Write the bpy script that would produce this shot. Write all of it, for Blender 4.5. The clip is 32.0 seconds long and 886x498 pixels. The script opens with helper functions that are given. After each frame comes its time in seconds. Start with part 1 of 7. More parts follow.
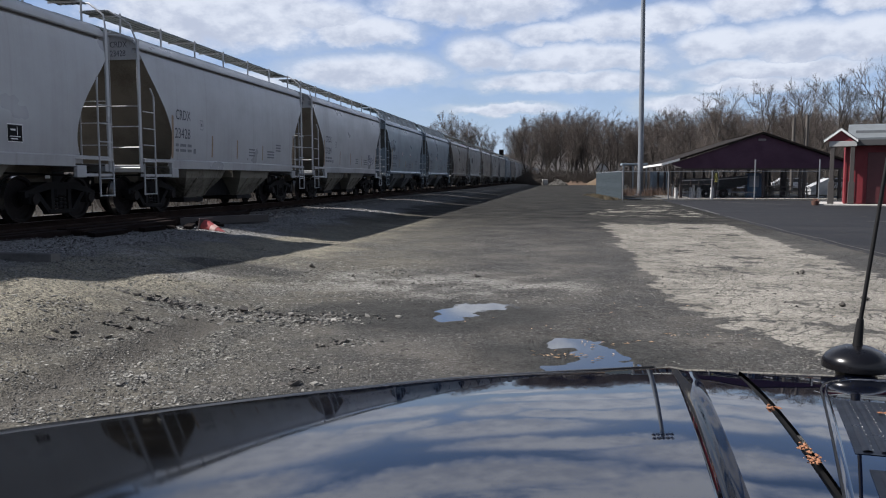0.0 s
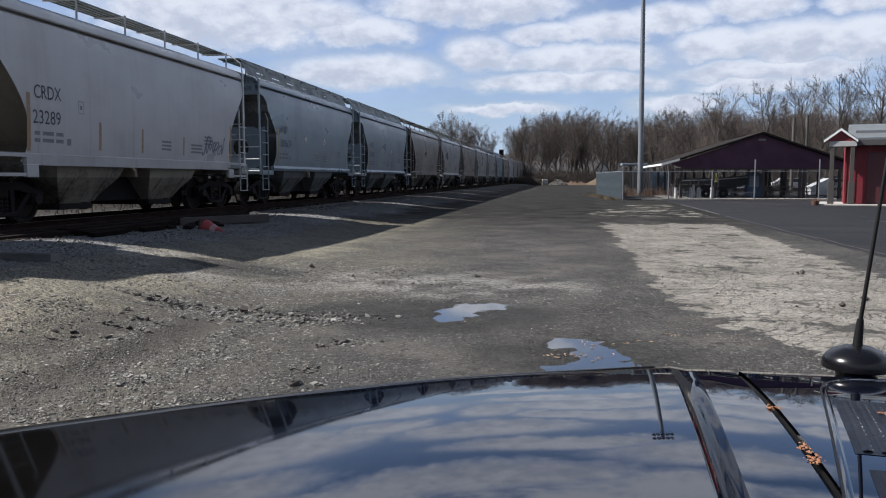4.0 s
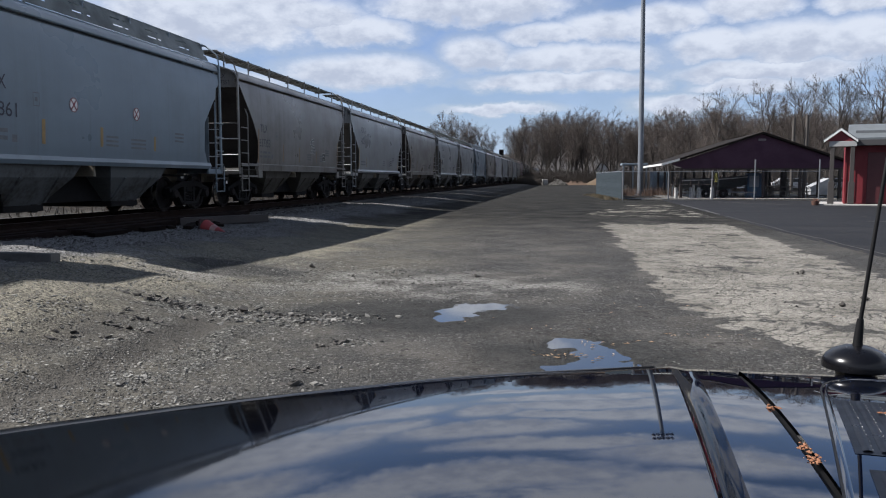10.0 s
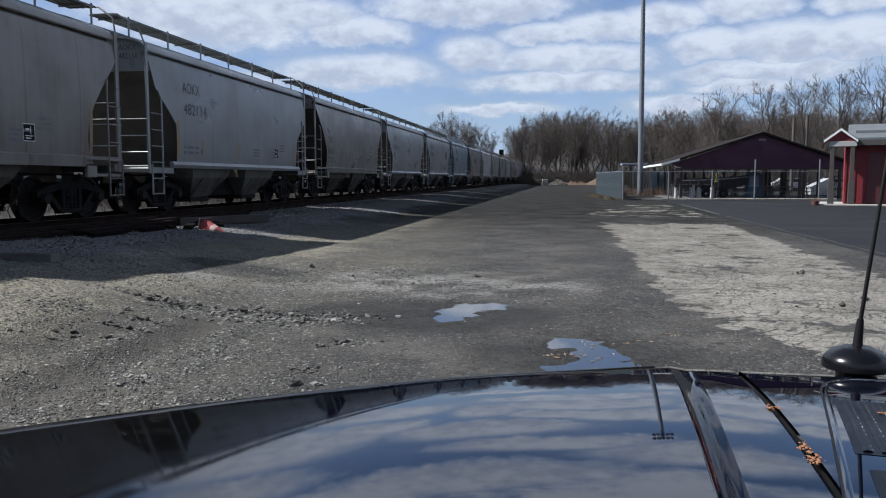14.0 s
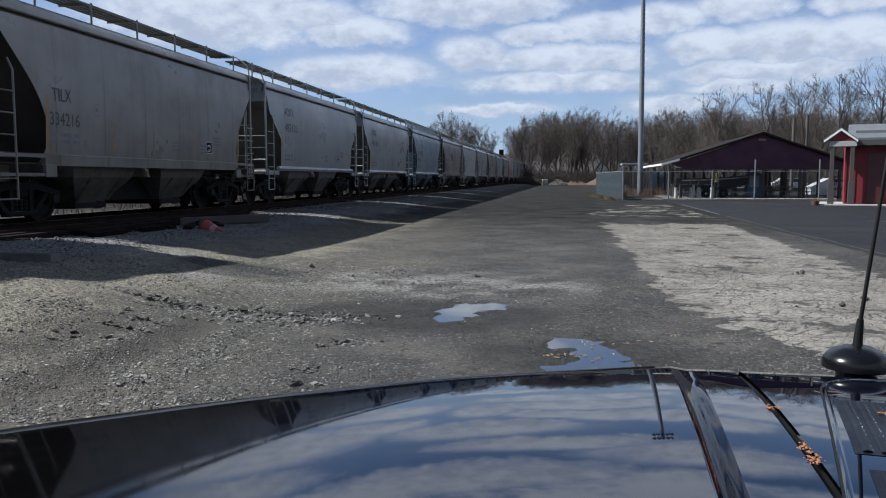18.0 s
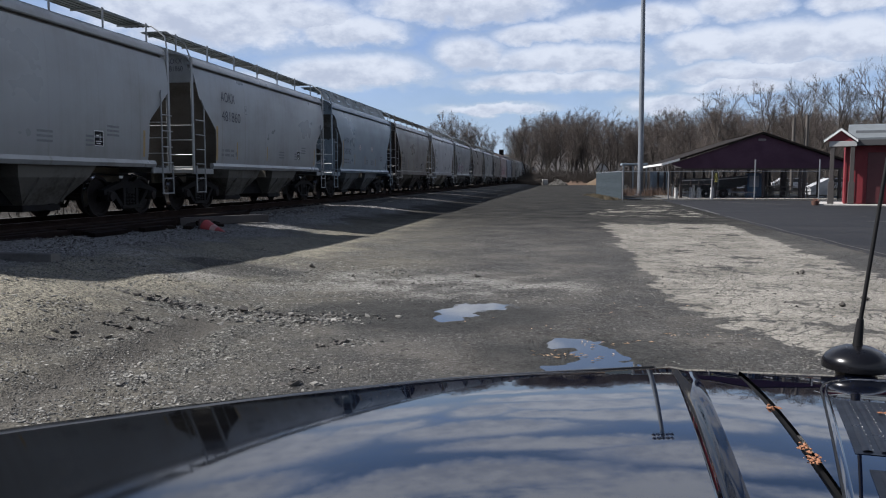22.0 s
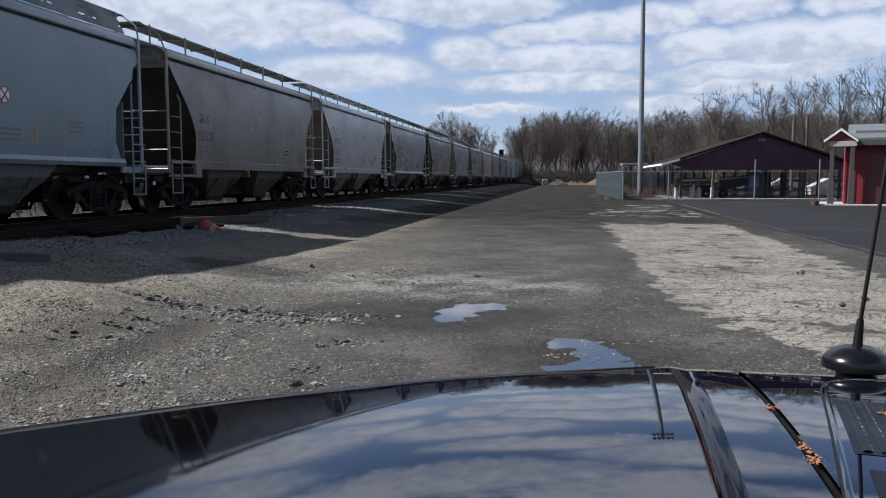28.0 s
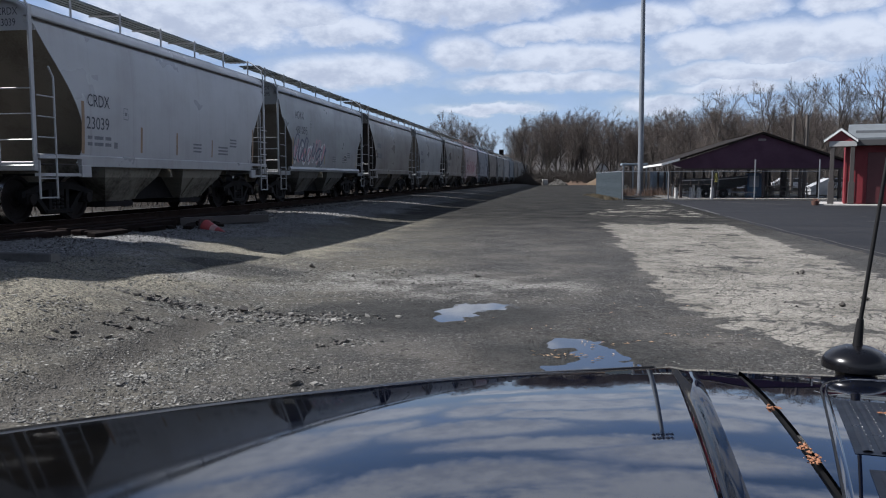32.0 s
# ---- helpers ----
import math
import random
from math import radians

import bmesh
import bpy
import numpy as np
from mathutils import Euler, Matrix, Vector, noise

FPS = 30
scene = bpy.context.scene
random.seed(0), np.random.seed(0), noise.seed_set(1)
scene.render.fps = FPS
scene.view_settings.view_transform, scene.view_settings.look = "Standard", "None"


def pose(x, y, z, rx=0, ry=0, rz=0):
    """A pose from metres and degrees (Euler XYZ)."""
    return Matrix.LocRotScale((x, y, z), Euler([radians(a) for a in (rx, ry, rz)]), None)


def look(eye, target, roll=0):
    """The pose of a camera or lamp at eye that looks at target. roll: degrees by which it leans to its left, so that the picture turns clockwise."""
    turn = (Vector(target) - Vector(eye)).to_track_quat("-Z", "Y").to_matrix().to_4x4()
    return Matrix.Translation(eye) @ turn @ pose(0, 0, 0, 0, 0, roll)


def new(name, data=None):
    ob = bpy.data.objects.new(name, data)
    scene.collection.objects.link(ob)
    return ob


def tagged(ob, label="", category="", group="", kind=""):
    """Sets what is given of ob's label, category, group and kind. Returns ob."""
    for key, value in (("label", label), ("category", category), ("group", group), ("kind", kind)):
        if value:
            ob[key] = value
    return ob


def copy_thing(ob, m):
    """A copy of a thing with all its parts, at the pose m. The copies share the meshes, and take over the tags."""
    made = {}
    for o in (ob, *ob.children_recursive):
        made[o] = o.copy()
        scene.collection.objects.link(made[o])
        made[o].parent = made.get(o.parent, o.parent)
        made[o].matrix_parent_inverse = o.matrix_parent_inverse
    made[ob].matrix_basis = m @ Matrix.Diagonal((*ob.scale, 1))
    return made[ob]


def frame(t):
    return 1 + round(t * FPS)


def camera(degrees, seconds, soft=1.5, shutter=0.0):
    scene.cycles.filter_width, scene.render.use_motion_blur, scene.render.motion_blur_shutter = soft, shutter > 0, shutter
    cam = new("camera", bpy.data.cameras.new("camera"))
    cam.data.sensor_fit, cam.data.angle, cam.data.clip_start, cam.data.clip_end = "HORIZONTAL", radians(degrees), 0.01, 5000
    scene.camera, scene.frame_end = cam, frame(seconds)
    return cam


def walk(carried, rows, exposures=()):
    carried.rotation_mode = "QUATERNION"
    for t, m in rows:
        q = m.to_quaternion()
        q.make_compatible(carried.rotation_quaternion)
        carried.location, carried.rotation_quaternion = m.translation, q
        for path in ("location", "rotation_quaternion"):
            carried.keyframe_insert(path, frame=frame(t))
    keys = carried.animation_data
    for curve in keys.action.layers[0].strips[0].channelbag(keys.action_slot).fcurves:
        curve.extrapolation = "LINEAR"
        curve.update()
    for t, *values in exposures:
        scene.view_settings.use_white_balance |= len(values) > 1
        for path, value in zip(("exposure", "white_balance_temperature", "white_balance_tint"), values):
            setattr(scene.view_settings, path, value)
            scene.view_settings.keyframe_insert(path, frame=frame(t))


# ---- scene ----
cam = camera(59.0, 32.0, soft=1.1)
EYE = (0.0, 0.0, 1.42)
AIM = look(EYE, (-1.52788, 9.84167, 0.52159))
walk(cam, [(0.0, AIM), (32.0, AIM)], exposures=[(0.0, 1.14, 5800, 12), (8.0, 1.13, 5800, 12), (11.5, 1.06, 5650, 11), (17.0, 1.02, 5500, 10), (20.0, 1.07, 5640, 11), (24.0, 1.11, 5740, 12), (28.0, 1.10, 5720, 12), (30.0, 1.08, 5700, 12), (32.0, 1.07, 5600, 12)])

# ---------------------------------------------------------------- plan
TRACK_X = -11.15        # centre line of the track, which runs along y
RAIL_TOP = 0.56
CAR_PITCH = 12.42       # from car to car
CAR_HALF = 5.75         # half the length over the end sills
FIRST_END = 16.82       # near end of the second car at the start
SPEED, SLOWING = 4.431, 0.00148

# ---------------------------------------------------------------- light
SUN_AZ = math.atan2(-1.0, -0.04)      # clockwise from +y
SUN_EL = radians(43.5)
world = bpy.data.worlds.new("sky_world")
scene.world = world
world.use_nodes = True
wn = world.node_tree
sky = wn.nodes.new("ShaderNodeTexSky")
sky.sky_type, sky.sun_disc = "NISHITA", False
sky.sun_elevation, sky.sun_rotation = SUN_EL, SUN_AZ
sky.air_density, sky.dust_density, sky.ozone_density = 1.0, 0.3, 2.0
wn.links.new(sky.outputs[0], wn.nodes["Background"].inputs[0])
wn.nodes["Background"].inputs[1].default_value = 0.033
sun = new("sun", bpy.data.lights.new("sun", "SUN"))
sun.data.energy, sun.data.angle, sun.data.color = 5.0, radians(0.55), (1.0, 0.905, 0.77)
sun_way = Vector((math.sin(SUN_AZ) * math.cos(SUN_EL), math.cos(SUN_AZ) * math.cos(SUN_EL), math.sin(SUN_EL)))
sun.matrix_world = look(sun_way * 50, (0, 0, 0))


# ---------------------------------------------------------------- node helpers
class Net:
    """A small builder for node materials."""

    def __init__(self, name):
        self.mat = bpy.data.materials.new(name)
        self.mat.use_nodes = True
        self.t = self.mat.node_tree
        self.bsdf = self.t.nodes["Principled BSDF"]
        self.out = self.t.nodes["Material Output"]

    def n(self, kind, operation=None, use_clamp=False, feature=None, interpolation_type=None, data_type=None, blend_type=None):
        node = self.t.nodes.new("ShaderNode" + kind)
        if operation:
            node.operation = operation
        if use_clamp:
            node.use_clamp = True
        if feature:
            node.feature = feature
        if interpolation_type:
            node.interpolation_type = interpolation_type
        if data_type:
            node.data_type = data_type
        if blend_type:
            node.blend_type = blend_type
        return node

    def put(self, sock, v):
        if isinstance(v, bpy.types.NodeSocket):
            self.t.links.new(v, sock)
        elif v is not None:
            if hasattr(sock.default_value, "__len__") and not hasattr(v, "__len__"):
                v = (v, v, v)
            if hasattr(v, "__len__") and len(sock.default_value) == 4 and len(v) == 3:
                v = (*v, 1.0)
            sock.default_value = v

    def math(self, op, a, b=None, c=None, clamp=False):
        m = self.n("Math", operation=op, use_clamp=clamp)
        for s, v in zip(m.inputs, (a, b, c)):
            self.put(s, v)
        return m.outputs[0]

    def vec(self, op, a, b=None):
        m = self.n("VectorMath", operation=op)
        self.put(m.inputs[0], a)
        if b is not None:
            self.put(m.inputs[1], b)
        return m.outputs["Value"] if op in ("LENGTH", "DISTANCE", "DOT_PRODUCT") else m.outputs[0]

    def place(self, space="Object"):
        return self.n("TexCoord").outputs[space]

    def world(self):
        return self.n("NewGeometry").outputs["Position"]

    def sep(self, v):
        s = self.n("SeparateXYZ")
        self.put(s.inputs[0], v)
        return s.outputs

    def comb(self, x, y, z=0.0):
        s = self.n("CombineXYZ")
        for k, v in zip(s.inputs, (x, y, z)):
            self.put(k, v)
        return s.outputs[0]

    def map(self, v, scale=(1, 1, 1), loc=(0, 0, 0)):
        m = self.n("Mapping")
        self.put(m.inputs["Vector"], v)
        self.put(m.inputs["Scale"], scale)
        self.put(m.inputs["Location"], loc)
        return m.outputs[0]

    def noise(self, v, scale, detail=4.0, rough=0.55, distort=0.0):
        m = self.n("TexNoise")
        self.put(m.inputs["Vector"], v)
        for k, x in (("Scale", scale), ("Detail", detail), ("Roughness", rough), ("Distortion", distort)):
            self.put(m.inputs[k], x)
        return m.outputs["Fac"]

    def voronoi(self, v, scale, feature="F1", out="Distance", rand=1.0):
        m = self.n("TexVoronoi", feature=feature)
        self.put(m.inputs["Vector"], v)
        self.put(m.inputs["Scale"], scale)
        self.put(m.inputs["Randomness"], rand)
        return m.outputs[out]

    def ramp(self, v, lo, hi, a=0.0, b=1.0, smooth=True):
        m = self.n("MapRange", interpolation_type="SMOOTHSTEP" if smooth else "LINEAR")
        for k, x in (("Value", v), ("From Min", lo), ("From Max", hi), ("To Min", a), ("To Max", b)):
            self.put(m.inputs[k], x)
        return m.outputs[0]

    def mix(self, fac, a, b, kind="MIX"):
        m = self.n("Mix", data_type="RGBA", blend_type=kind)
        self.put(m.inputs[0], fac)
        self.put(m.inputs[6], a)
        self.put(m.inputs[7], b)
        return m.outputs[2]

    def random(self):
        return self.n("ObjectInfo").outputs["Random"]

    def bump(self, h, strength=0.3, dist=0.01, under=None):
        b = self.n("Bump")
        self.put(b.inputs["Height"], h)
        self.put(b.inputs["Strength"], strength)
        self.put(b.inputs["Distance"], dist)
        if under is not None:
            self.put(b.inputs["Normal"], under)
        return b.outputs[0]

    def done(self, color, rough=0.7, metal=0.0, normal=None, spec=None):
        self.put(self.bsdf.inputs["Base Color"], color)
        self.put(self.bsdf.inputs["Roughness"], rough)
        self.put(self.bsdf.inputs["Metallic"], metal)
        if normal is not None:
            self.put(self.bsdf.inputs["Normal"], normal)
        if spec is not None:
            self.put(self.bsdf.inputs["Specular IOR Level"], spec)
        return self.mat


def worn(name, base, dark, rough=0.6, metal=0.0, grain=40.0, patch=1.5, bump=0.15, amount=0.6, spec=None):
    """Paint, steel or plastic with grain and larger stains."""
    k = Net(name)
    p = k.place()
    a = k.noise(p, patch, 5, 0.6)
    b = k.noise(p, grain, 3, 0.6)
    f = k.math("MULTIPLY", k.ramp(k.math("ADD", k.math("MULTIPLY", a, 0.7), k.math("MULTIPLY", b, 0.3)), 0.42, 0.68), amount)
    return k.done(k.mix(f, base, dark), k.ramp(a, 0.3, 0.7, rough - 0.08, min(1.0, rough + 0.1)), metal, k.bump(b, bump, 0.004), spec)


def car_paint(name, base, dirt, streak=0.5, rust=(0.12, 0.06, 0.03)):
    """Hopper-car paint: panel-wide fading, vertical run-off streaks, dust near the sill and rust specks."""
    k = Net(name)
    p = k.place()
    x, y, z = k.sep(p)
    rnd = k.math("MULTIPLY", k.random(), 37.0)
    q = k.comb(x, k.math("ADD", y, rnd), z)
    broad = k.noise(k.map(q, (1, 0.35, 0.5)), 1.3, 4, 0.6)
    runs = k.noise(k.map(q, (1, 3.1, 0.13)), 1.3, 6, 0.7)
    fine = k.noise(q, 28.0, 3, 0.6)
    low = k.ramp(z, 2.3, 1.1)
    f = k.math("MULTIPLY", k.ramp(k.math("ADD", k.math("MULTIPLY", broad, 0.65), k.math("MULTIPLY", runs, 0.35)), 0.42, 0.70), streak)
    f = k.math("ADD", f, k.math("MULTIPLY", low, k.math("MULTIPLY", runs, 0.35 * streak)), clamp=True)
    c = k.mix(f, base, dirt)
    c = k.mix(k.ramp(k.noise(q, 6.0, 6, 0.75), 0.68, 0.76, 0.0, 0.55), c, rust)
    c = k.mix(k.math("MULTIPLY", fine, 0.10), c, (0.05, 0.05, 0.05))
    seam = k.math("ABSOLUTE", k.math("SUBTRACT", k.math("FRACT", k.math("MULTIPLY", y, 0.62)), 0.5))
    h = k.math("ADD", k.math("MULTIPLY", broad, 1.0), k.ramp(seam, 0.0, 0.012, -0.06, 0.0))
    # rusty dirt that collects along the vertical seams, more of it low down
    line = k.math("MULTIPLY", k.ramp(k.math("ADD", seam, k.math("MULTIPLY", k.math("SUBTRACT", fine, 0.5), 0.02)), 0.035, 0.0), k.math("MULTIPLY", k.ramp(runs, 0.28, 0.54), k.ramp(z, 3.9, 1.3, 0.25, 0.9)))
    c = k.mix(k.math("MULTIPLY", line, streak * streak * 0.95), c, (dirt[0] * 0.62, dirt[1] * 0.52, dirt[2] * 0.42))
    return k.done(c, k.ramp(broad, 0.3, 0.7, 0.26, 0.42), 0.0, k.bump(h, 0.35, 0.03))


WHITE = car_paint("pale_grey_car_paint", (0.36, 0.365, 0.375), (0.22, 0.21, 0.20), 0.45)
BLUE = car_paint("blue_grey_car_paint", (0.165, 0.21, 0.25), (0.115, 0.13, 0.14), 0.45)
TAN = car_paint("dusty_grey_car_paint", (0.19, 0.18, 0.168), (0.095, 0.081, 0.067), 0.85)
GREY = car_paint("light_grey_car_paint", (0.235, 0.246, 0.252), (0.145, 0.136, 0.122), 0.6)
SLATE = car_paint("dark_slate_car_paint", (0.19, 0.215, 0.26), (0.12, 0.12, 0.12), 0.6)
RUSTRED = car_paint("faded_red_brown_car_paint", (0.42, 0.36, 0.36), (0.25, 0.16, 0.13), 0.9)
# pale tone carries the sunlight that falls on the rungs between cars
RUNG = worn("worn_bright_steel_rungs", (0.75, 0.75, 0.73), (0.45, 0.44, 0.42), 0.45, 0.3, 40, 3, 0.1, 0.6)
# grime tones for the car ends: dust plus the openings' shade
SHADED_GREYGRIME = worn("grey_brown_grime_on_steel", (0.14, 0.13, 0.115), (0.07, 0.063, 0.054), 0.85, 0, 30, 0.9, 0.3, 0.8, 0.15)
DARK_BROWN = worn("soot_brown_steel", (0.048, 0.043, 0.041), (0.022, 0.019, 0.018), 0.85, 0, 30, 0.9, 0.3, 0.8, 0.1)
SHADED_GRIME = worn("brown_grime_on_steel", (0.20, 0.178, 0.142), (0.095, 0.083, 0.067), 0.85, 0, 30, 0.9, 0.3, 0.8, 0.15)
# truck and wheel steel: deep shade under the cars is in these blacks
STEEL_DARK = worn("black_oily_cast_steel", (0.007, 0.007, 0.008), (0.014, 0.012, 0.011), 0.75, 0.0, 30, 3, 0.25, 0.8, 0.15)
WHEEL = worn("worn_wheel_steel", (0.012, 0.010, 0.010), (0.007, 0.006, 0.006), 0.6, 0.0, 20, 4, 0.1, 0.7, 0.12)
TREAD = worn("polished_wheel_tread", (0.45, 0.44, 0.43), (0.25, 0.22, 0.2), 0.3, 1.0, 20, 4, 0.05, 0.6)
GRATING = worn("galvanised_grating", (0.12, 0.14, 0.14), (0.065, 0.072, 0.068), 0.55, 0.3, 60, 2, 0.2, 0.7)
LETTER = worn("black_stencil_paint", (0.025, 0.028, 0.045), (0.10, 0.10, 0.11), 0.6, 0, 50, 5, 0.05, 0.7)
PLACARD = worn("black_placard_face", (0.008, 0.008, 0.009), (0.016, 0.016, 0.017), 0.7, 0, 50, 5, 0.05, 0.6, 0.1)
FAINT = worn("faded_stencil_paint", (0.12, 0.125, 0.14), (0.20, 0.205, 0.215), 0.65, 0, 60, 8, 0.05, 0.8)
STRIPE = worn("dull_orange_stripe", (0.23, 0.15, 0.085), (0.14, 0.11, 0.08), 0.5, 0, 40, 4, 0.05, 0.6)
YELLOW = worn("yellow_reflective_stripe", (0.30, 0.20, 0.07), (0.17, 0.13, 0.08), 0.5, 0, 40, 4, 0.05, 0.6)
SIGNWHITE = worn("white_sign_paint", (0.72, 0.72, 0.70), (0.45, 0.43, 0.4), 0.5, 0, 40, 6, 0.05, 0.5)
RED = worn("red_sign_paint", (0.20, 0.035, 0.045), (0.13, 0.03, 0.035), 0.5, 0, 40, 6, 0.05, 0.5)
RAILSTEEL = worn("rusty_rail_steel", (0.019, 0.013, 0.011), (0.010, 0.007, 0.006), 0.9, 0.0, 40, 3, 0.3, 0.8, 0.05)
RAILHEAD = worn("worn_rail_head", (0.09, 0.068, 0.06), (0.045, 0.032, 0.028), 0.5, 0.6, 40, 3, 0.1, 0.7)
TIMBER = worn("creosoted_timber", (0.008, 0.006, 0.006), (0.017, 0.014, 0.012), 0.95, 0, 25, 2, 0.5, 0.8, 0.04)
GALV = worn("galvanised_steel", (0.20, 0.21, 0.225), (0.11, 0.115, 0.12), 0.45, 0.5, 60, 2, 0.1, 0.6)


# ---------------------------------------------------------------- mesh helpers
def solid(name, verts, faces, material, smooth=False):
    me = bpy.data.meshes.new(name)
    me.from_pydata([tuple(v) for v in verts], [], [tuple(f) for f in faces])
    for m in (material if isinstance(material, (list, tuple)) else [material]):
        me.materials.append(m)
    if smooth:
        me.polygons.foreach_set("use_smooth", [True] * len(me.polygons))
    me.update()
    return me


class Shape:
    """Collects boxes, tubes, sheets and lathes into one mesh."""

    def __init__(self):
        self.v, self.f, self.m = [], [], []

    def add(self, verts, faces, m=0):
        o = len(self.v)
        self.v += [tuple(p) for p in verts]
        self.f += [tuple(i + o for i in f) for f in faces]
        self.m += [m] * len(faces)
        return self

    def box(self, x0, x1, y0, y1, z0, z1, m=0, bev=0.0):
        if bev > 0:
            b = min(bev, 0.45 * min(x1 - x0, y1 - y0, z1 - z0))
            pts, ids = [], {}
            for sx in (0, 1):
                for sy in (0, 1):
                    for sz in (0, 1):
                        c = ((x0, x1)[sx], (y0, y1)[sy], (z0, z1)[sz])
                        d = (1 - 2 * sx, 1 - 2 * sy, 1 - 2 * sz)
                        for ax in range(3):
                            p = [c[i] + (b * d[i] if i != ax else 0) for i in range(3)]
                            ids[(sx, sy, sz, ax)] = len(pts)
                            pts.append(p)
            fs = []
            for ax in range(3):
                u, w = [i for i in range(3) if i != ax]
                for s in (0, 1):
                    q = []
                    for a, c in ((0, 0), (1, 0), (1, 1), (0, 1)):
                        k = [0, 0, 0]
                        k[ax], k[u], k[w] = s, a, c
                        q.append(ids[(*k, ax)])
                    fs.append(q if (s == 1) == (ax != 1) else q[::-1])
                for a in (0, 1):
                    for c in (0, 1):
                        k0, k1 = [0, 0, 0], [0, 0, 0]
                        k0[u], k0[w], k0[ax] = a, c, 0
                        k1[u], k1[w], k1[ax] = a, c, 1
                        fs.append([ids[(*k0, u)], ids[(*k1, u)], ids[(*k1, w)], ids[(*k0, w)]])
            for sx in (0, 1):
                for sy in (0, 1):
                    for sz in (0, 1):
                        fs.append([ids[(sx, sy, sz, ax)] for ax in range(3)])
            return self.add(pts, fs, m)
        v = [(x, y, z) for z in (z0, z1) for y in (y0, y1) for x in (x0, x1)]
        return self.add(v, [(0, 2, 3, 1), (4, 5, 7, 6), (0, 1, 5, 4), (2, 6, 7, 3), (0, 4, 6, 2), (1, 3, 7, 5)], m)

    def tube(self, pts, r, sides=6, m=0, r_end=None, caps=True):
        pts = [Vector(p) for p in pts]
        rings = []
        for i, p in enumerate(pts):
            d = (pts[min(i + 1, len(pts) - 1)] - pts[max(i - 1, 0)]).normalized()
            ref = Vector((0, 0, 1)) if abs(d.z) < 0.9 else Vector((1, 0, 0))
            a = d.cross(ref).normalized()
            b = d.cross(a)
            rr = r if r_end is None else r + (r_end - r) * i / (len(pts) - 1)
            rings.append([p + (a * math.cos(t) + b * math.sin(t)) * rr for t in [2 * math.pi * j / sides for j in range(sides)]])
        v = [q for ring in rings for q in ring]
        f = []
        for i in range(len(pts) - 1):
            for j in range(sides):
                k = (j + 1) % sides
                f.append((i * sides + j, i * sides + k, (i + 1) * sides + k, (i + 1) * sides + j))
        if caps:
            f += [tuple(range(sides))[::-1], tuple((len(pts) - 1) * sides + j for j in range(sides))]
        return self.add(v, f, m)

    def lathe(self, prof, centre=(0, 0, 0), axis="x", sides=24, m=0):
        """prof: (radius, along) pairs."""
        v, f = [], []
        for r, h in prof:
            for j in range(sides):
                t = 2 * math.pi * j / sides
                c, s = r * math.cos(t), r * math.sin(t)
                q = {"x": (h, c, s), "y": (c, h, s), "z": (c, s, h)}[axis]
                v.append(tuple(a + b for a, b in zip(q, centre)))
        for i in range(len(prof) - 1):
            for j in range(sides):
                k = (j + 1) % sides
                f.append((i * sides + j, i * sides + k, (i + 1) * sides + k, (i + 1) * sides + j))
        return self.add(v, f, m)

    def grid(self, rows, m=0, flip=False):
        """rows: equal lists of points."""
        w = len(rows[0])
        v = [p for r in rows for p in r]
        f = []
        for i in range(len(rows) - 1):
            for j in range(w - 1):
                q = (i * w + j, i * w + j + 1, (i + 1) * w + j + 1, (i + 1) * w + j)
                f.append(q[::-1] if flip else q)
        return self.add(v, f, m)

    def prism(self, poly, axis, a, b, m=0):
        """poly: 2D points in the two other axes (x before y before z), drawn from a to b along axis."""
        put = {"x": lambda p, h: (h, p[0], p[1]), "y": lambda p, h: (p[0], h, p[1]), "z": lambda p, h: (p[0], p[1], h)}[axis]
        n = len(poly)
        v = [put(p, a) for p in poly] + [put(p, b) for p in poly]
        f = [(j, (j + 1) % n, n + (j + 1) % n, n + j) for j in range(n)] + [tuple(range(n))[::-1], tuple(range(n, 2 * n))]
        return self.add(v, f, m)

    def mesh(self, name, material, smooth=False):
        me = solid(name, self.v, self.f, material, False)
        if len(me.materials) > 1:
            me.polygons.foreach_set("material_index", self.m)
        bm = bmesh.new()
        bm.from_mesh(me)
        bmesh.ops.recalc_face_normals(bm, faces=bm.faces)
        bm.to_mesh(me)
        bm.free()
        if smooth:
            me.polygons.foreach_set("use_smooth", [True] * len(me.polygons))
            me.set_sharp_from_angle(angle=radians(smooth if smooth is not True else 40))
        return me


def part(name, shape, material, parent, label="", at=None, smooth=False):
    me = shape if isinstance(shape, bpy.types.Mesh) else shape.mesh(name, material, smooth)
    ob = new(name, me)
    if parent is not None:
        ob.parent = parent
    if at is not None:
        ob.matrix_basis = at
    if label:
        ob["label"] = label
    return ob


def thing(name, at, label, category, group="", kind=""):
    ob = new(name)
    ob.matrix_basis = at
    return tagged(ob, label, category, group, kind)


def lettering(text, height, material, parent, at, name="lettering", squeeze=1.0):
    """Words in the built-in font, as a thin mesh with its lower left corner at the pose."""
    cu = bpy.data.curves.new("letters", "FONT")
    cu.body, cu.size, cu.extrude = text, height * 1.38, 0.0
    cu.resolution_u = 3
    tmp = bpy.data.objects.new("letters", cu)
    scene.collection.objects.link(tmp)
    bpy.context.view_layer.update()
    me = bpy.data.meshes.new_from_object(tmp.evaluated_get(bpy.context.evaluated_depsgraph_get()))
    bpy.data.objects.remove(tmp)
    me.transform(Matrix.Diagonal((squeeze, 1, 1, 1)))
    me.materials.clear()
    me.materials.append(material)
    return part(name, me, material, parent, at=at)


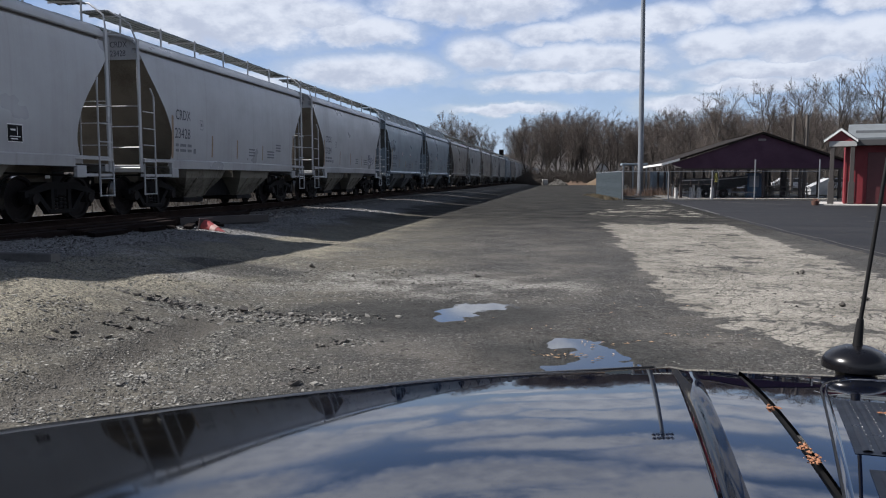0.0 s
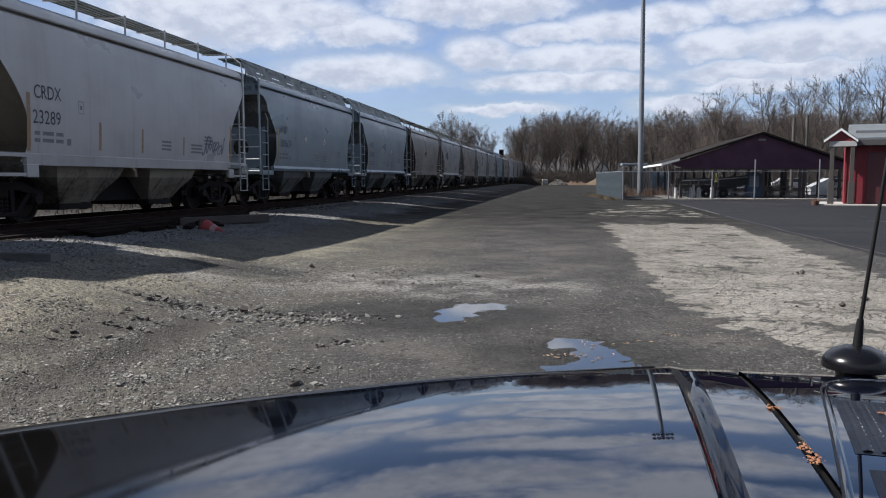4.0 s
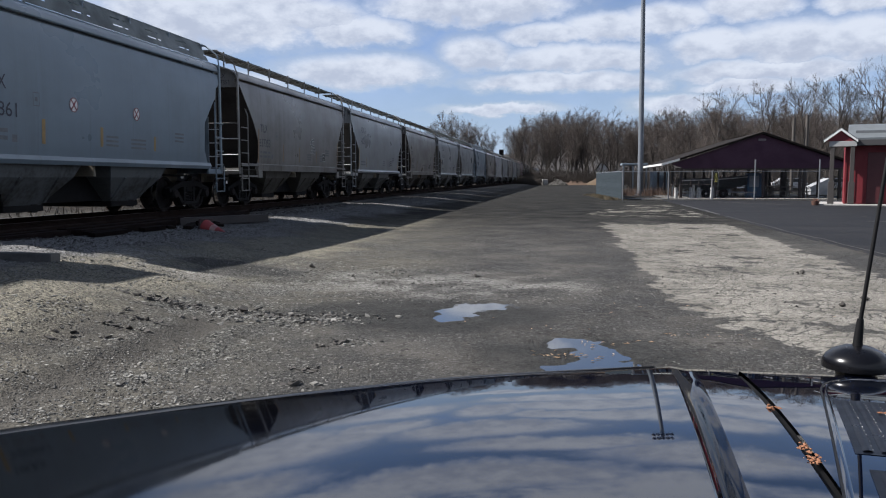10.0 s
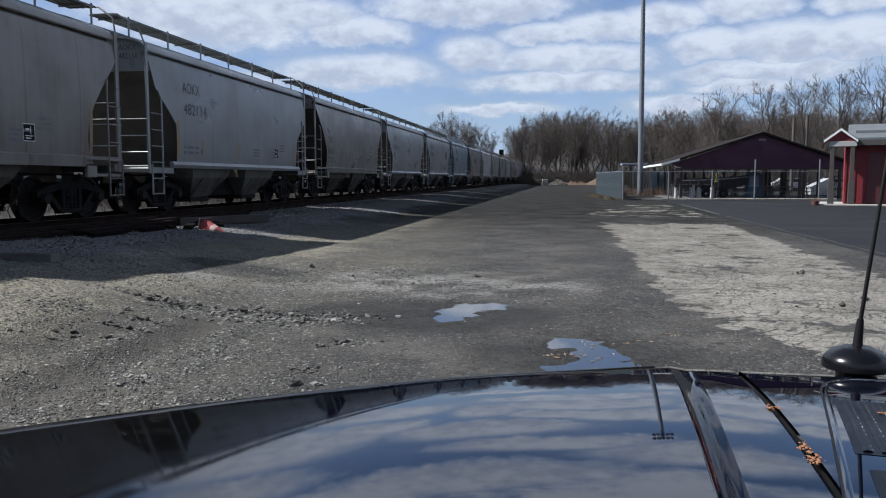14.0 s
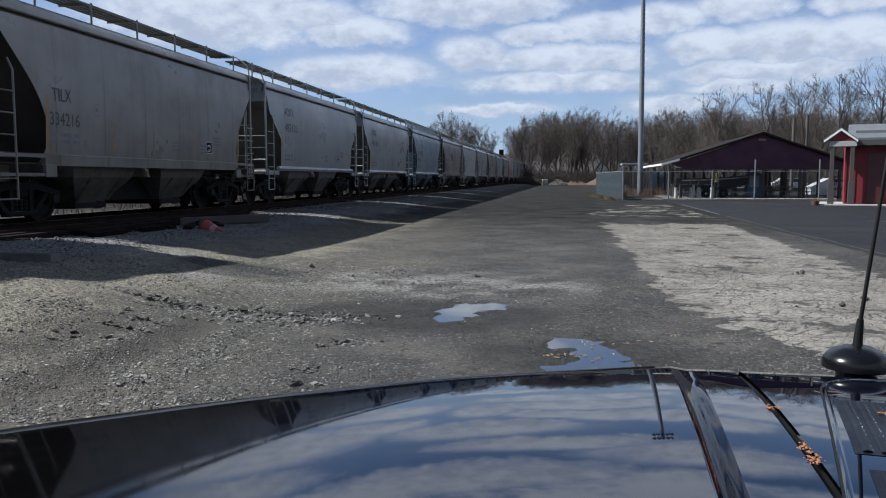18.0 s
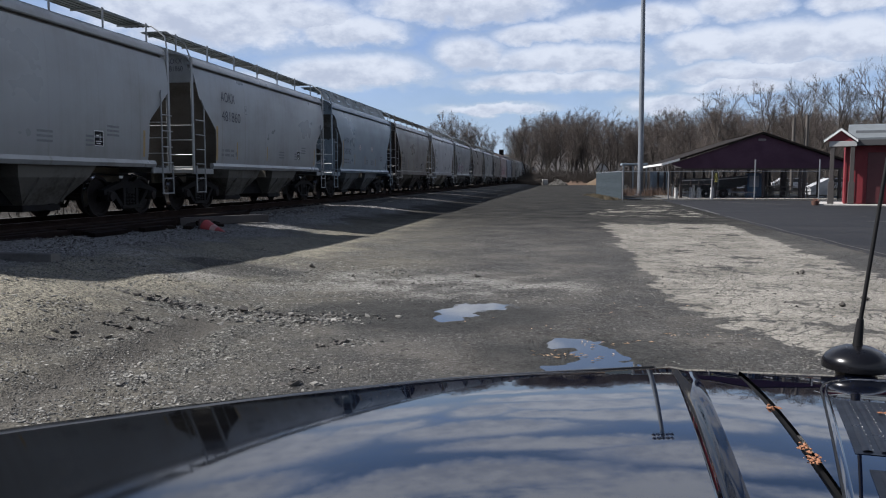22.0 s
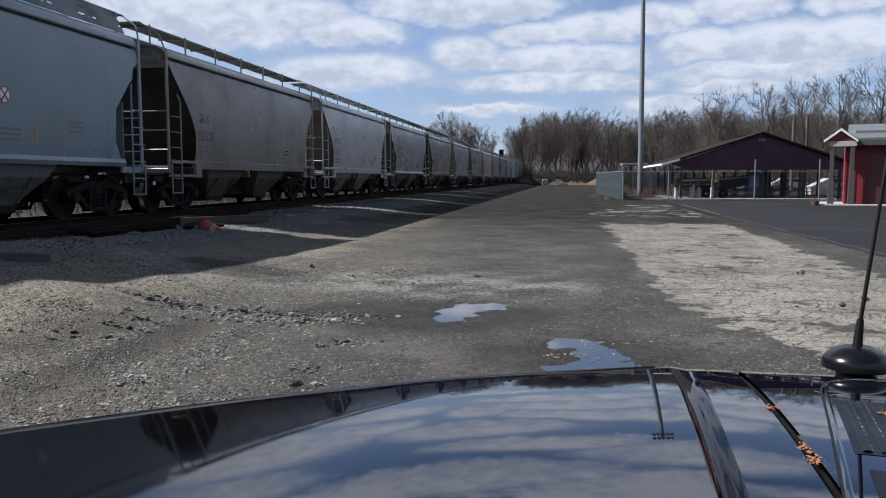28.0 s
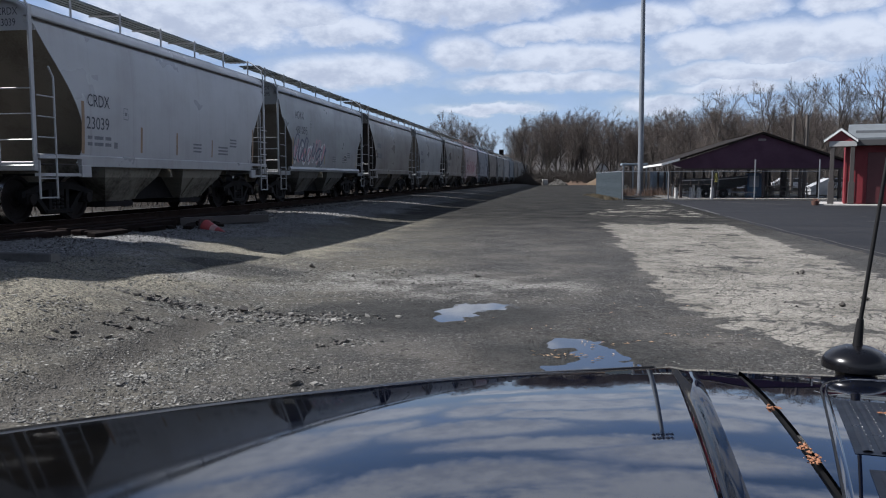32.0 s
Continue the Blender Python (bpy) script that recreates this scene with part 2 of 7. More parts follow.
# ---------------------------------------------------------------- ground
BASINS = [(-0.92, 8.66, 0.24, 0.20), (-1.14, 8.30, 0.20, 0.26), (-1.20, 7.92, 0.14, 0.24), (0.08, 6.84, 0.17, 0.20), (0.30, 6.40, 0.19, 0.30), (0.28, 6.02, 0.26, 0.22), (0.02, 5.90, 0.20, 0.12)]


def ground_z(x, y):
    """Nearly level yard that rises to the track bed and falls off behind it."""
    t = min(1.0, max(0.0, (-4.6 - x) / 4.2))
    z = 0.30 * t * t * (3 - 2 * t)
    # spread gravel heaped up beside the near end of the track
    t = min(1.0, max(0.0, (-3.2 - x) / 3.0))
    f = min(1.0, max(0.0, (19.0 - y) / 13.0))
    z += (0.33 + 0.10 * noise.noise((x * 0.8, y * 0.8, 9.0))) * t * t * (3 - 2 * t) * f * f * (3 - 2 * f) * min(1.0, max(0.0, (x + 10.2) / 2.6))
    z += 0.17 * math.exp(-((x + 4.9) / 1.1) ** 2 - ((y - 6.4) / 1.9) ** 2)
    if x < -13.5:
        z += 0.25 * min(1.0, (-13.5 - x) / 6.0)
    near = math.exp(-((x + 1) / 9.0) ** 2 - ((y - 7) / 16.0) ** 2)
    z += near * (0.022 * noise.noise((x * 0.7, y * 0.7, 3.1)) + 0.012 * noise.noise((x * 2.1, y * 2.1, 7.7)) + 0.006 * noise.noise((x * 6.5, y * 6.5, 1.7)))
    if y < 8.4 and -4.9 < x < -2.9:
        fade = min(1.0, max(0.0, (8.0 - y) / 1.2))
        sway = 0.05 * math.sin(y * 1.3)
        for xr, wide, deep in ((-3.38, 0.17, 0.018), (-4.15, 0.24, 0.012)):
            q = (x - xr - sway) / wide
            z += fade * deep * (-math.exp(-q * q) + 0.55 * math.exp(-(abs(q) - 1.8) ** 2 * 2.0))
    pool = 0.0
    for a, c, rx, ry in BASINS:
        d = ((x - a) / rx) ** 2 + ((y - c) / ry) ** 2
        if d < 9:
            pool = max(pool, math.exp(-0.8 * d))
    rough = 0.010 * noise.noise((x * 7.0, y * 7.0, 2.2)) + 0.006 * noise.noise((x * 17.0, y * 17.0, 6.2)) if pool > 0.01 else 0.0
    return z * (1 - pool * 0.8) - 0.042 * pool + rough


def ground_material():
    k = Net("yard_ground")
    p = k.world()
    x, y, z = k.sep(p)
    flat = k.comb(x, y, 0.0)
    wob = k.math("MULTIPLY", k.math("SUBTRACT", k.noise(flat, 0.55, 5, 0.6), 0.5), 3.2)
    wob2 = k.math("MULTIPLY", k.math("SUBTRACT", k.noise(flat, 3.0, 4, 0.65), 0.5), 1.1)
    xw = k.math("ADD", x, k.math("ADD", wob, wob2))
    big = k.noise(flat, 0.35, 5, 0.6)
    mid = k.noise(flat, 1.9, 7, 0.68)
    blotch = k.noise(k.vec("ADD", flat, (13.0, 4.0, 0.0)), 0.75, 6, 0.62)
    fine = k.noise(flat, 24.0, 6, 0.72)
    grit = k.noise(flat, 160.0, 3, 0.7)
    s1 = k.voronoi(flat, 52.0)
    t1 = k.sep(k.voronoi(flat, 52.0, out="Color"))[0]
    s2 = k.voronoi(flat, 120.0)
    t2 = k.sep(k.voronoi(flat, 120.0, out="Color"))[0]
    tone = k.math("ADD", k.math("MULTIPLY", t1, 0.50), k.math("ADD", k.math("MULTIPLY", t2, 0.38), k.math("MULTIPLY", grit, 0.15)))
    # dark joints between the stones
    gap = k.math("MULTIPLY", k.ramp(s1, 0.40, 0.66), 0.75)
    # single chips among the gravel, some dark, some pale
    chip = k.math("MULTIPLY", k.ramp(k.voronoi(flat, 14.0), 0.40, 0.30), k.ramp(k.noise(flat, 1.1, 4, 0.6), 0.40, 0.60, 0.35, 1.0))
    kind = k.sep(k.voronoi(flat, 14.0, out="Color"))[0]
    chip2 = k.ramp(k.voronoi(flat, 25.0), 0.42, 0.30)
    kind2 = k.sep(k.voronoi(flat, 25.0, out="Color"))[0]
    # packed dirt and gravel
    gravel = k.mix(k.ramp(tone, 0.22, 0.78, smooth=False), (0.020, 0.020, 0.017), (0.222, 0.217, 0.193))
    gravel = k.mix(gap, gravel, (0.014, 0.013, 0.011))
    dirt = k.mix(k.ramp(k.math("ADD", k.math("MULTIPLY", fine, 0.6), k.math("MULTIPLY", grit, 0.4)), 0.36, 0.66), (0.035, 0.032, 0.025), (0.131, 0.121, 0.098))
    loose = k.ramp(k.math("ADD", mid, k.math("MULTIPLY", big, 0.6)), 0.70, 0.92)
    c = k.mix(loose, dirt, gravel)
    c = k.mix(k.ramp(mid, 0.50, 0.36, 0.0, 0.5), c, (0.036, 0.034, 0.029))
    # smooth tyre ruts pressed into the gravel
    rut = k.math("ABSOLUTE", k.math("ADD", x, k.math("ADD", 3.38, k.math("MULTIPLY", wob, 0.10))))
    rut2 = k.math("ABSOLUTE", k.math("ADD", x, k.math("ADD", 4.15, k.math("MULTIPLY", wob, 0.16))))
    tyre = k.math("MAXIMUM", k.math("MULTIPLY", k.ramp(rut, 0.34, 0.12), k.ramp(y, 7.9, 6.9)), k.math("MULTIPLY", k.ramp(rut2, 0.44, 0.12), k.ramp(y, 7.3, 6.4, 0.0, 0.85)))
    tyre = k.math("MULTIPLY", tyre, k.ramp(mid, 0.30, 0.44, 0.55, 1.0))
    c = k.mix(k.math("MULTIPLY", tyre, 0.80), c, k.mix(k.ramp(fine, 0.4, 0.62), (0.034, 0.031, 0.027), (0.076, 0.070, 0.060)))
    clean = k.math("SUBTRACT", 1.0, k.math("MULTIPLY", tyre, 0.85))
    for cm, kd, few in ((chip, kind, 0.05), (chip2, kind2, 0.0)):
        cm = k.math("MULTIPLY", cm, clean)
        c = k.mix(k.math("MULTIPLY", cm, k.ramp(kd, 0.78, 0.82)), c, (0.019, 0.017, 0.015))
        c = k.mix(k.math("MULTIPLY", cm, k.ramp(kd, 0.18 - few, 0.14 - few, 0.0, 0.9)), c, (0.281, 0.275, 0.250))
    # yellowish dry strip beside the track
    strip = k.math("MULTIPLY", k.ramp(xw, -6.9, -5.9), k.ramp(xw, -3.8, -5.0))
    c = k.mix(k.math("MULTIPLY", strip, k.ramp(blotch, 0.36, 0.52, 0.45, 0.85)), c, k.mix(k.ramp(tone, 0.2, 0.85), (0.060, 0.053, 0.039), (0.300, 0.278, 0.212)))
    # worn asphalt lane, stained in patches
    lane = k.math("MULTIPLY", k.ramp(xw, -3.1, -1.3), k.ramp(y, 3.0, 5.0))
    asphalt = k.mix(k.ramp(k.math("ADD", k.math("MULTIPLY", fine, 0.40), k.math("MULTIPLY", grit, 0.60)), 0.36, 0.66), (0.0138, 0.0138, 0.0129), (0.0644, 0.0618, 0.0565))
    asphalt = k.mix(k.ramp(blotch, 0.50, 0.60, 0.0, 0.75), asphalt, k.mix(grit, (0.0404, 0.0369, 0.0315), (0.1038, 0.0961, 0.0853)))
    asphalt = k.mix(k.ramp(blotch, 0.50, 0.40, 0.0, 0.8), asphalt, k.mix(grit, (0.0095, 0.0103, 0.0102), (0.0334, 0.0326, 0.0326)))
    smear = k.noise(k.vec("ADD", k.map(flat, (0.55, 0.30, 1)), (21.0, 8.0, 0.0)), 1.0, 6, 0.66)
    asphalt = k.mix(k.ramp(smear, 0.46, 0.36, 0.0, 0.75), asphalt, (0.0197, 0.0189, 0.0185))
    asphalt = k.mix(k.math("MULTIPLY", chip2, k.ramp(kind2, 0.80, 0.84, 0.0, 0.8)), asphalt, (0.0103, 0.0103, 0.0102))
    asphalt = k.mix(k.math("MULTIPLY", chip2, k.ramp(kind2, 0.14, 0.10, 0.0, 0.7)), asphalt, (0.1570, 0.1510, 0.1427))
    asphalt = k.mix(k.math("MULTIPLY", k.ramp(t2, 0.84, 0.92), 0.6), asphalt, (0.1407, 0.1373, 0.1334))
    asphalt = k.mix(k.math("MULTIPLY", k.ramp(t1, 0.86, 0.93), 0.5), asphalt, (0.1201, 0.1167, 0.1121))
    cr = k.ramp(k.voronoi(k.vec("ADD", flat, k.comb(wob2, wob)), 0.8, "DISTANCE_TO_EDGE"), 0.0, 0.02)
    asphalt = k.mix(cr, k.mix(k.ramp(mid, 0.4, 0.6), (0.0120, 0.0111, 0.0111), (0.0806, 0.0721, 0.0621)), asphalt)
    c = k.mix(k.math("MULTIPLY", lane, 0.92), c, asphalt)
    # darker surface towards the yard's end
    old = k.mix(k.ramp(k.math("ADD", k.math("MULTIPLY", fine, 0.5), k.math("MULTIPLY", blotch, 0.5)), 0.40, 0.62), (0.010, 0.010, 0.010), (0.036, 0.035, 0.032))
    c = k.mix(k.math("MULTIPLY", k.ramp(k.math("ADD", y, k.math("MULTIPLY", wob, 6.0)), 13.0, 33.0), 0.96), c, old)
    # loose light chippings across the lane
    chips = k.math("MULTIPLY", k.ramp(k.math("ABSOLUTE", k.math("SUBTRACT", k.math("ADD", y, k.math("MULTIPLY", wob, 0.8)), 10.4)), 1.9, 0.2), k.math("MULTIPLY", k.ramp(xw, 0.7, -0.8), k.ramp(k.noise(flat, 0.9, 4, 0.6), 0.42, 0.58)))
    c = k.mix(k.math("MULTIPLY", k.math("MULTIPLY", chips, k.ramp(tone, 0.42, 0.58)), 0.8), c, (0.3000, 0.2920, 0.2720))
    # broken pale concrete: two slabs, crazed all over, crumbling away at its near end
    inside = k.math("MINIMUM", k.math("SUBTRACT", x, 1.20), k.math("SUBTRACT", k.math("MINIMUM", 4.95, k.math("ADD", 4.0, k.math("MULTIPLY", y, 0.045))), x))
    inside = k.math("MINIMUM", inside, k.math("MULTIPLY", k.math("SUBTRACT", 25.5, y), 0.25))
    inside = k.math("MINIMUM", inside, k.math("SUBTRACT", k.math("ADD", k.math("MULTIPLY", y, 0.24), k.math("MULTIPLY", x, 0.92)), 3.36))
    more = k.math("MINIMUM", k.math("MINIMUM", k.math("SUBTRACT", x, k.math("MULTIPLY", k.math("SUBTRACT", y, 28.0), 0.23)), k.math("SUBTRACT", 5.4, x)), k.math("MINIMUM", k.math("MULTIPLY", k.math("SUBTRACT", 43.0, y), 0.2), k.math("MULTIPLY", k.math("SUBTRACT", y, 29.8), 0.2)))
    inside = k.math("MINIMUM", k.math("MAXIMUM", inside, k.math("MINIMUM", more, -0.01)), 0.8)
    rag = k.math("SUBTRACT", k.noise(flat, 2.2, 5, 0.62), 0.5)
    blot = k.math("SUBTRACT", k.noise(k.vec("ADD", flat, (7.0, 3.0, 0.0)), 0.7, 5, 0.6), 0.5)
    crumble = k.ramp(y, 9.6, 7.0)
    reach_in = k.math("ADD", k.math("ADD", inside, k.math("MULTIPLY", rag, k.ramp(crumble, 0, 1, 0.75, 2.0))), k.math("MULTIPLY", blot, k.ramp(crumble, 0, 1, 1.1, 2.4)))
    conc = k.ramp(reach_in, 0.0, 0.10)
    holes = k.ramp(k.noise(k.vec("ADD", k.map(flat, (0.8, 0.6, 1)), (5.0, 1.0, 0.0)), 1.3, 6, 0.66), 0.62, 0.57)
    conc = k.math("MULTIPLY", conc, holes)
    bent = k.vec("ADD", flat, k.comb(k.math("MULTIPLY", wob2, 0.35), k.math("MULTIPLY", wob2, 0.5)))
    craze = k.voronoi(bent, 4.6, "DISTANCE_TO_EDGE")
    craze2 = k.voronoi(k.vec("ADD", bent, (3.0, 1.0, 0.0)), 10.5, "DISTANCE_TO_EDGE")
    wide = k.ramp(k.noise(flat, 1.2, 4, 0.6), 0.38, 0.68, 0.02, 0.12)
    crack = k.math("MULTIPLY", k.ramp(craze, 0.0, wide), k.ramp(craze2, 0.0, 0.07, 0.50, 1.0))
    pale = k.mix(k.ramp(k.math("ADD", k.math("MULTIPLY", fine, 0.5), k.math("MULTIPLY", grit, 0.5)), 0.34, 0.66), (0.1520, 0.1412, 0.1197), (0.3750, 0.3545, 0.3107))
    pale = k.mix(k.ramp(t2, 0.84, 0.95, 0, 0.7), pale, (0.0533, 0.0506, 0.0414))
    pale = k.mix(k.ramp(blotch, 0.40, 0.56, 0.0, 1.0), k.mix(0.35, pale, (0.0755, 0.0681, 0.0533)), pale)
    spall = k.noise(k.vec("ADD", k.map(flat, (0.6, 1.0, 1)), (9.0, 2.0, 0.0)), 2.4, 7, 0.70)
    pale = k.mix(k.ramp(spall, 0.46, 0.38, 0.0, 0.55), pale, k.mix(grit, (0.045, 0.042, 0.035), (0.130, 0.122, 0.104)))
    c = k.mix(k.math("MULTIPLY", conc, k.ramp(crack, 0, 1, 0.12, 1.0)), c, pale)
    # damp ground round the puddles
    wet_n = k.math("MULTIPLY", wob2, 0.5)
    d1 = k.vec("LENGTH", k.map(flat, (0.62, 0.95, 0), (0.95, -7.65, 0)))
    d2 = k.vec("LENGTH", k.map(flat, (0.8, 0.85, 0), (-0.14, -5.35, 0)))
    wet = k.math("MAXIMUM", k.ramp(k.math("ADD", d1, wet_n), 1.15, 0.70), k.ramp(k.math("ADD", d2, wet_n), 1.0, 0.4))
    d3 = k.vec("LENGTH", k.map(flat, (1.0, 1.6, 0), (4.7, -17.4, 0)))
    wet = k.math("MAXIMUM", wet, k.ramp(k.math("ADD", d3, wet_n), 1.1, 0.75))
    d4 = k.vec("LENGTH", k.map(flat, (1.5, 2.0, 0), (6.9, -20.4, 0)))
    wet = k.math("MAXIMUM", wet, k.ramp(k.math("ADD", d4, wet_n), 0.95, 0.45, 0.0, 0.8))
    c = k.mix(k.math("MULTIPLY", wet, 0.85), c, k.mix(k.ramp(tone, 0.3, 0.8), (0.0065, 0.0065, 0.006), (0.030, 0.030, 0.027)))
    # cinders and pale stone of the track bed
    bed = k.math("MULTIPLY", k.ramp(xw, -6.0, -7.2), k.ramp(x, -14.6, -13.6))
    bed = k.math("MULTIPLY", bed, k.ramp(y, 24.0, 55.0, 1.0, 0.35))
    c = k.mix(k.math("MULTIPLY", bed, 0.92), c, k.mix(k.ramp(tone, 0.25, 0.85), (0.020, 0.020, 0.021), (0.30, 0.298, 0.292)))
    # dry weeds and earth beyond the yard
    far = k.math("MAXIMUM", k.ramp(x, -14.0, -16.0), k.ramp(y, 150, 185))
    c = k.mix(far, c, k.mix(k.ramp(k.math("ADD", k.math("MULTIPLY", mid, 0.7), k.math("MULTIPLY", fine, 0.3)), 0.42, 0.58), (0.007, 0.0058, 0.0046), (0.033, 0.027, 0.021)))
    rocky = k.math("ADD", k.math("MULTIPLY", loose, 0.8), 0.35)
    h = k.math("ADD", k.math("MULTIPLY", k.ramp(s1, 0.0, 0.6, 1.0, 0.0), rocky), k.math("ADD", k.math("MULTIPLY", k.ramp(s2, 0.0, 0.6, 0.45, 0.0), rocky), k.math("MULTIPLY", fine, 0.5)))
    h = k.math("SUBTRACT", h, k.math("MULTIPLY", conc, k.ramp(crack, 1, 0, 0.0, 0.8)))
    nrm = k.bump(h, 1.0, 0.020, k.bump(mid, 0.7, 0.08))
    return k.done(c, k.ramp(wet, 0, 1, 0.95, 0.82), 0.0, nrm, k.ramp(y, 10.0, 30.0, 0.25, 0.06))


def steps(*spans):
    out = []
    for a, b, n in spans:
        out += [a + (b - a) * i / n for i in range(n)]
    return out + [spans[-1][1]]


def build_ground():
    xs = steps((-3000, -60, 10), (-60, -14, 14), (-14, -5, 32), (-5, -2.8, 44), (-2.8, -2.0, 8), (-2.0, 1.2, 80), (1.2, 5, 20), (5, 60, 20), (60, 3000, 10))
    ys = steps((-400, -20, 6), (-20, 2, 16), (2, 5.4, 34), (5.4, 9.2, 95), (9.2, 16, 40), (16, 60, 60), (60, 260, 30), (260, 4200, 12))
    s = Shape().grid([[(x, y, ground_z(x, y)) for x in xs] for y in ys])
    ob = part("ground", s, ground_material(), None, smooth=True)
    tagged(ob, "gravelly dirt yard with worn asphalt and broken pale concrete", "ground", kind="structure")


build_ground()


def asphalt_lot():
    k = Net("dark_lot_asphalt")
    p = k.world()
    fine = k.noise(p, 60.0, 3, 0.7)
    big = k.noise(k.map(p, (0.25, 1, 1)), 0.5, 5, 0.6)
    crk = k.ramp(k.voronoi(p, 0.35, "DISTANCE_TO_EDGE"), 0.0, 0.012)
    c = k.mix(k.ramp(big, 0.3, 0.7), (0.0120, 0.0127, 0.0150), (0.0215, 0.0217, 0.0242))
    c = k.mix(k.ramp(fine, 0.6, 0.75, 0, 0.4), c, (0.0700, 0.0700, 0.0710))
    c = k.mix(crk, (0.0300, 0.0295, 0.0285), c)
    m = k.done(c, k.ramp(big, 0.3, 0.7, 0.75, 0.9), 0, k.bump(fine, 0.4, 0.006), 0.08)
    rows = []
    for i in range(90):
        y = 6 + 46.5 * i / 89
        edge = 5.72 + 0.018 * max(0.0, y - 22) + 0.10 * noise.noise((y * 0.8, 0, 0)) + 0.05 * noise.noise((y * 3.1, 5, 0))
        rows.append([(edge - 0.04, y, -0.03), (edge, y, 0.028), (edge + 3, y, 0.03), (22, y, 0.03), (60, y, 0.03)])
    tagged(part("asphalt_lot", Shape().grid(rows), m, None), "dark smooth asphalt of a parking lot", "pavement", kind="structure")


asphalt_lot()


def lot_lines():
    """Faded paint and pale joints on the lot."""
    m = worn("faded_lot_paint", (0.060, 0.057, 0.051), (0.025, 0.025, 0.026), 0.8, 0, 18, 2.5, 0.1, 1.0)
    for (xa, ya), (xb, yb), w in (((5.88, 30.0), (5.80, 13.5), 0.020), ((8.6, 49.0), (11.6, 43.5), 0.09), ((9.7, 27.2), (12.4, 27.0), 0.07), ((6.15, 43.0), (5.9, 31.5), 0.06)):
        d = math.hypot(xb - xa, yb - ya)
        nx, ny = -(yb - ya) / d * w, (xb - xa) / d * w
        s = Shape().grid([[(xa + (xb - xa) * j / 12 + sg * nx + 0.12 * noise.noise((j * 0.7, xa, 0)), ya + (yb - ya) * j / 12 + sg * ny, 0.035) for j in range(13)] for sg in (-1, 1)])
        tagged(part("lot_line", s, m, None), "faded pale line on the dark asphalt", "road marking", kind="structure")


lot_lines()


# ---------------------------------------------------------------- track
def build_track():
    y0, y1 = -60.0, 420.0
    prof = [(-0.07, 0), (0.07, 0), (0.07, 0.012), (0.012, 0.03), (0.010, 0.125), (0.035, 0.135), (0.036, 0.165), (0.028, 0.172), (-0.028, 0.172), (-0.036, 0.165), (-0.035, 0.135), (-0.010, 0.125), (-0.012, 0.03), (-0.07, 0.012)]
    track = thing("railway_track", pose(TRACK_X, 0, RAIL_TOP - 0.172), "rusty railway track on dark timber sleepers", "track", kind="structure")
    for sx in (-0.75, 0.75):
        s = Shape().prism([(a + sx, b) for a, b in prof], "y", y0, y1)
        part("rail", s, RAILSTEEL, track)
        part("rail_head", Shape().box(sx - 0.030, sx + 0.030, y0, y1, 0.1715, 0.1735), RAILHEAD, track, "rail top polished by wheels")
    rnd = random.Random(4)
    tie = Shape().box(-1.3, 1.3, -0.115, 0.115, -0.17, 0.0, 0, 0.015).mesh("sleeper", TIMBER)
    y = 2.0
    for i in range(150):
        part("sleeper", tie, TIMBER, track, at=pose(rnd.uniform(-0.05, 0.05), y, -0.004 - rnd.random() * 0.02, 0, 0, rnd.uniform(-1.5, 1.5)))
        y += 0.54
    far = Shape()
    while y < 300:
        far.box(-1.3, 1.3, y - 0.115, y + 0.115, -0.17, 0.0)
        y += 0.54
    tagged(part("sleepers_far", far, TIMBER, track), kind="stuff")


build_track()


# ---------------------------------------------------------------- the train
SIDE = [(1.16, 1.50), (1.5, 1.535), (2.0, 1.555), (2.6, 1.56), (3.1, 1.55), (3.5, 1.525), (3.74, 1.49), (3.86, 1.45)]


def side_x(z):
    for (za, xa), (zb, xb) in zip(SIDE, SIDE[1:]):
        if z <= zb:
            return xa + (xb - xa) * max(0.0, (z - za) / (zb - za))
    return SIDE[-1][1]


def cut_round(z):
    """How far the side sheet's edge lies in from the car's end: a teardrop opening."""
    if z > 3.72:
        return 0.06
    t = (3.72 - z) / (3.72 - 1.16)
    return 0.14 + 1.33 * math.sin(min(1.0, t / 0.80) * math.pi / 2) ** 1.35 - (0.22 * ((t - 0.80) / 0.20) ** 2 if t > 0.80 else 0.0)


def cut_octagon(z):
    if z > 3.55:
        return 0.05
    for (za, a), (zb, b) in zip([(3.55, 0.30), (3.32, 0.62), (3.02, 0.70), (2.98, 0.80), (2.35, 1.38), (1.62, 1.40), (1.28, 1.18)], [(3.32, 0.62), (3.02, 0.70), (2.98, 0.80), (2.35, 1.38), (1.62, 1.40), (1.28, 1.18), (1.16, 1.15)]):
        if z >= zb:
            return a + (b - a) * (za - z) / (za - zb)
    return 1.15


def cut_slant(z):
    if z > 3.62:
        return 0.08
    if z > 3.0:
        return 0.10 + 0.22 * (3.62 - z) / 0.62
    if z > 2.2:
        return 0.32 + 0.98 * (3.0 - z) / 0.8
    return 1.30 + 0.06 * (2.2 - z)


H = CAR_HALF
HF = CAR_HALF - 0.34      # the far end is a little shorter


def reach(e):
    return HF if e > 0 else H


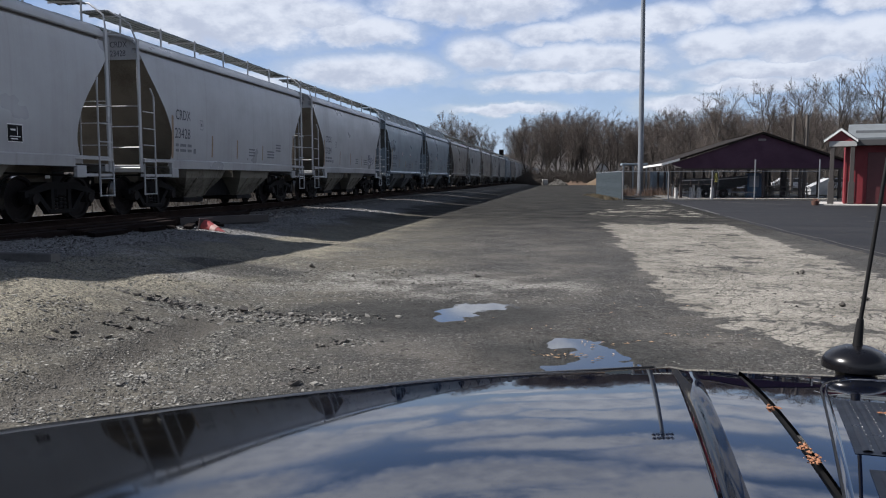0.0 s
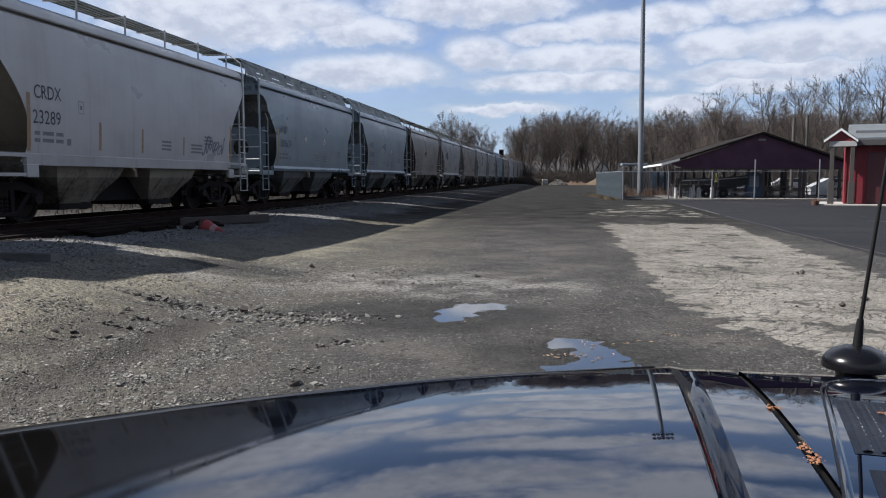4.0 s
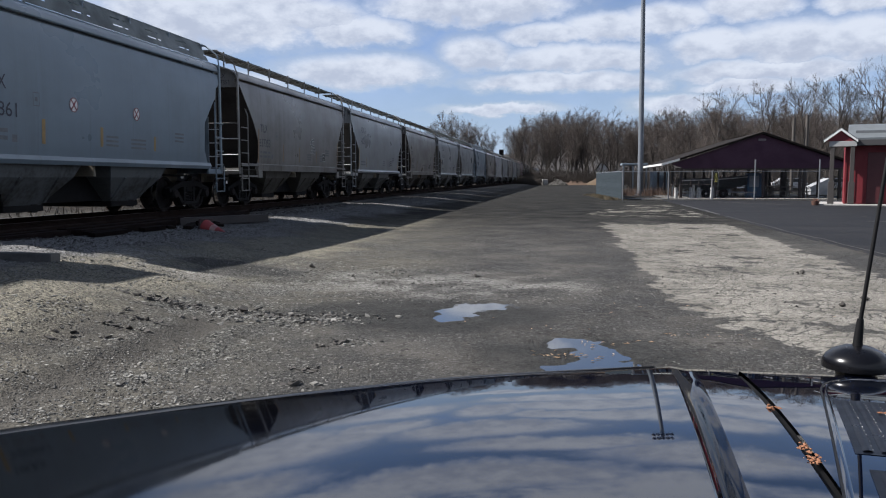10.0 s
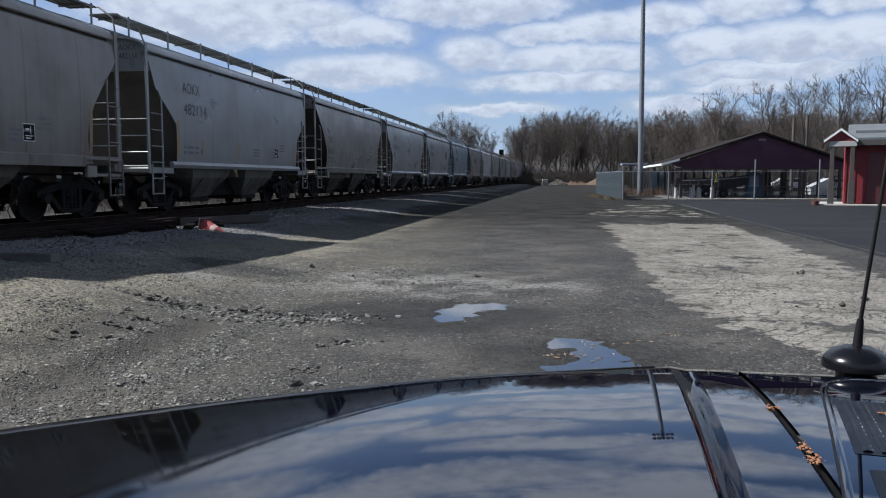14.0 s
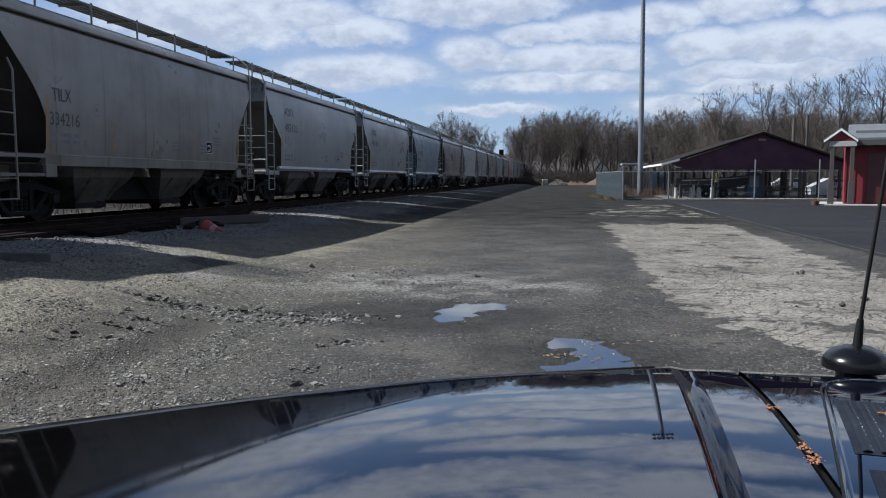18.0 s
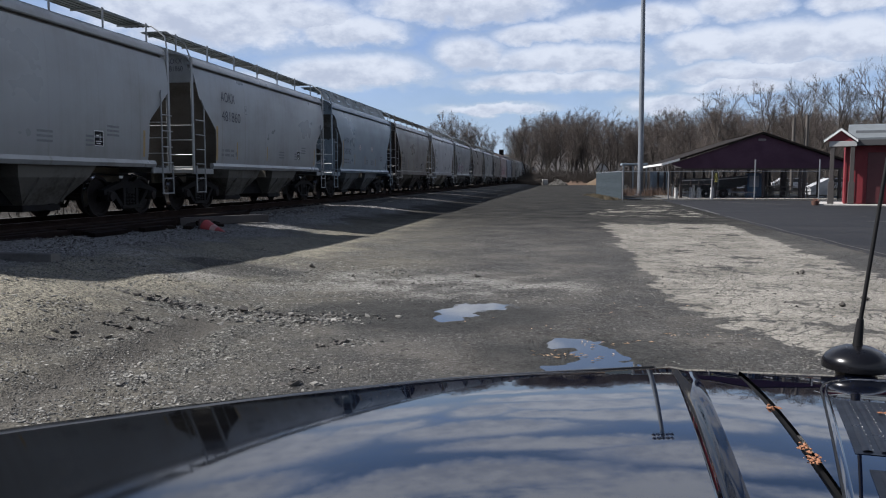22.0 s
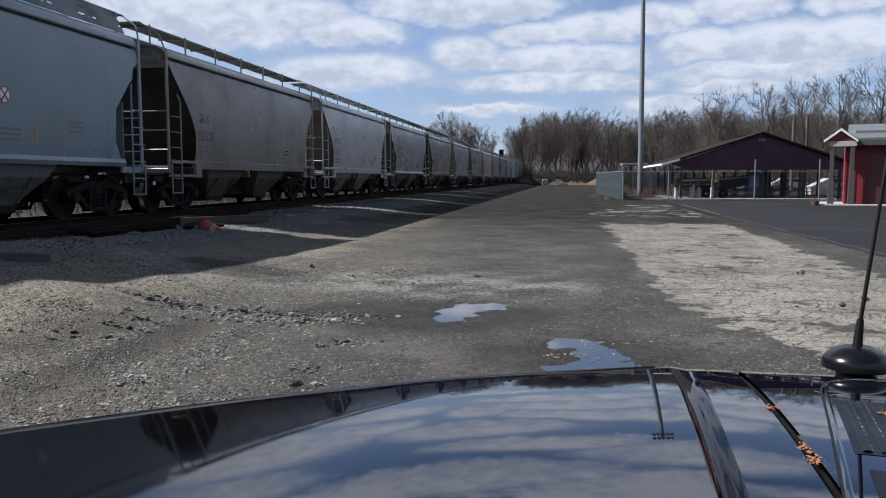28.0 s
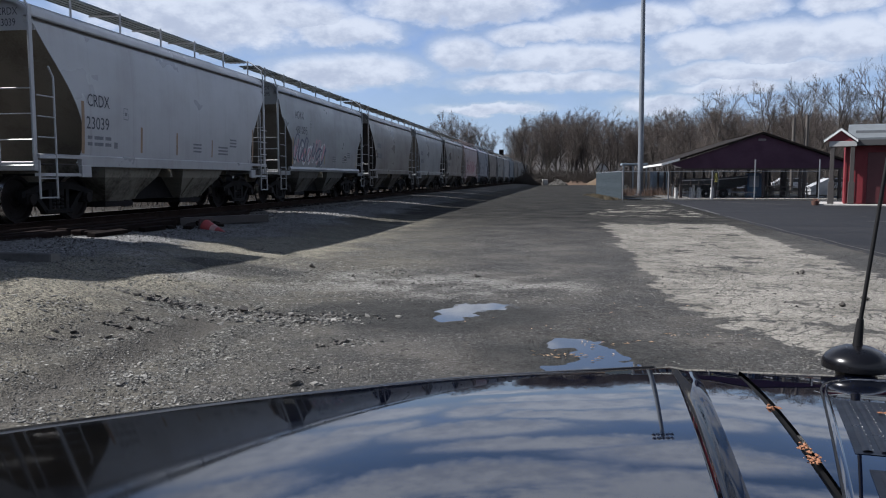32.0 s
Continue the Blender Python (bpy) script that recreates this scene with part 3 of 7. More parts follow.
def side_sheet(cut, sx):
    """One curved side sheet with the openings at both ends."""
    s = Shape()
    zs = steps((1.16, 3.74, 30))
    outer, inner = [], []
    for z in zs:
        c = cut(z)
        ys = steps((-H + c, min(H - c, HF - 0.03), 12))
        outer.append([(sx * side_x(z), y, z) for y in ys])
        inner.append([(sx * (side_x(z) - 0.012), y, z) for y in ys])
    s.grid(outer, 0).grid(inner, 1)
    for j in (0, -1):
        s.grid([[o[j], i[j]] for o, i in zip(outer, inner)], 0)
    return s


def slope_sheet(e, cut, top):
    """The sloping floor at one end, seen from outside through the opening."""
    s = Shape()
    rows = []
    for i in range(25):
        t = i / 24
        z = top + 0.01 - t * (top - 1.13)
        y = e * (reach(e) - max(0.20 + t * 2.15, cut(z) + 0.015 - (H - reach(e))))
        xx = side_x(z) - 0.014
        rows.append([(-xx + 2 * xx * j / 6, y, z) for j in range(7)])
    s.grid(rows)
    return s


def web_plate(y):
    """Upright plate under the slope sheet, pierced by two round holes."""
    s = Shape()
    for sx in (-1, 1):
        cx, cz, r, n = sx * 0.62, 1.86, 0.27, 32
        ring, box = [], []
        for j in range(n):
            a = 2 * math.pi * j / n
            c, q = math.cos(a), math.sin(a)
            k = 0.60 / max(abs(c), abs(q) * 0.60 / 0.68)
            ring.append((cx + r * c, cz + r * q))
            box.append((cx + k * c, cz + k * q))
        for off in (-0.008, 0.008):
            v = [(p[0], y + off, p[1]) for p in ring + box]
            s.add(v, [(j, (j + 1) % n, n + (j + 1) % n, n + j) for j in range(n)])
        s.add([(p[0], y + o, p[1]) for o in (-0.008, 0.008) for p in ring], [(j, (j + 1) % n, n + (j + 1) % n, n + j) for j in range(n)])
    for sx in (-1, 1):
        s.box(min(sx * 1.22, sx * 1.46), max(sx * 1.22, sx * 1.46), y - 0.008, y + 0.008, 1.18, 2.54)
    return s


def end_panel(e, z0):
    """Upright bulkhead that carries the marks below the roof."""
    s = Shape()
    pts = [(-1.50, z0), (1.50, z0), (1.45, 3.80), (1.22, 4.06), (0.6, 4.18), (0, 4.2), (-0.6, 4.18), (-1.22, 4.06), (-1.45, 3.80)]
    s.prism(pts, "y", e * (reach(e) - 0.19) - 0.012, e * (reach(e) - 0.19) + 0.012)
    return s


def roof_mesh():
    s = Shape()
    prof = [(1.40, 3.70), (1.385, 3.72), (1.385, 3.815), (1.50, 3.805), (1.515, 3.83), (1.50, 3.90), (1.42, 4.00), (1.25, 4.09), (1.0, 4.14), (0.5, 4.19), (0, 4.205)]
    prof = prof + [(-x, z) for x, z in prof[-2::-1]]
    ends = (-H + 0.02, HF - 0.02)
    s.grid([[(x, y, z) for x, z in prof] for y in steps((*ends, 14))])
    for y in ends:
        s.grid([[(x, y, z) for x, z in prof[3:-3]], [(x * 0.985, y, z - 0.045) for x, z in prof[3:-3]]])
    return s


def board_strip(x0, x1, wide):
    """A grating walkway with its bearing bars and rungs."""
    s = Shape()
    y0, y1 = -H - 0.28, HF + 0.28
    n = 6 if wide else 5
    for i in range(n):
        x = x0 + (x1 - x0) * i / (n - 1)
        s.box(x - 0.012, x + 0.012, y0, y1, 4.575, 4.615)
    y = y0
    while y < y1:
        s.box(x0, x1, y, y + 0.05, 4.602, 4.614)
        y += 0.105
    s.box(min(x0, x1), max(x0, x1), y0, y1, 4.592, 4.598)
    return s


def skirt_mesh(sx):
    """Perforated panel that slopes from the walkway down to the eave."""
    s = Shape()
    y0, y1 = -H - 0.20, HF - 0.05
    a, b = (1.24, 4.11), (0.99, 4.63)

    def at(t):
        return sx * (a[0] + (b[0] - a[0]) * t), a[1] + (b[1] - a[1]) * t

    n = 46
    for i in range(n):
        ya, yb = y0 + (y1 - y0) * i / n, y0 + (y1 - y0) * (i + 1) / n
        for t0, t1 in ((0.0, 0.30), (0.36, 0.62), (0.68, 1.0)):
            (xa, za), (xb, zb) = at(t0), at(t1)
            s.add([(xa, ya, za), (xa, yb, za), (xb, yb, zb), (xb, ya, zb)], [(0, 1, 2, 3)])
        for t0, t1 in ((0.30, 0.36), (0.62, 0.68)):
            if (i // 3) % 2 == 0 or i % 2:
                (xa, za), (xb, zb) = at(t0), at(t1)
                w = (yb - ya) * (0.5 if (i // 3) % 2 else 1.0)
                s.add([(xa, ya, za), (xa, ya + w, za), (xb, ya + w, zb), (xb, ya, zb)], [(0, 1, 2, 3)])
    return s


def bay_mesh(yc):
    """One discharge hopper below the sill."""
    s = Shape()
    top = [(-1.47, yc - 1.24), (1.47, yc - 1.24), (1.47, yc + 1.24), (-1.47, yc + 1.24)]
    mid = [(-1.38, yc - 1.12), (1.38, yc - 1.12), (1.38, yc + 1.02), (-1.38, yc + 1.02)]
    bot = [(-0.98, yc - 0.52), (0.98, yc - 0.52), (0.98, yc + 0.52), (-0.98, yc + 0.52)]
    v = [(*p, 1.20) for p in top] + [(*p, 0.88) for p in mid] + [(*p, 0.34) for p in bot]
    f = [(i + r, (i + 1) % 4 + r, (i + 1) % 4 + 4 + r, i + 4 + r) for r in (0, 4) for i in range(4)]
    s.add(v, f)
    for yy in (yc - 0.55, yc + 0.55):
        s.add([(1.37, yy - 0.03, 0.90), (1.37, yy + 0.03, 0.90), (1.0, yy + 0.03, 0.42), (1.0, yy - 0.03, 0.42), (1.42, yy - 0.03, 0.86), (1.42, yy + 0.03, 0.86), (1.05, yy + 0.03, 0.38), (1.05, yy - 0.03, 0.38)], [(0, 1, 2, 3), (4, 7, 6, 5), (0, 4, 5, 1), (2, 6, 7, 3), (0, 3, 7, 4), (1, 5, 6, 2)])
    return s


def gate_mesh(yc):
    s = Shape().box(-1.02, 1.02, yc - 0.56, yc + 0.56, 0.22, 0.345, 0, 0.015)
    s.box(-0.95, 0.95, yc + 0.10, yc + 0.20, 0.25, 0.31)
    s.tube([(-1.0, yc + 0.30, 0.28), (1.0, yc + 0.30, 0.28)], 0.03, 8)
    s.box(0.92, 1.02, yc + 0.22, yc + 0.38, 0.20, 0.36)
    return s


def ladder(x0, y0, x1, y1, z0, z1, rungs, rails=(True, True), r=0.016):
    """Round-runged ladder between two uprights."""
    s = Shape()
    if rails[0]:
        s.tube([(x0, y0, z0), (x0, y0, z1)], 0.02, 6)
    if rails[1]:
        s.tube([(x1, y1, z0), (x1, y1, z1)], 0.02, 6)
    for z in rungs:
        s.tube([(x0, y0, z), (x1, y1, z)], r, 6)
    return s


def wheelset_mesh():
    s = Shape()
    for sx in (-1, 1):
        c = sx * 0.72
        prof = [(0.09, c - sx * 0.085), (0.15, c - sx * 0.085), (0.17, c - sx * 0.05), (0.37, c - sx * 0.02), (0.395, c - sx * 0.065), (0.485, c - sx * 0.07), (0.488, c - sx * 0.045), (0.46, c - sx * 0.03)]
        s.lathe(prof, axis="x", sides=28, m=0)
        s.lathe([(0.46, c - sx * 0.03), (0.455, c + sx * 0.07)], axis="x", sides=28, m=1)
        s.lathe([(0.455, c + sx * 0.07), (0.395, c + sx * 0.072), (0.37, c + sx * 0.02), (0.18, c + sx * 0.035), (0.14, c + sx * 0.07), (0.0, c + sx * 0.07)], axis="x", sides=28, m=0)
        for j in range(4):
            t = math.pi / 2 * j + 0.4
            s.box(c + sx * 0.028, c + sx * 0.034, 0.27 * math.cos(t) - 0.03, 0.27 * math.cos(t) + 0.03, 0.27 * math.sin(t) - 0.03, 0.27 * math.sin(t) + 0.03, 0)
    s.lathe([(0.085, -0.66), (0.075, -0.3), (0.075, 0.3), (0.085, 0.66)], axis="x", sides=14)
    for sx in (-1, 1):
        s.lathe([(0.0, sx * 1.13), (0.10, sx * 1.13), (0.11, sx * 1.10), (0.11, sx * 0.90), (0.075, sx * 0.88), (0.075, sx * 0.74)], axis="x", sides=14)
    return s.mesh("wheelset", [WHEEL, TREAD], 35)


def frame_mesh(sx):
    """Cast truck side frame with its arch bars, spring nest and boxes."""
    s = Shape()
    x0, x1 = sx * 0.90, sx * 1.06
    x0, x1 = min(x0, x1), max(x0, x1)
    s.prism([(-1.12, 0.48), (-1.12, 0.60), (-0.72, 0.71), (-0.42, 0.79), (0.42, 0.79), (0.72, 0.71), (1.12, 0.60), (1.12, 0.48), (0.72, 0.58), (0.40, 0.64), (-0.40, 0.64), (-0.72, 0.58)], "x", x0, x1)
    for e in (-1, 1):
        s.prism([(e * 0.80, 0.57), (e * 0.66, 0.57), (e * 0.28, 0.18), (e * 0.40, 0.16)], "x", x0 + 0.02, x1 - 0.02)
        s.prism([(e * 0.32, 0.64), (e * 0.22, 0.64), (e * 0.22, 0.24), (e * 0.32, 0.24)], "x", x0 + 0.02, x1 - 0.02)
        s.box(x0 - 0.02, x1 + 0.03, e * 0.89 - 0.12, e * 0.89 + 0.12, 0.36, 0.58, 0, 0.02)
    s.box(x0 - 0.01, x1 + 0.01, -0.42, 0.42, 0.15, 0.24, 0, 0.02)
    for yy in (-0.13, 0.0, 0.13):
        for k in range(5):
            s.lathe([(0.045, 0.25 + 0.075 * k), (0.062, 0.27 + 0.075 * k), (0.062, 0.295 + 0.075 * k), (0.045, 0.315 + 0.075 * k)], ((x0 + x1) / 2, yy, 0), "z", 8)
    return s


def bolster_mesh():
    return Shape().box(-1.05, 1.05, -0.18, 0.18, 0.50, 0.72, 0, 0.03).box(-0.35, 0.35, -0.35, 0.35, 0.70, 0.78, 0, 0.02).box(-0.7, 0.7, -0.95, -0.85, 0.36, 0.46).box(-0.7, 0.7, 0.85, 0.95, 0.36, 0.46)


def coupler_mesh(e):
    s = Shape().box(-0.20, 0.20, min(e * (H - 0.9), e * (H + 0.02)), max(e * (H - 0.9), e * (H + 0.02)), 0.68, 1.02, 0, 0.02)
    s.box(-0.09, 0.09, min(e * H, e * (H + 0.36)), max(e * H, e * (H + 0.36)), 0.78, 0.92, 0, 0.02)
    s.box(-0.19, 0.14, min(e * (H + 0.28), e * (H + 0.455)), max(e * (H + 0.28), e * (H + 0.455)), 0.72, 0.98, 0, 0.05)
    s.tube([(0.25, e * H, 0.80), (0.28, e * (H + 0.2), 0.52), (0.10, e * (H + 0.45), 0.45)], 0.028, 6)
    return s


def bars(x, spans, material, parent, label=""):
    """Small flat marks on the side facing the yard: (y, z, width, height) each."""
    for y, z, w, h in spans:
        n = 1 + int(h / 0.2)
        zs = [z + h * j / n for j in range(n + 1)]
        s = Shape().grid([[(x * (side_x(q) + 0.006), y, q), (x * (side_x(q) + 0.006), y + w, q)] for q in zs])
        part("marking", s, material, parent, label)


def outline(y, z, w, h, material, parent):
    """A thin stencilled frame with a small field inside."""
    s = Shape()
    o = [(y, z), (y + w, z), (y + w, z + h), (y, z + h)]
    i = [(y + 0.014, z + 0.014), (y + w - 0.014, z + 0.014), (y + w - 0.014, z + h - 0.014), (y + 0.014, z + h - 0.014)]
    s.add([(side_x(q[1]) + 0.006, *q) for q in o + i], [(j, (j + 1) % 4, 4 + (j + 1) % 4, 4 + j) for j in range(4)])
    part("marking", s, material, parent)
    bars(1, [(y + w * 0.3, z + h * 0.35, w * 0.4, h * 0.3)], material, parent)


MESH_WHEELS = wheelset_mesh()
MESH_FRAME = {sx: frame_mesh(sx).mesh("side_frame", STEEL_DARK) for sx in (-1, 1)}
MESH_BOLSTER = bolster_mesh().mesh("bolster", STEEL_DARK)
CUTS = {"round": cut_round, "octagon": cut_octagon, "slant": cut_slant}
TRUCK_Y = 4.42


def hopper_car(kind, paint, label):
    """A two-bay covered hopper car; origin at rail top under its middle."""
    car = thing("hopper_car", pose(0, 0, 0), label, "train car", "hopper cars of the freight train")
    cut = CUTS[kind]
    for sx in (-1, 1):
        part("side_sheet", side_sheet(cut, sx), [paint, SHADED_GRIME], car, smooth=30)
    part("roof", roof_mesh(), paint, car, smooth=35)
    for sx in (-1, 1):
        s = Shape()
        if kind == "round":
            s.prism([(sx * 1.50, 1.10), (sx * 1.585, 1.10), (sx * 1.60, 1.30), (sx * 1.55, 1.325), (sx * 1.50, 1.325)], "y", -H + 1.30, HF - 1.30)
            s.prism([(sx * 1.50, 1.245), (sx * 1.60, 1.245), (sx * 1.60, 1.30), (sx * 1.55, 1.322), (sx * 1.50, 1.322)], "y", -H + 0.02, -H + 1.30)
            s.prism([(sx * 1.50, 1.245), (sx * 1.60, 1.245), (sx * 1.60, 1.30), (sx * 1.55, 1.322), (sx * 1.50, 1.322)], "y", HF - 1.30, HF - 0.02)
            for e in (-1, 1):
                y = e * (H - 1.45)
                s.box(min(sx * 1.52, sx * 1.605), max(sx * 1.52, sx * 1.605), y - 0.16, y + 0.16, 0.88, 1.12, 0, 0.012)
                s.box(min(sx * 1.50, sx * 1.58), max(sx * 1.50, sx * 1.58), min(y, e * reach(e)), max(y, e * reach(e)), 0.90, 0.96)
        else:
            s.prism([(sx * 1.46, 1.12), (sx * 1.545, 1.12), (sx * 1.585, 1.20), (sx * 1.545, 1.28), (sx * 1.46, 1.28)], "y", -H + 1.08, H - 1.08)
            for e in (-1, 1):
                a, b = e * (H - 1.15), e * reach(e)
                s.box(min(sx * 1.46, sx * 1.53), max(sx * 1.46, sx * 1.53), min(a, b), max(a, b), 0.98, 1.12, 0, 0.01)
        part("side_sill", s, paint, car)
        board = board_strip(sx * 0.34, sx * (0.92 if kind != "octagon" else 1.0), kind == "octagon")
        part("running_board", board, GRATING, car, "galvanised grating walkway")
        if kind == "octagon":
            part("walkway_skirt", skirt_mesh(sx), GRATING, car, "sloping perforated walkway panel")
        for i in range(7):
            y = -H + 0.10 + (H + HF - 0.20) * i / 6
            q = Shape().tube([(sx * 1.06, y, 4.10), (sx * 1.06, y, 4.60)], 0.022, 6).box(min(sx * 0.3, sx * 1.09), max(sx * 0.3, sx * 1.09), y - 0.02, y + 0.02, 4.54, 4.576)
            part("walkway_bracket", q, paint, car)
    for e in (-1, 1):
        E = reach(e)
        z0 = {"round": 3.58, "octagon": 3.53, "slant": 3.37}[kind]
        part("end_panel", end_panel(e, z0), paint, car)
        slope = slope_sheet(e, cut, z0)
        part("slope_sheet", slope, {"slant": SHADED_GREYGRIME, "octagon": shaded_bay(paint), "round": DARK_BROWN if paint is TAN else SHADED_GRIME}[kind], car, "grimy sloping end sheet")
        es = Shape().box(-1.52, 1.52, min(e * (E - 0.16), e * E), max(e * (E - 0.16), e * E), 1.0, 1.17, 0, 0.012)
        part("end_sill", es, paint, car)
        # deck colour is kept near black so sunlight on it reads as shade
        part("end_platform", Shape().box(-1.50, 1.50, min(e * (E - 1.3), e * (E - 0.16)), max(e * (E - 1.3), e * (E - 0.16)), 1.12, 1.15), DARK_BROWN, car, "grimy deck plate")
        part("coupler", coupler_mesh(e), STEEL_DARK, car, "black steel coupler", smooth=False)
        # stub sill plates and stiffeners behind the opening
        st = Shape().box(-0.28, 0.28, min(e * (E - 2.0), e * (E - 0.2)), max(e * (E - 2.0), e * (E - 0.2)), 0.74, 1.13)
        part("stub_sill", st, SHADED_GRIME, car)
        if kind == "octagon":
            part("end_web", web_plate(e * (E - 0.62)), paint, car, "end plate with two round lightening holes")
        for sx in (-1, 1):
            cp = Shape().box(min(sx * 1.50, sx * 1.545), max(sx * 1.50, sx * 1.545), min(e * (E - 0.05), e * (E + 0.05)), max(e * (E - 0.05), e * (E + 0.05)), 1.0, 4.0, 0, 0.01)
            part("corner_post", cp, paint, car)
            lo = 0.48
            rungs = [1.1, 1.57, 2.04, 2.50] if kind == "round" else [1.1, 1.48, 1.86, 2.24]
            end_l = part("end_ladder", Shape().tube([(sx * 0.84, e * (E + 0.05), 1.05), (sx * 0.84, e * (E + 0.05), 4.05 if sx * e == -1 else 2.7)], 0.02, 6), paint, car, smooth=60)
            for z in rungs:
                part("rung", Shape().tube([(sx * 0.84, e * (E + 0.05), z), (sx * 1.52, e * (E + 0.05), z)], 0.013, 6), RUNG, end_l, "bright worn rung", smooth=60)
            y2 = e * (E - 0.50)
            ztop = 2.75
            sl = ladder(sx * 1.60, e * E, sx * 1.60, y2, lo, ztop, [lo + 0.02, 0.86, 1.24, 1.62, 2.0, 2.38], (False, True))
            sl.tube([(sx * 1.60, e * E, lo), (sx * 1.60, e * E, 1.2)], 0.02, 6)
            sl.tube([(sx * 1.60, y2, ztop), (sx * 1.56, e * (E - 0.42), 2.95)], 0.02, 6)
            part("side_ladder", sl, paint, car, smooth=60)
        hz = 2.50 if kind == "round" else 2.24
        rail = Shape().tube([(-1.52, e * (E + 0.075), hz), (1.52, e * (E + 0.075), hz)], 0.012, 6)
        part("end_handrail", rail, paint, car)
        roofrail = Shape().tube([(0.3, e * (E + 0.26), 4.60), (1.0, e * (E + 0.26), 4.60), (1.42, e * (E + 0.12), 4.32), (1.52, e * (E + 0.03), 3.95)], 0.02, 6)
        part("roof_grab_rail", roofrail, paint, car, smooth=60)
    # black filler gives the gap between the bays its deep shade
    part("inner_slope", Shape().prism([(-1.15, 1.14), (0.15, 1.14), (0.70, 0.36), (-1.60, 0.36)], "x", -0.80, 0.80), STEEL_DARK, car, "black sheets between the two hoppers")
    for yc in (-2.20, 1.25):
        bay = part("hopper_bay", bay_mesh(yc), shaded_bay(paint), car)
        part("outlet_gate", gate_mesh(yc), STEEL_DARK, bay, "black steel outlet gate")
    part("centre_ridge", Shape().prism([(-0.05, 0.9), (0.0, 1.16), (0.05, 0.9)], "x", -1.4, 1.4), SHADED_GRIME, car, at=pose(0, -0.48, 0))
    part("brake_pipe", Shape().tube([(0.62, -H + 0.3, 0.92), (0.62, -2.2, 0.98), (0.9, -1.9, 1.02), (0.9, 1.9, 1.02), (0.62, 2.2, 0.98), (0.62, H - 0.3, 0.92)], 0.025, 6), STEEL_DARK, car)
    part("air_reservoir", Shape().lathe([(0, -0.5), (0.15, -0.47), (0.19, -0.38), (0.19, 0.38), (0.15, 0.47), (0, 0.5)], (0, H - 1.3, 1.42), "x", 14), SHADED_GRIME, car, smooth=40)
    # brake wheel at the far end
    bw = Shape()
    for j in range(20):
        a, b = 2 * math.pi * j / 20, 2 * math.pi * (j + 1) / 20
        bw.tube([(-0.6 + 0.27 * math.cos(a), HF + 0.10, 2.6 + 0.27 * math.sin(a)), (-0.6 + 0.27 * math.cos(b), HF + 0.10, 2.6 + 0.27 * math.sin(b))], 0.014, 5, caps=False)
    for j in range(5):
        a = 2 * math.pi * j / 5
        bw.tube([(-0.6, HF + 0.07, 2.6), (-0.6 + 0.27 * math.cos(a), HF + 0.10, 2.6 + 0.27 * math.sin(a))], 0.012, 5)
    bw.tube([(-0.6, HF - 0.2, 2.6), (-0.6, HF + 0.08, 2.6)], 0.03, 6)
    part("brake_wheel", bw, GRATING, car)
    for e in (-1, 1):
        truck = new("truck")
        truck.parent = car
        truck.matrix_basis = pose(0, e * TRUCK_Y, 0)
        for sx in (-1, 1):
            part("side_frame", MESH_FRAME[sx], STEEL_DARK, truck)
        # white plates paint the bright glints seen on the trucks
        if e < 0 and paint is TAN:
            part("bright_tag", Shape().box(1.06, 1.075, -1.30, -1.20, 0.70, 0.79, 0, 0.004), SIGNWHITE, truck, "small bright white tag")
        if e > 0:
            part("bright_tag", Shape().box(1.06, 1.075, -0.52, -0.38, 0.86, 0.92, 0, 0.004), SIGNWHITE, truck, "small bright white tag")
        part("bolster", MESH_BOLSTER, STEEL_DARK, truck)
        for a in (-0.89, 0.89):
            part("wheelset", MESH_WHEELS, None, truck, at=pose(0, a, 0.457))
    return car


BAY_MATS = {}


# dusty copy of each car paint, darkened for the shade below the sill
def shaded_bay(paint):
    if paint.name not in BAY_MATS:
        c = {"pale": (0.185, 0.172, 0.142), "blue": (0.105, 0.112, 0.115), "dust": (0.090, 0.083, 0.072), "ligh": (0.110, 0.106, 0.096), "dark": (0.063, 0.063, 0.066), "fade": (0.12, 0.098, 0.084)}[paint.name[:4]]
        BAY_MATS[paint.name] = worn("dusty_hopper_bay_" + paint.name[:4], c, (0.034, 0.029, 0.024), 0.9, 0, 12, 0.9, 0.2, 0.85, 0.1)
    return BAY_MATS[paint.name]


def facing(y, z):
    """Pose on the side that faces the yard: letters run along +y."""
    tilt = math.degrees(math.atan2(side_x(z + 0.3) - side_x(z), 0.3))
    return Matrix.Translation((side_x(z) + 0.008, y, z)) @ Euler((0, radians(tilt), 0)).to_matrix().to_4x4() @ Euler((radians(90), 0, radians(90))).to_matrix().to_4x4()


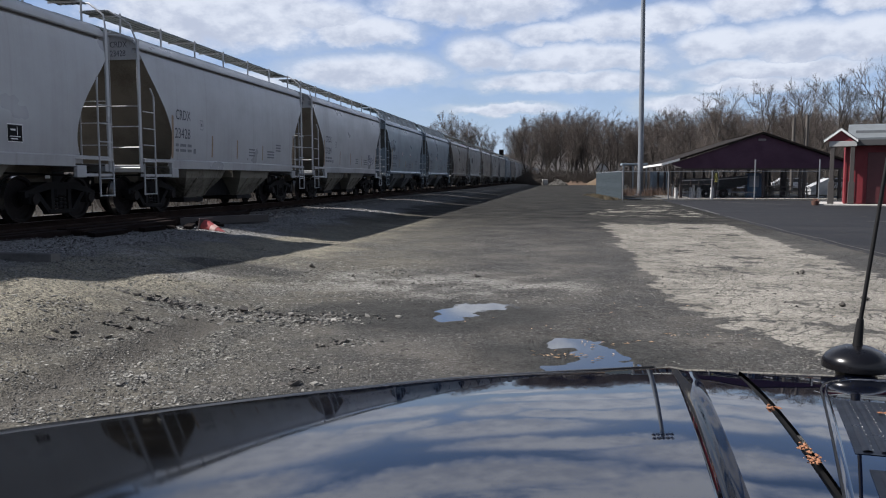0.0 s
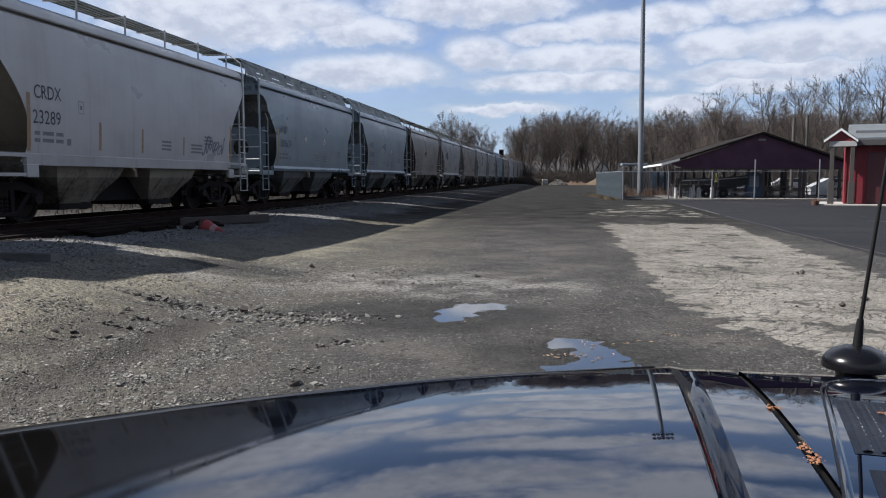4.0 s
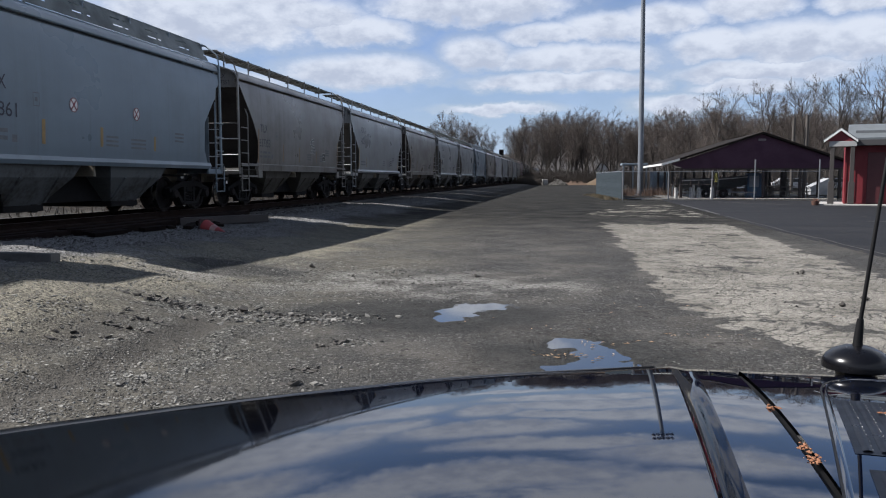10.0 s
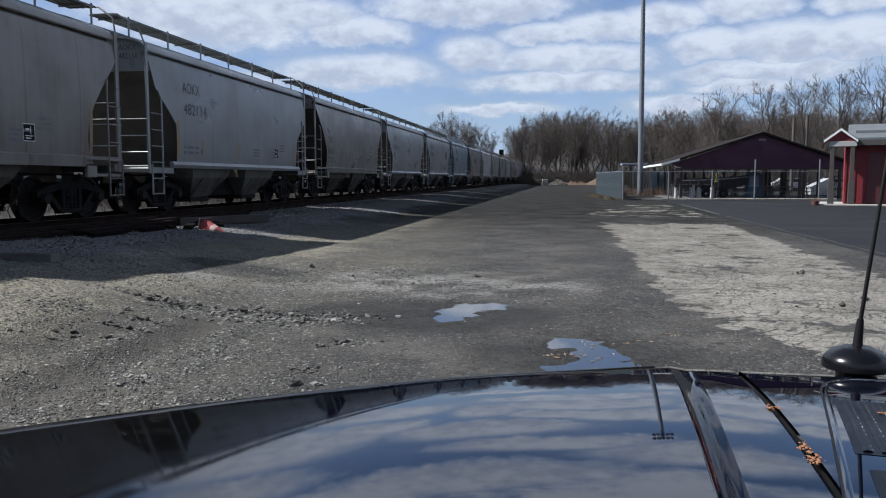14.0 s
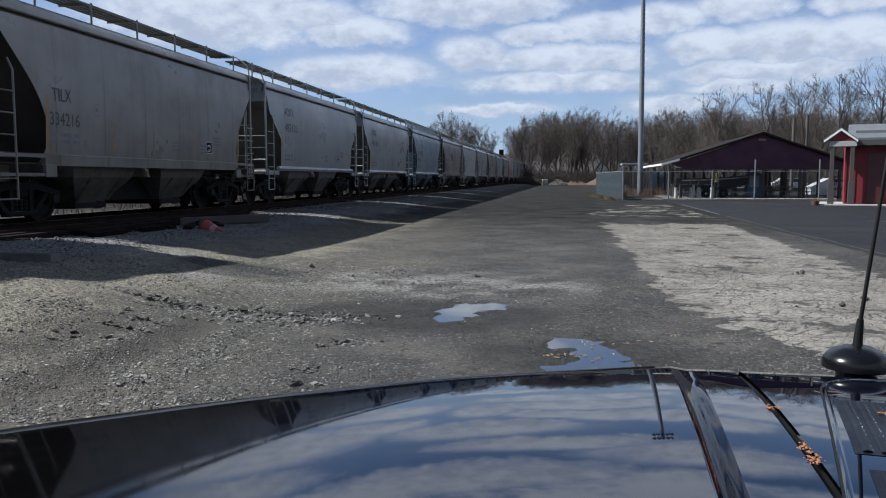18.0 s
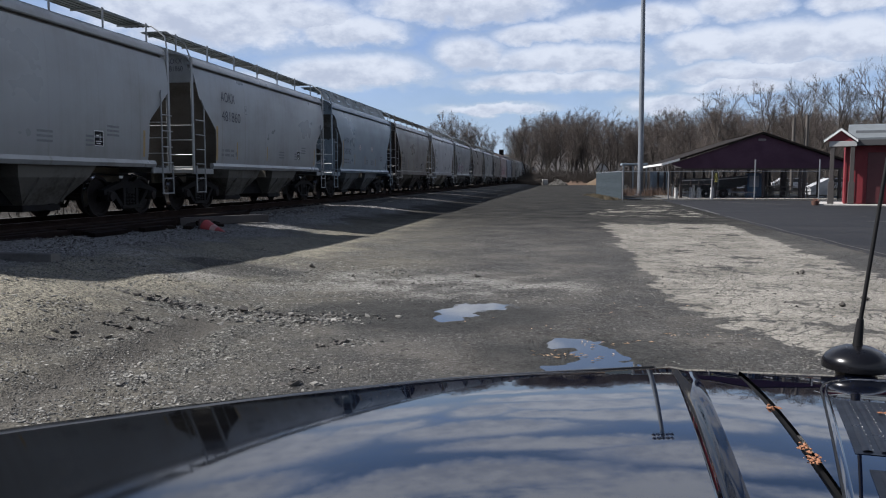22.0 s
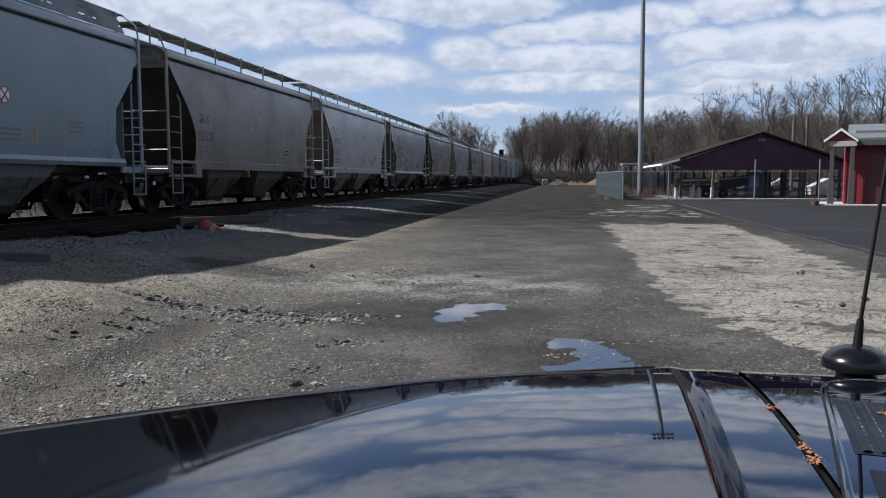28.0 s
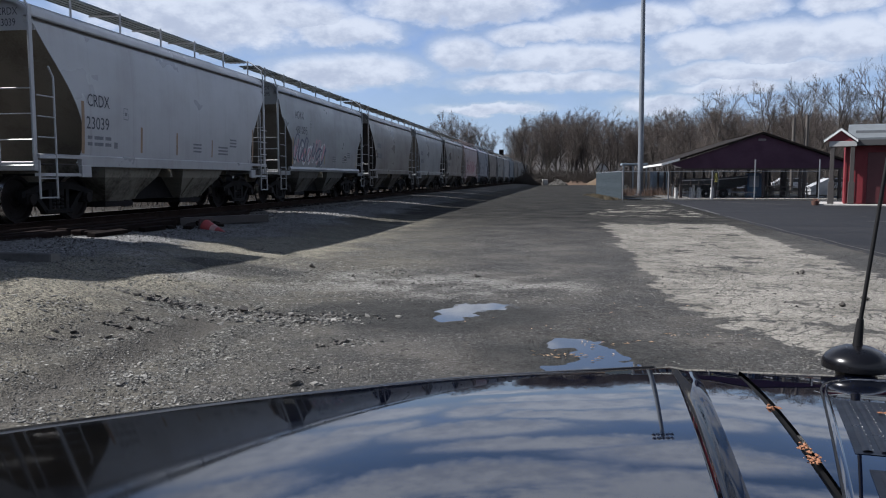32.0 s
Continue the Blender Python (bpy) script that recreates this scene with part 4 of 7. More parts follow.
def placard(car, y0, z0, w=0.32):
    """A small black board with white lines and a pale border."""
    x0 = side_x(z0 + 0.1)
    k = w / 0.32
    q = part("placard", Shape().add([(x0 + 0.008, y0, z0), (x0 + 0.008, y0 + w, z0), (x0 + 0.008, y0 + w, z0 + 0.32), (x0 + 0.008, y0, z0 + 0.32)], [(0, 1, 2, 3)]), PLACARD, car, "small black placard with white marks")
    for a, b, wide, high in ((0.0, 0.0, 0.32, 0.012), (0.0, 0.308, 0.32, 0.012), (0.0, 0.012, 0.010, 0.296), (0.310, 0.012, 0.010, 0.296), (0.07, 0.20, 0.10, 0.03), (0.20, 0.12, 0.012, 0.15), (0.05, 0.09, 0.22, 0.015), (0.07, 0.045, 0.14, 0.02)):
        y, z = y0 + a * k, z0 + b
        part("placard_mark", Shape().add([(x0 + 0.012, y, z), (x0 + 0.012, y + wide * k, z), (x0 + 0.012, y + wide * k, z + high), (x0 + 0.012, y, z + high)], [(0, 1, 2, 3)]), SIGNWHITE, q)


def marks(car, kind, mark, number):
    """Reporting marks, data panels, stripes and placards on the yard side and the near end."""
    if kind == "slant":
        y, za, zb, h, q1, q2 = -H + 1.66, 3.02, 2.49, 0.29, 0.84, 1.08
    elif kind == "octagon":
        y, za, zb, h, q1, q2 = -H + 1.68, 2.41, 1.94, 0.26, 0.86, 1.06
    else:
        y, za, zb, h, q1, q2 = -H + 1.60, 2.33, 1.87, 0.26, 0.80, 0.92
    lettering(mark, h, LETTER, car, facing(y, za), squeeze=q1)
    lettering(number, h, LETTER, car, facing(y + {"TILX": -0.10, "CRDX": -0.05}.get(mark, 0.02), zb), squeeze=q2 - 0.04 * (mark == "TILX"))
    end = Euler((radians(90), 0, 0)).to_matrix().to_4x4()
    lettering(mark, 0.14, LETTER, car, Matrix.Translation((0.74, -H + 0.172, 3.86)) @ end, squeeze=0.8)
    lettering(number, 0.14, LETTER, car, Matrix.Translation((0.74, -H + 0.172, 3.66)) @ end, squeeze=0.8)
    small = []
    for r in range(2):
        z = (1.66 if kind != "slant" else 1.62) - 0.13 * r
        yy = y
        for w in (0.16, 0.32, 0.22):
            small.append((yy, z, w, 0.07))
            yy += w + 0.07
    for r in range(3):
        small.append((-0.25 if kind == "octagon" else 0.45, 1.72 - 0.09 * r, 0.46, 0.045))
        small.append((0.72 if kind == "octagon" else 1.95, 1.70 - 0.09 * r, 0.62, 0.045))
        small.append((2.70, 1.94 - 0.09 * r, 0.46, 0.045))
    bars(1, small, FAINT, car)
    outline(*{"slant": (-2.45, 2.78), "octagon": (-2.55, 2.18), "round": (-2.82, 2.14)}[kind], 0.18, 0.25, FAINT, car)
    bars(1, [(y + 0.95, 1.50, 0.13, 0.13)], FAINT, car)
    tone, hh = (YELLOW, 0.40) if kind != "round" else (STRIPE, 0.46)
    if kind == "octagon":
        posts = [(-H + 1.50, 1.36, 0.11, 1.15), (-2.32, 1.50, 0.10, 0.46), (-0.46, 1.52, 0.10, 0.40), (1.70, 1.50, 0.09, 0.34)]
    elif kind == "slant":
        posts = [(-H + 1.32, 1.36, 0.11, 0.95), (-3.05, 1.42, 0.075, 0.50), (-0.68, 1.42, 0.065, 0.46), (H - 1.60, 1.36, 0.09, 0.60)]
    else:
        posts = [(-H + 1.40, 1.36, 0.10, 1.05), (-2.13, 1.44, 0.085, hh + 0.12), (-0.46, 1.44, 0.075, hh + 0.08), (1.52, 1.44, 0.065, hh), (H - 1.42, 1.36, 0.10, 1.00)]
    for q in posts:
        bars(1, [q], tone, car, "dull vertical reflector stripe")
    if kind == "octagon":
        for yy in (-1.35, 0.94):
            c = facing(yy, 2.30) @ Matrix.Diagonal((1.35, 1.12, 1, 1))
            disc = Shape()
            n = 20
            v = [(0, 0, 0.001)] + [(0.10 * math.cos(2 * math.pi * j / n), 0.13 * math.sin(2 * math.pi * j / n), 0.001) for j in range(n)]
            disc.add(v, [(0, 1 + j, 1 + (j + 1) % n) for j in range(n)])
            d = part("warning_disc", disc, SIGNWHITE, car, "white disc with a red cross", at=c)
            x = Shape()
            for a in (0.65, -0.65):
                u, w = (math.sin(a), math.cos(a)), (math.cos(a), -math.sin(a))
                x.add([(u[0] * r * 0.11 + w[0] * q * 0.013, u[1] * r * 0.12 + w[1] * q * 0.013, 0.003) for r, q in ((-1, -1), (1, -1), (1, 1), (-1, 1))], [(0, 1, 2, 3)])
            for j in range(n):
                a, b = 2 * math.pi * j / n, 2 * math.pi * (j + 1) / n
                x.add([(0.10 * math.cos(a), 0.13 * math.sin(a), 0.003), (0.10 * math.cos(b), 0.13 * math.sin(b), 0.003), (0.087 * math.cos(b), 0.113 * math.sin(b), 0.003), (0.087 * math.cos(a), 0.113 * math.sin(a), 0.003)], [(0, 1, 2, 3)])
            part("cross", x, RED, d)
    elif mark != "CRDX":
        placard(car, 2.32 if mark == "TILX" else 2.24, 1.53)


def scrawl(car, y, z, w, h, colors, seed):
    """Sprayed graffiti as looping painted strokes that spell nothing."""
    rnd = random.Random(seed)
    for i, m in enumerate(colors):
        s = Shape()
        for k in range(7):
            cy, cz = y + w * (k + 0.5) / 7, z + h * (0.35 + 0.3 * rnd.random())
            pts, a0 = [], rnd.uniform(0, 6)
            ry, rz = w / 9 * rnd.uniform(0.5, 1.1), h * rnd.uniform(0.2, 0.5)
            for j in range(11):
                a = a0 + j * 0.5
                pts.append((cy + ry * math.cos(a) * (1 + 0.2 * math.sin(3 * a)), cz + rz * math.sin(a * 1.25)))
            t = h * 0.035 * rnd.uniform(0.7, 1.6)
            for (ya, za), (yb, zb) in zip(pts, pts[1:]):
                d = math.hypot(yb - ya, zb - za) + 1e-6
                ny, nz = -(zb - za) / d * t, (yb - ya) / d * t
                off = 0.007 + 0.002 * i
                s.add([(side_x(c[1]) + off, *c) for c in ((ya - ny, za - nz), (yb - ny, zb - nz), (yb + ny, zb + nz), (ya + ny, za + nz))], [(0, 1, 2, 3)])
        part("graffiti", s, m, car, "sprayed graffiti strokes")


def car_y(i, t):
    return FIRST_END + CAR_PITCH * (i - 1) + CAR_HALF - SPEED * t + SLOWING * t * t


ROSTER = {
    1: ("round", WHITE, "CRDX", "23428"), 2: ("round", WHITE, "CRDX", "23289"), 3: ("octagon", BLUE, "HKRX", "300639"), 4: ("octagon", BLUE, "HKRX", "300861"),
    5: ("round", TAN, "TILX", "337353"), 6: ("slant", GREY, "AOKX", "482114"), 7: ("round", TAN, "TILX", "334216"), 8: ("slant", GREY, "AOKX", "482105"),
    9: ("slant", GREY, "AOKX", "481860"), 10: ("octagon", BLUE, "HKRX", "300782"), 11: ("round", TAN, "TILX", "333228"), 12: ("round", WHITE, "CRDX", "23039"),
    13: ("slant", GREY, "AOKX", "481095"),
}
FAR = {-1: ("slant", GREY), 0: ("round", WHITE), 14: ("round", TAN), 15: ("round", GREY), 16: ("round", TAN), 17: ("round", RUSTRED), 18: ("round", SLATE)}
SAID = {"CRDX": "pale grey-white covered hopper car with teardrop end openings", "HKRX": "blue-grey covered hopper car with eight-sided end openings", "TILX": "dusty brownish-grey covered hopper car with run-off streaks", "AOKX": "light grey covered hopper car with slanted end openings"}
MASTERS = {}
CARS = {}


def build_train():
    ink = [worn("blue_spray", (0.09, 0.10, 0.15), (0.16, 0.16, 0.20), 0.6), worn("pink_spray", (0.52, 0.26, 0.30), (0.4, 0.3, 0.3), 0.6), worn("white_spray", (0.65, 0.65, 0.66), (0.5, 0.5, 0.5), 0.6)]
    for i in range(-2, 29):
        if i in ROSTER:
            kind, paint, mark, number = ROSTER[i]
        else:
            kind, paint = FAR.get(i, (("slant", GREY), ("round", WHITE), ("octagon", BLUE), ("round", TAN))[i % 4])
            mark = None
        key = (kind, paint.name)
        said = SAID.get(mark, "%s covered hopper car coupled in the train" % paint.name.replace("_car_paint", "").replace("_", "-"))
        if key not in MASTERS:
            car = MASTERS[key] = hopper_car(kind, paint, said)
        else:
            plain = MASTERS[key]
            extra = [c for c in plain.children if c.name.split(".")[0] in ("lettering", "marking", "placard", "warning_disc", "graffiti", "logo_shape")]
            for c in extra:
                c.parent = None
            bpy.context.view_layer.update()
            car = copy_thing(plain, pose(0, 0, 0))
            for c in extra:
                c.parent = plain
            car["label"] = said
        car.matrix_basis = pose(TRACK_X, car_y(i, 0), RAIL_TOP)
        CARS[i] = car
        if mark:
            marks(car, kind, mark, number)
        else:
            bars(1, [(-H + 1.75 + 0.2 * j, 2.42, 0.14, 0.26) for j in range(4)] + [(-H + 1.75 + 0.2 * j, 1.9, 0.14, 0.26) for j in range(5)], FAINT, car)
        if i == 0:
            placard(car, 2.27, 1.50, 0.40)
        if i == 2:
            scrawl(car, H - 3.1, 1.45, 1.3, 0.5, ink[:1], 5)
        if i == 13:
            scrawl(car, -H + 1.5, 1.35, 3.6, 1.0, [ink[2], ink[1], ink[0]], 9)
        if i == 17:
            scrawl(car, -H + 1.7, 1.35, 7.0, 1.3, [RED, ink[1]], 3)
        if i == 5:
            zed = Shape()
            for a, b in (((0.30, 0.62), (0.02, 0.55)), ((0.02, 0.55), (0.02, 0.40)), ((0.02, 0.40), (0.30, 0.34)), ((0.30, 0.34), (0.30, 0.16)), ((0.30, 0.16), (-0.04, 0.14)), ((0.22, 0.26), (0.36, 0.10)), ((0.36, 0.26), (0.26, 0.06))):
                (ya, za), (yb, zb) = (a[0] * 1.15, a[1]), (b[0] * 1.15, b[1])
                d = math.hypot(yb - ya, zb - za)
                ny, nz = -(zb - za) / d * 0.075, (yb - ya) / d * 0.05
                for t, off, mi in ((1.0, 0.007, 1), (0.55, 0.010, 0)):
                    zed.add([(side_x(1.72 + c[1]) + off, 0.88 + c[0], 1.72 + c[1]) for c in ((ya - ny * t, za - nz * t), (yb - ny * t, zb - nz * t), (yb + ny * t, zb + nz * t), (ya + ny * t, za + nz * t))], [(0, 1, 2, 3)], mi)
            part("logo_shape", zed, [LETTER, SIGNWHITE], car, "dark sprayed tag with a white outline")


build_train()


# ---------------------------------------------------------------- sky with drifting clouds
def build_clouds():
    k = Net("broken_cumulus")
    x, y, z = k.sep(k.place())
    az = k.math("MULTIPLY", k.math("ARCTAN2", x, y), 57.2958)
    el = k.math("MULTIPLY", k.math("ARCTAN2", z, k.math("SQRT", k.math("ADD", k.math("MULTIPLY", x, x), k.math("MULTIPLY", y, y)))), 57.2958)
    flat = k.comb(az, k.math("MULTIPLY", el, 1.7))
    w1 = k.noise(flat, 0.16, 5, 0.6)
    w2 = k.noise(k.vec("ADD", flat, (31.0, 17.0, 5.0)), 0.16, 5, 0.6)
    puff = k.noise(k.vec("ADD", flat, (3.0, 41.0, 2.0)), 0.55, 6, 0.58)
    warp = k.comb(k.math("MULTIPLY", k.math("SUBTRACT", w1, 0.5), 2.0), k.math("ADD", k.math("MULTIPLY", k.math("SUBTRACT", w2, 0.5), 1.1), k.math("MULTIPLY", k.math("SUBTRACT", puff, 0.5), 1.2)))
    p = k.vec("ADD", k.comb(az, el), warp)
    px, py, pz = k.sep(p)
    blobs = [(-24, 11.2, 9, 3.0), (-18.1, 11.1, 4.2, 1.5), (-14.6, 10.2, 4.2, 1.2), (-14.3, 7.5, 5.8, 1.25), (-6.3, 12.0, 7.4, 1.5), (-5.9, 8.8, 2.5, 1.35), (-1.1, 10.0, 3.4, 0.85), (3.4, 10.3, 3.9, 1.15), (7.3, 10.7, 3.5, 1.25), (1.1, 8.3, 6.5, 1.05), (0.3, 6.8, 7.3, 0.75), (12.5, 11.3, 3.1, 1.35),
             (10.4, 8.8, 3.1, 1.15), (15.4, 8.8, 4.8, 1.45), (19.2, 8.7, 3.4, 1.5), (13.6, 7.1, 6.5, 0.85), (19.1, 11.1, 2.8, 1.0), (24.5, 9.5, 4.0, 1.6), (7.7, 5.1, 2.9, 0.75), (12.4, 6.1, 3.7, 0.6), (-4.4, 4.9, 4.2, 0.4), (-24, 6.4, 4.5, 1.0), (-2, 14.8, 8, 1.1), (-30, 16.5, 10, 2.6), (10, 16.5, 9, 1.8), (-8, 19.0, 11, 2.2)]
    field, level = None, None
    for a, e, ra, re in blobs:
        ra, re = ra * 1.10, re * 1.12
        # flat base, heaped top
        v = k.math("MULTIPLY", k.math("SUBTRACT", py, e), 1 / re)
        vv = k.math("MAXIMUM", k.math("MULTIPLY", v, 1.0), k.math("MULTIPLY", v, -1.25))
        u = k.math("MULTIPLY", k.math("SUBTRACT", px, a), 1 / ra)
        d = k.math("SUBTRACT", 1.0, k.vec("LENGTH", k.comb(u, vv)))
        if field is None:
            field, level = d, v
        else:
            won = k.math("GREATER_THAN", d, field)
            level = k.math("ADD", level, k.math("MULTIPLY", won, k.math("SUBTRACT", v, level)))
            field = k.math("MAXIMUM", field, d)
    # the rest of the sky carries the same kind of cloud
    wide = k.math("SUBTRACT", k.noise(k.map(k.comb(az, el), (0.045, 0.14, 1)), 1.0, 5, 0.58), 0.415)
    away = k.math("MAXIMUM", k.ramp(el, 15.0, 20.0), k.ramp(k.math("ABSOLUTE", k.math("ADD", az, 3.0)), 31, 36))
    field = k.math("MAXIMUM", field, k.math("ADD", k.math("MULTIPLY", wide, 4.0), k.math("MULTIPLY", k.math("SUBTRACT", away, 1.0), 3.0)))
    field = k.math("ADD", field, k.math("ADD", k.math("MULTIPLY", k.math("SUBTRACT", puff, 0.5), 0.55), k.math("MULTIPLY", k.math("SUBTRACT", k.noise(flat, 1.7, 5, 0.6), 0.5), 0.16)))
    alpha = k.ramp(field, -0.42, 0.42, 0.0, 0.98)
    veil = k.math("MULTIPLY", k.ramp(el, 24.0, 3.0, 0.08, 0.72), k.math("ADD", 0.9, k.math("MULTIPLY", k.math("SUBTRACT", w1, 0.5), 0.8)), clamp=True)
    thin = k.mix(k.ramp(el, 12.0, 3.0), (0.50, 0.66, 1.04), (0.64, 0.77, 0.95))
    shade = k.math("ADD", k.math("MULTIPLY", level, -0.5), k.math("ADD", k.math("MULTIPLY", k.math("SUBTRACT", w2, 0.5), 1.5), k.math("MULTIPLY", k.math("SUBTRACT", puff, 0.5), -2.2)))
    body = k.math("MULTIPLY", k.ramp(shade, -0.55, 0.55), k.ramp(field, -0.1, 0.4))
    c = k.mix(body, (1.0, 1.0, 1.0), (0.68, 0.705, 0.765))
    c = k.mix(alpha, thin, c)
    alpha = k.math("MULTIPLY", k.math("MAXIMUM", alpha, veil), k.ramp(el, 43.0, 33.0, 0.08, 1.0))
    e = k.n("Emission")
    k.put(e.inputs[0], c)
    k.put(e.inputs[1], k.ramp(el, 13.0, 28.0, 0.370, 0.40))
    tr = k.n("BsdfTransparent")
    mx = k.n("MixShader")
    k.put(mx.inputs[0], alpha)
    k.t.links.new(tr.outputs[0], mx.inputs[1])
    k.t.links.new(e.outputs[0], mx.inputs[2])
    k.t.links.new(mx.outputs[0], k.out.inputs[0])
    k.mat.cycles.emission_sampling = "NONE"
    rows = []
    for i in range(25):
        el_i = radians(-1.5 + 76.5 * i / 24)
        rows.append([(2600 * math.cos(el_i) * math.sin(radians(a)), 2600 * math.cos(el_i) * math.cos(radians(a)), 2600 * math.sin(el_i)) for a in range(-58, 243, 5)])
    ob = part("backdrop_clouds", Shape().grid(rows), k.mat, None, smooth=True)
    return tagged(ob, "broken white and grey cumulus clouds in a blue sky", "clouds", kind="structure")


CLOUDS = build_clouds()
CLOUDS.location = (0, 0, 1.42)


# ---------------------------------------------------------------- bare trees
BARK = worn("grey_brown_bark", (0.0400, 0.0340, 0.0290), (0.0720, 0.0610, 0.0510), 0.9, 0, 12, 1.0, 0.5, 0.9)
TWIG = worn("thin_brown_twigs", (0.0710, 0.0565, 0.0480), (0.1010, 0.0845, 0.0735), 0.9, 0, 4, 0.4, 0.0, 0.9)


def tree_meshes(seed, height, spread):
    """Trunk and rising limbs that fill a rounded crown with branches and fine twigs."""
    rnd = random.Random(seed)
    trunk, crown = Shape(), Shape()
    mid, rz, rx = Vector((0, 0, height * 0.60)), height * 0.41, height * 0.27 * spread
    dent = rnd.uniform(0, 50)

    def room(p, d):
        """How far it is from p along d to the crown's uneven outline."""
        a = Vector(((p.x - mid.x) / rx, (p.y - mid.y) / rx, (p.z - mid.z) / rz))
        b = Vector((d.x / rx, d.y / rx, d.z / rz))
        lump_out = 1.0 + 0.20 * noise.noise(d * 2.2 + Vector((dent, 0, 0)))
        q, h, w = b.dot(b), a.dot(b), a.dot(a) - lump_out * lump_out
        return max(0.0, (-h + math.sqrt(max(0.0, h * h - q * w))) / q)

    def limb(s, p, d, length, r, segs, sides, up):
        pts, q = [p], p
        for i in range(segs):
            d = (d + Vector((rnd.uniform(-1, 1), rnd.uniform(-1, 1), rnd.uniform(-0.5, 0.5) + up)) * 0.16).normalized()
            q = q + d * (length / segs)
            pts.append(q)
        s.tube(pts, r, sides, 0, r * 0.4, caps=False)
        return pts

    def fork(pts, t, angle):
        i = min(len(pts) - 2, int(t * (len(pts) - 1)))
        p = pts[i].lerp(pts[i + 1], min(1.0, t * (len(pts) - 1) - i))
        d = (pts[i + 1] - pts[i]).normalized()
        side = Vector((rnd.gauss(0, 1), rnd.gauss(0, 1), rnd.gauss(0, 0.5)))
        side = (side - side.project(d)).normalized()
        return p, (d * math.cos(angle) + side * math.sin(angle)).normalized()

    stem = limb(trunk, Vector((0, 0, -0.1)), Vector((rnd.uniform(-0.06, 0.06), rnd.uniform(-0.06, 0.06), 1)), height * 0.72, height * 0.0125, 7, 7, 0.3)
    for i in range(15):
        t = 0.24 + 0.74 * (i + rnd.random()) / 15
        p, d = fork(stem, t, rnd.uniform(0.55, 1.05))
        d = (d + Vector((0, 0, 0.25))).normalized()
        L = max(height * 0.03, min(room(p, d) * rnd.uniform(0.78, 0.95), height * 0.42))
        main = limb(trunk, p, d, L, height * 0.0044 * (1.2 - 0.6 * t), 4, 5, 0.25)
        for j in range(8):
            p, d = fork(main, 0.15 + 0.85 * (j + rnd.random()) / 8, rnd.uniform(0.4, 1.0))
            b = max(height * 0.012, min(room(p, d) * rnd.uniform(0.75, 1.0), height * 0.17))
            br = limb(crown, p, d, b, height * 0.0013, 3, 3, 0.15)
            for m in range(8):
                p, d = fork(br, rnd.uniform(0.1, 1.0), rnd.uniform(0.3, 0.9))
                c = min(room(p, d) * rnd.uniform(0.7, 1.1), height * 0.075)
                tw = limb(crown, p, d, max(c, height * 0.012), height * 0.0006, 1, 3, 0.1)
                for n in range(14):
                    p, d = fork(tw, rnd.random(), rnd.uniform(0.3, 1.0))
                    q = p + d * height * rnd.uniform(0.014, 0.034)
                    w = Vector((rnd.gauss(0, 1), rnd.gauss(0, 1), 0)).normalized() * height * 0.0006
                    crown.add([p - w, p + w, q], [(0, 1, 2)])
    return trunk.mesh("trunk", BARK, 60), solid("crown", crown.v, crown.f, TWIG)


TREES = [tree_meshes(s, 15.0, sp) for s, sp in ((1, 0.9), (2, 1.0), (3, 0.75), (4, 1.1), (5, 0.85), (6, 0.95))]


def tree(x, y, scale, turn, variant, group, label="leafless grey-brown tree with fine bare twigs"):
    t = thing("tree", pose(x, y, ground_z(x, y), 0, 0, turn) @ Matrix.Diagonal((scale, scale, scale, 1)), label, "tree", group)
    part("trunk", TREES[variant][0], None, t)
    part("crown", TREES[variant][1], None, t)
    return t


def build_trees():
    rnd = random.Random(11)
    # belt of woods across the end of the yard
    for row, (y, n) in enumerate(((183, 22), (194, 26), (208, 26), (226, 26), (250, 26))):
        for i in range(n):
            x = -13.5 * y / 190 + (70 + row * 14) * (i + 0.5 + rnd.uniform(-0.35, 0.35)) / n
            edge = min(1.0, 0.80 + (x * 190 / y + 13) / 40)
            tree(x, y + rnd.uniform(-7, 7), rnd.choice((0.95, 1.05, 1.12, 1.18, 1.24)) * rnd.uniform(0.95, 1.05) * edge * y / 195, rnd.uniform(0, 360), rnd.randrange(6), "woods behind the yard")
    # taller trees behind the pavilion, with lower ones between
    for x, h in ((20.3, 0.92), (24.2, 1.02), (28.2, 1.04), (33.0, 1.08), (37.4, 1.12), (42.4, 1.25), (48.0, 1.22), (54.0, 1.15)):
        tree(x, 118 + rnd.uniform(-5, 5), h, rnd.uniform(0, 360), rnd.randrange(6), "trees behind the pavilion")
    for i in range(11):
        tree(17 + 50 * (i + rnd.uniform(-0.3, 0.3)) / 11, 128 + rnd.uniform(-8, 14), rnd.uniform(0.60, 0.78), rnd.uniform(0, 360), rnd.randrange(6), "trees behind the pavilion")
    # trees behind the train
    for x, y, s in ((-25.2, 172, 1.08), (-22.4, 176, 0.98), (-19.4, 182, 0.92), (-17.4, 188, 0.82), (-29, 180, 0.95), (-24.0, 184, 1.0), (-20.8, 190, 0.95), (-27.0, 170, 0.9)):
        tree(x, y, s, rnd.uniform(0, 360), rnd.randrange(6), "trees beyond the train")


build_trees()


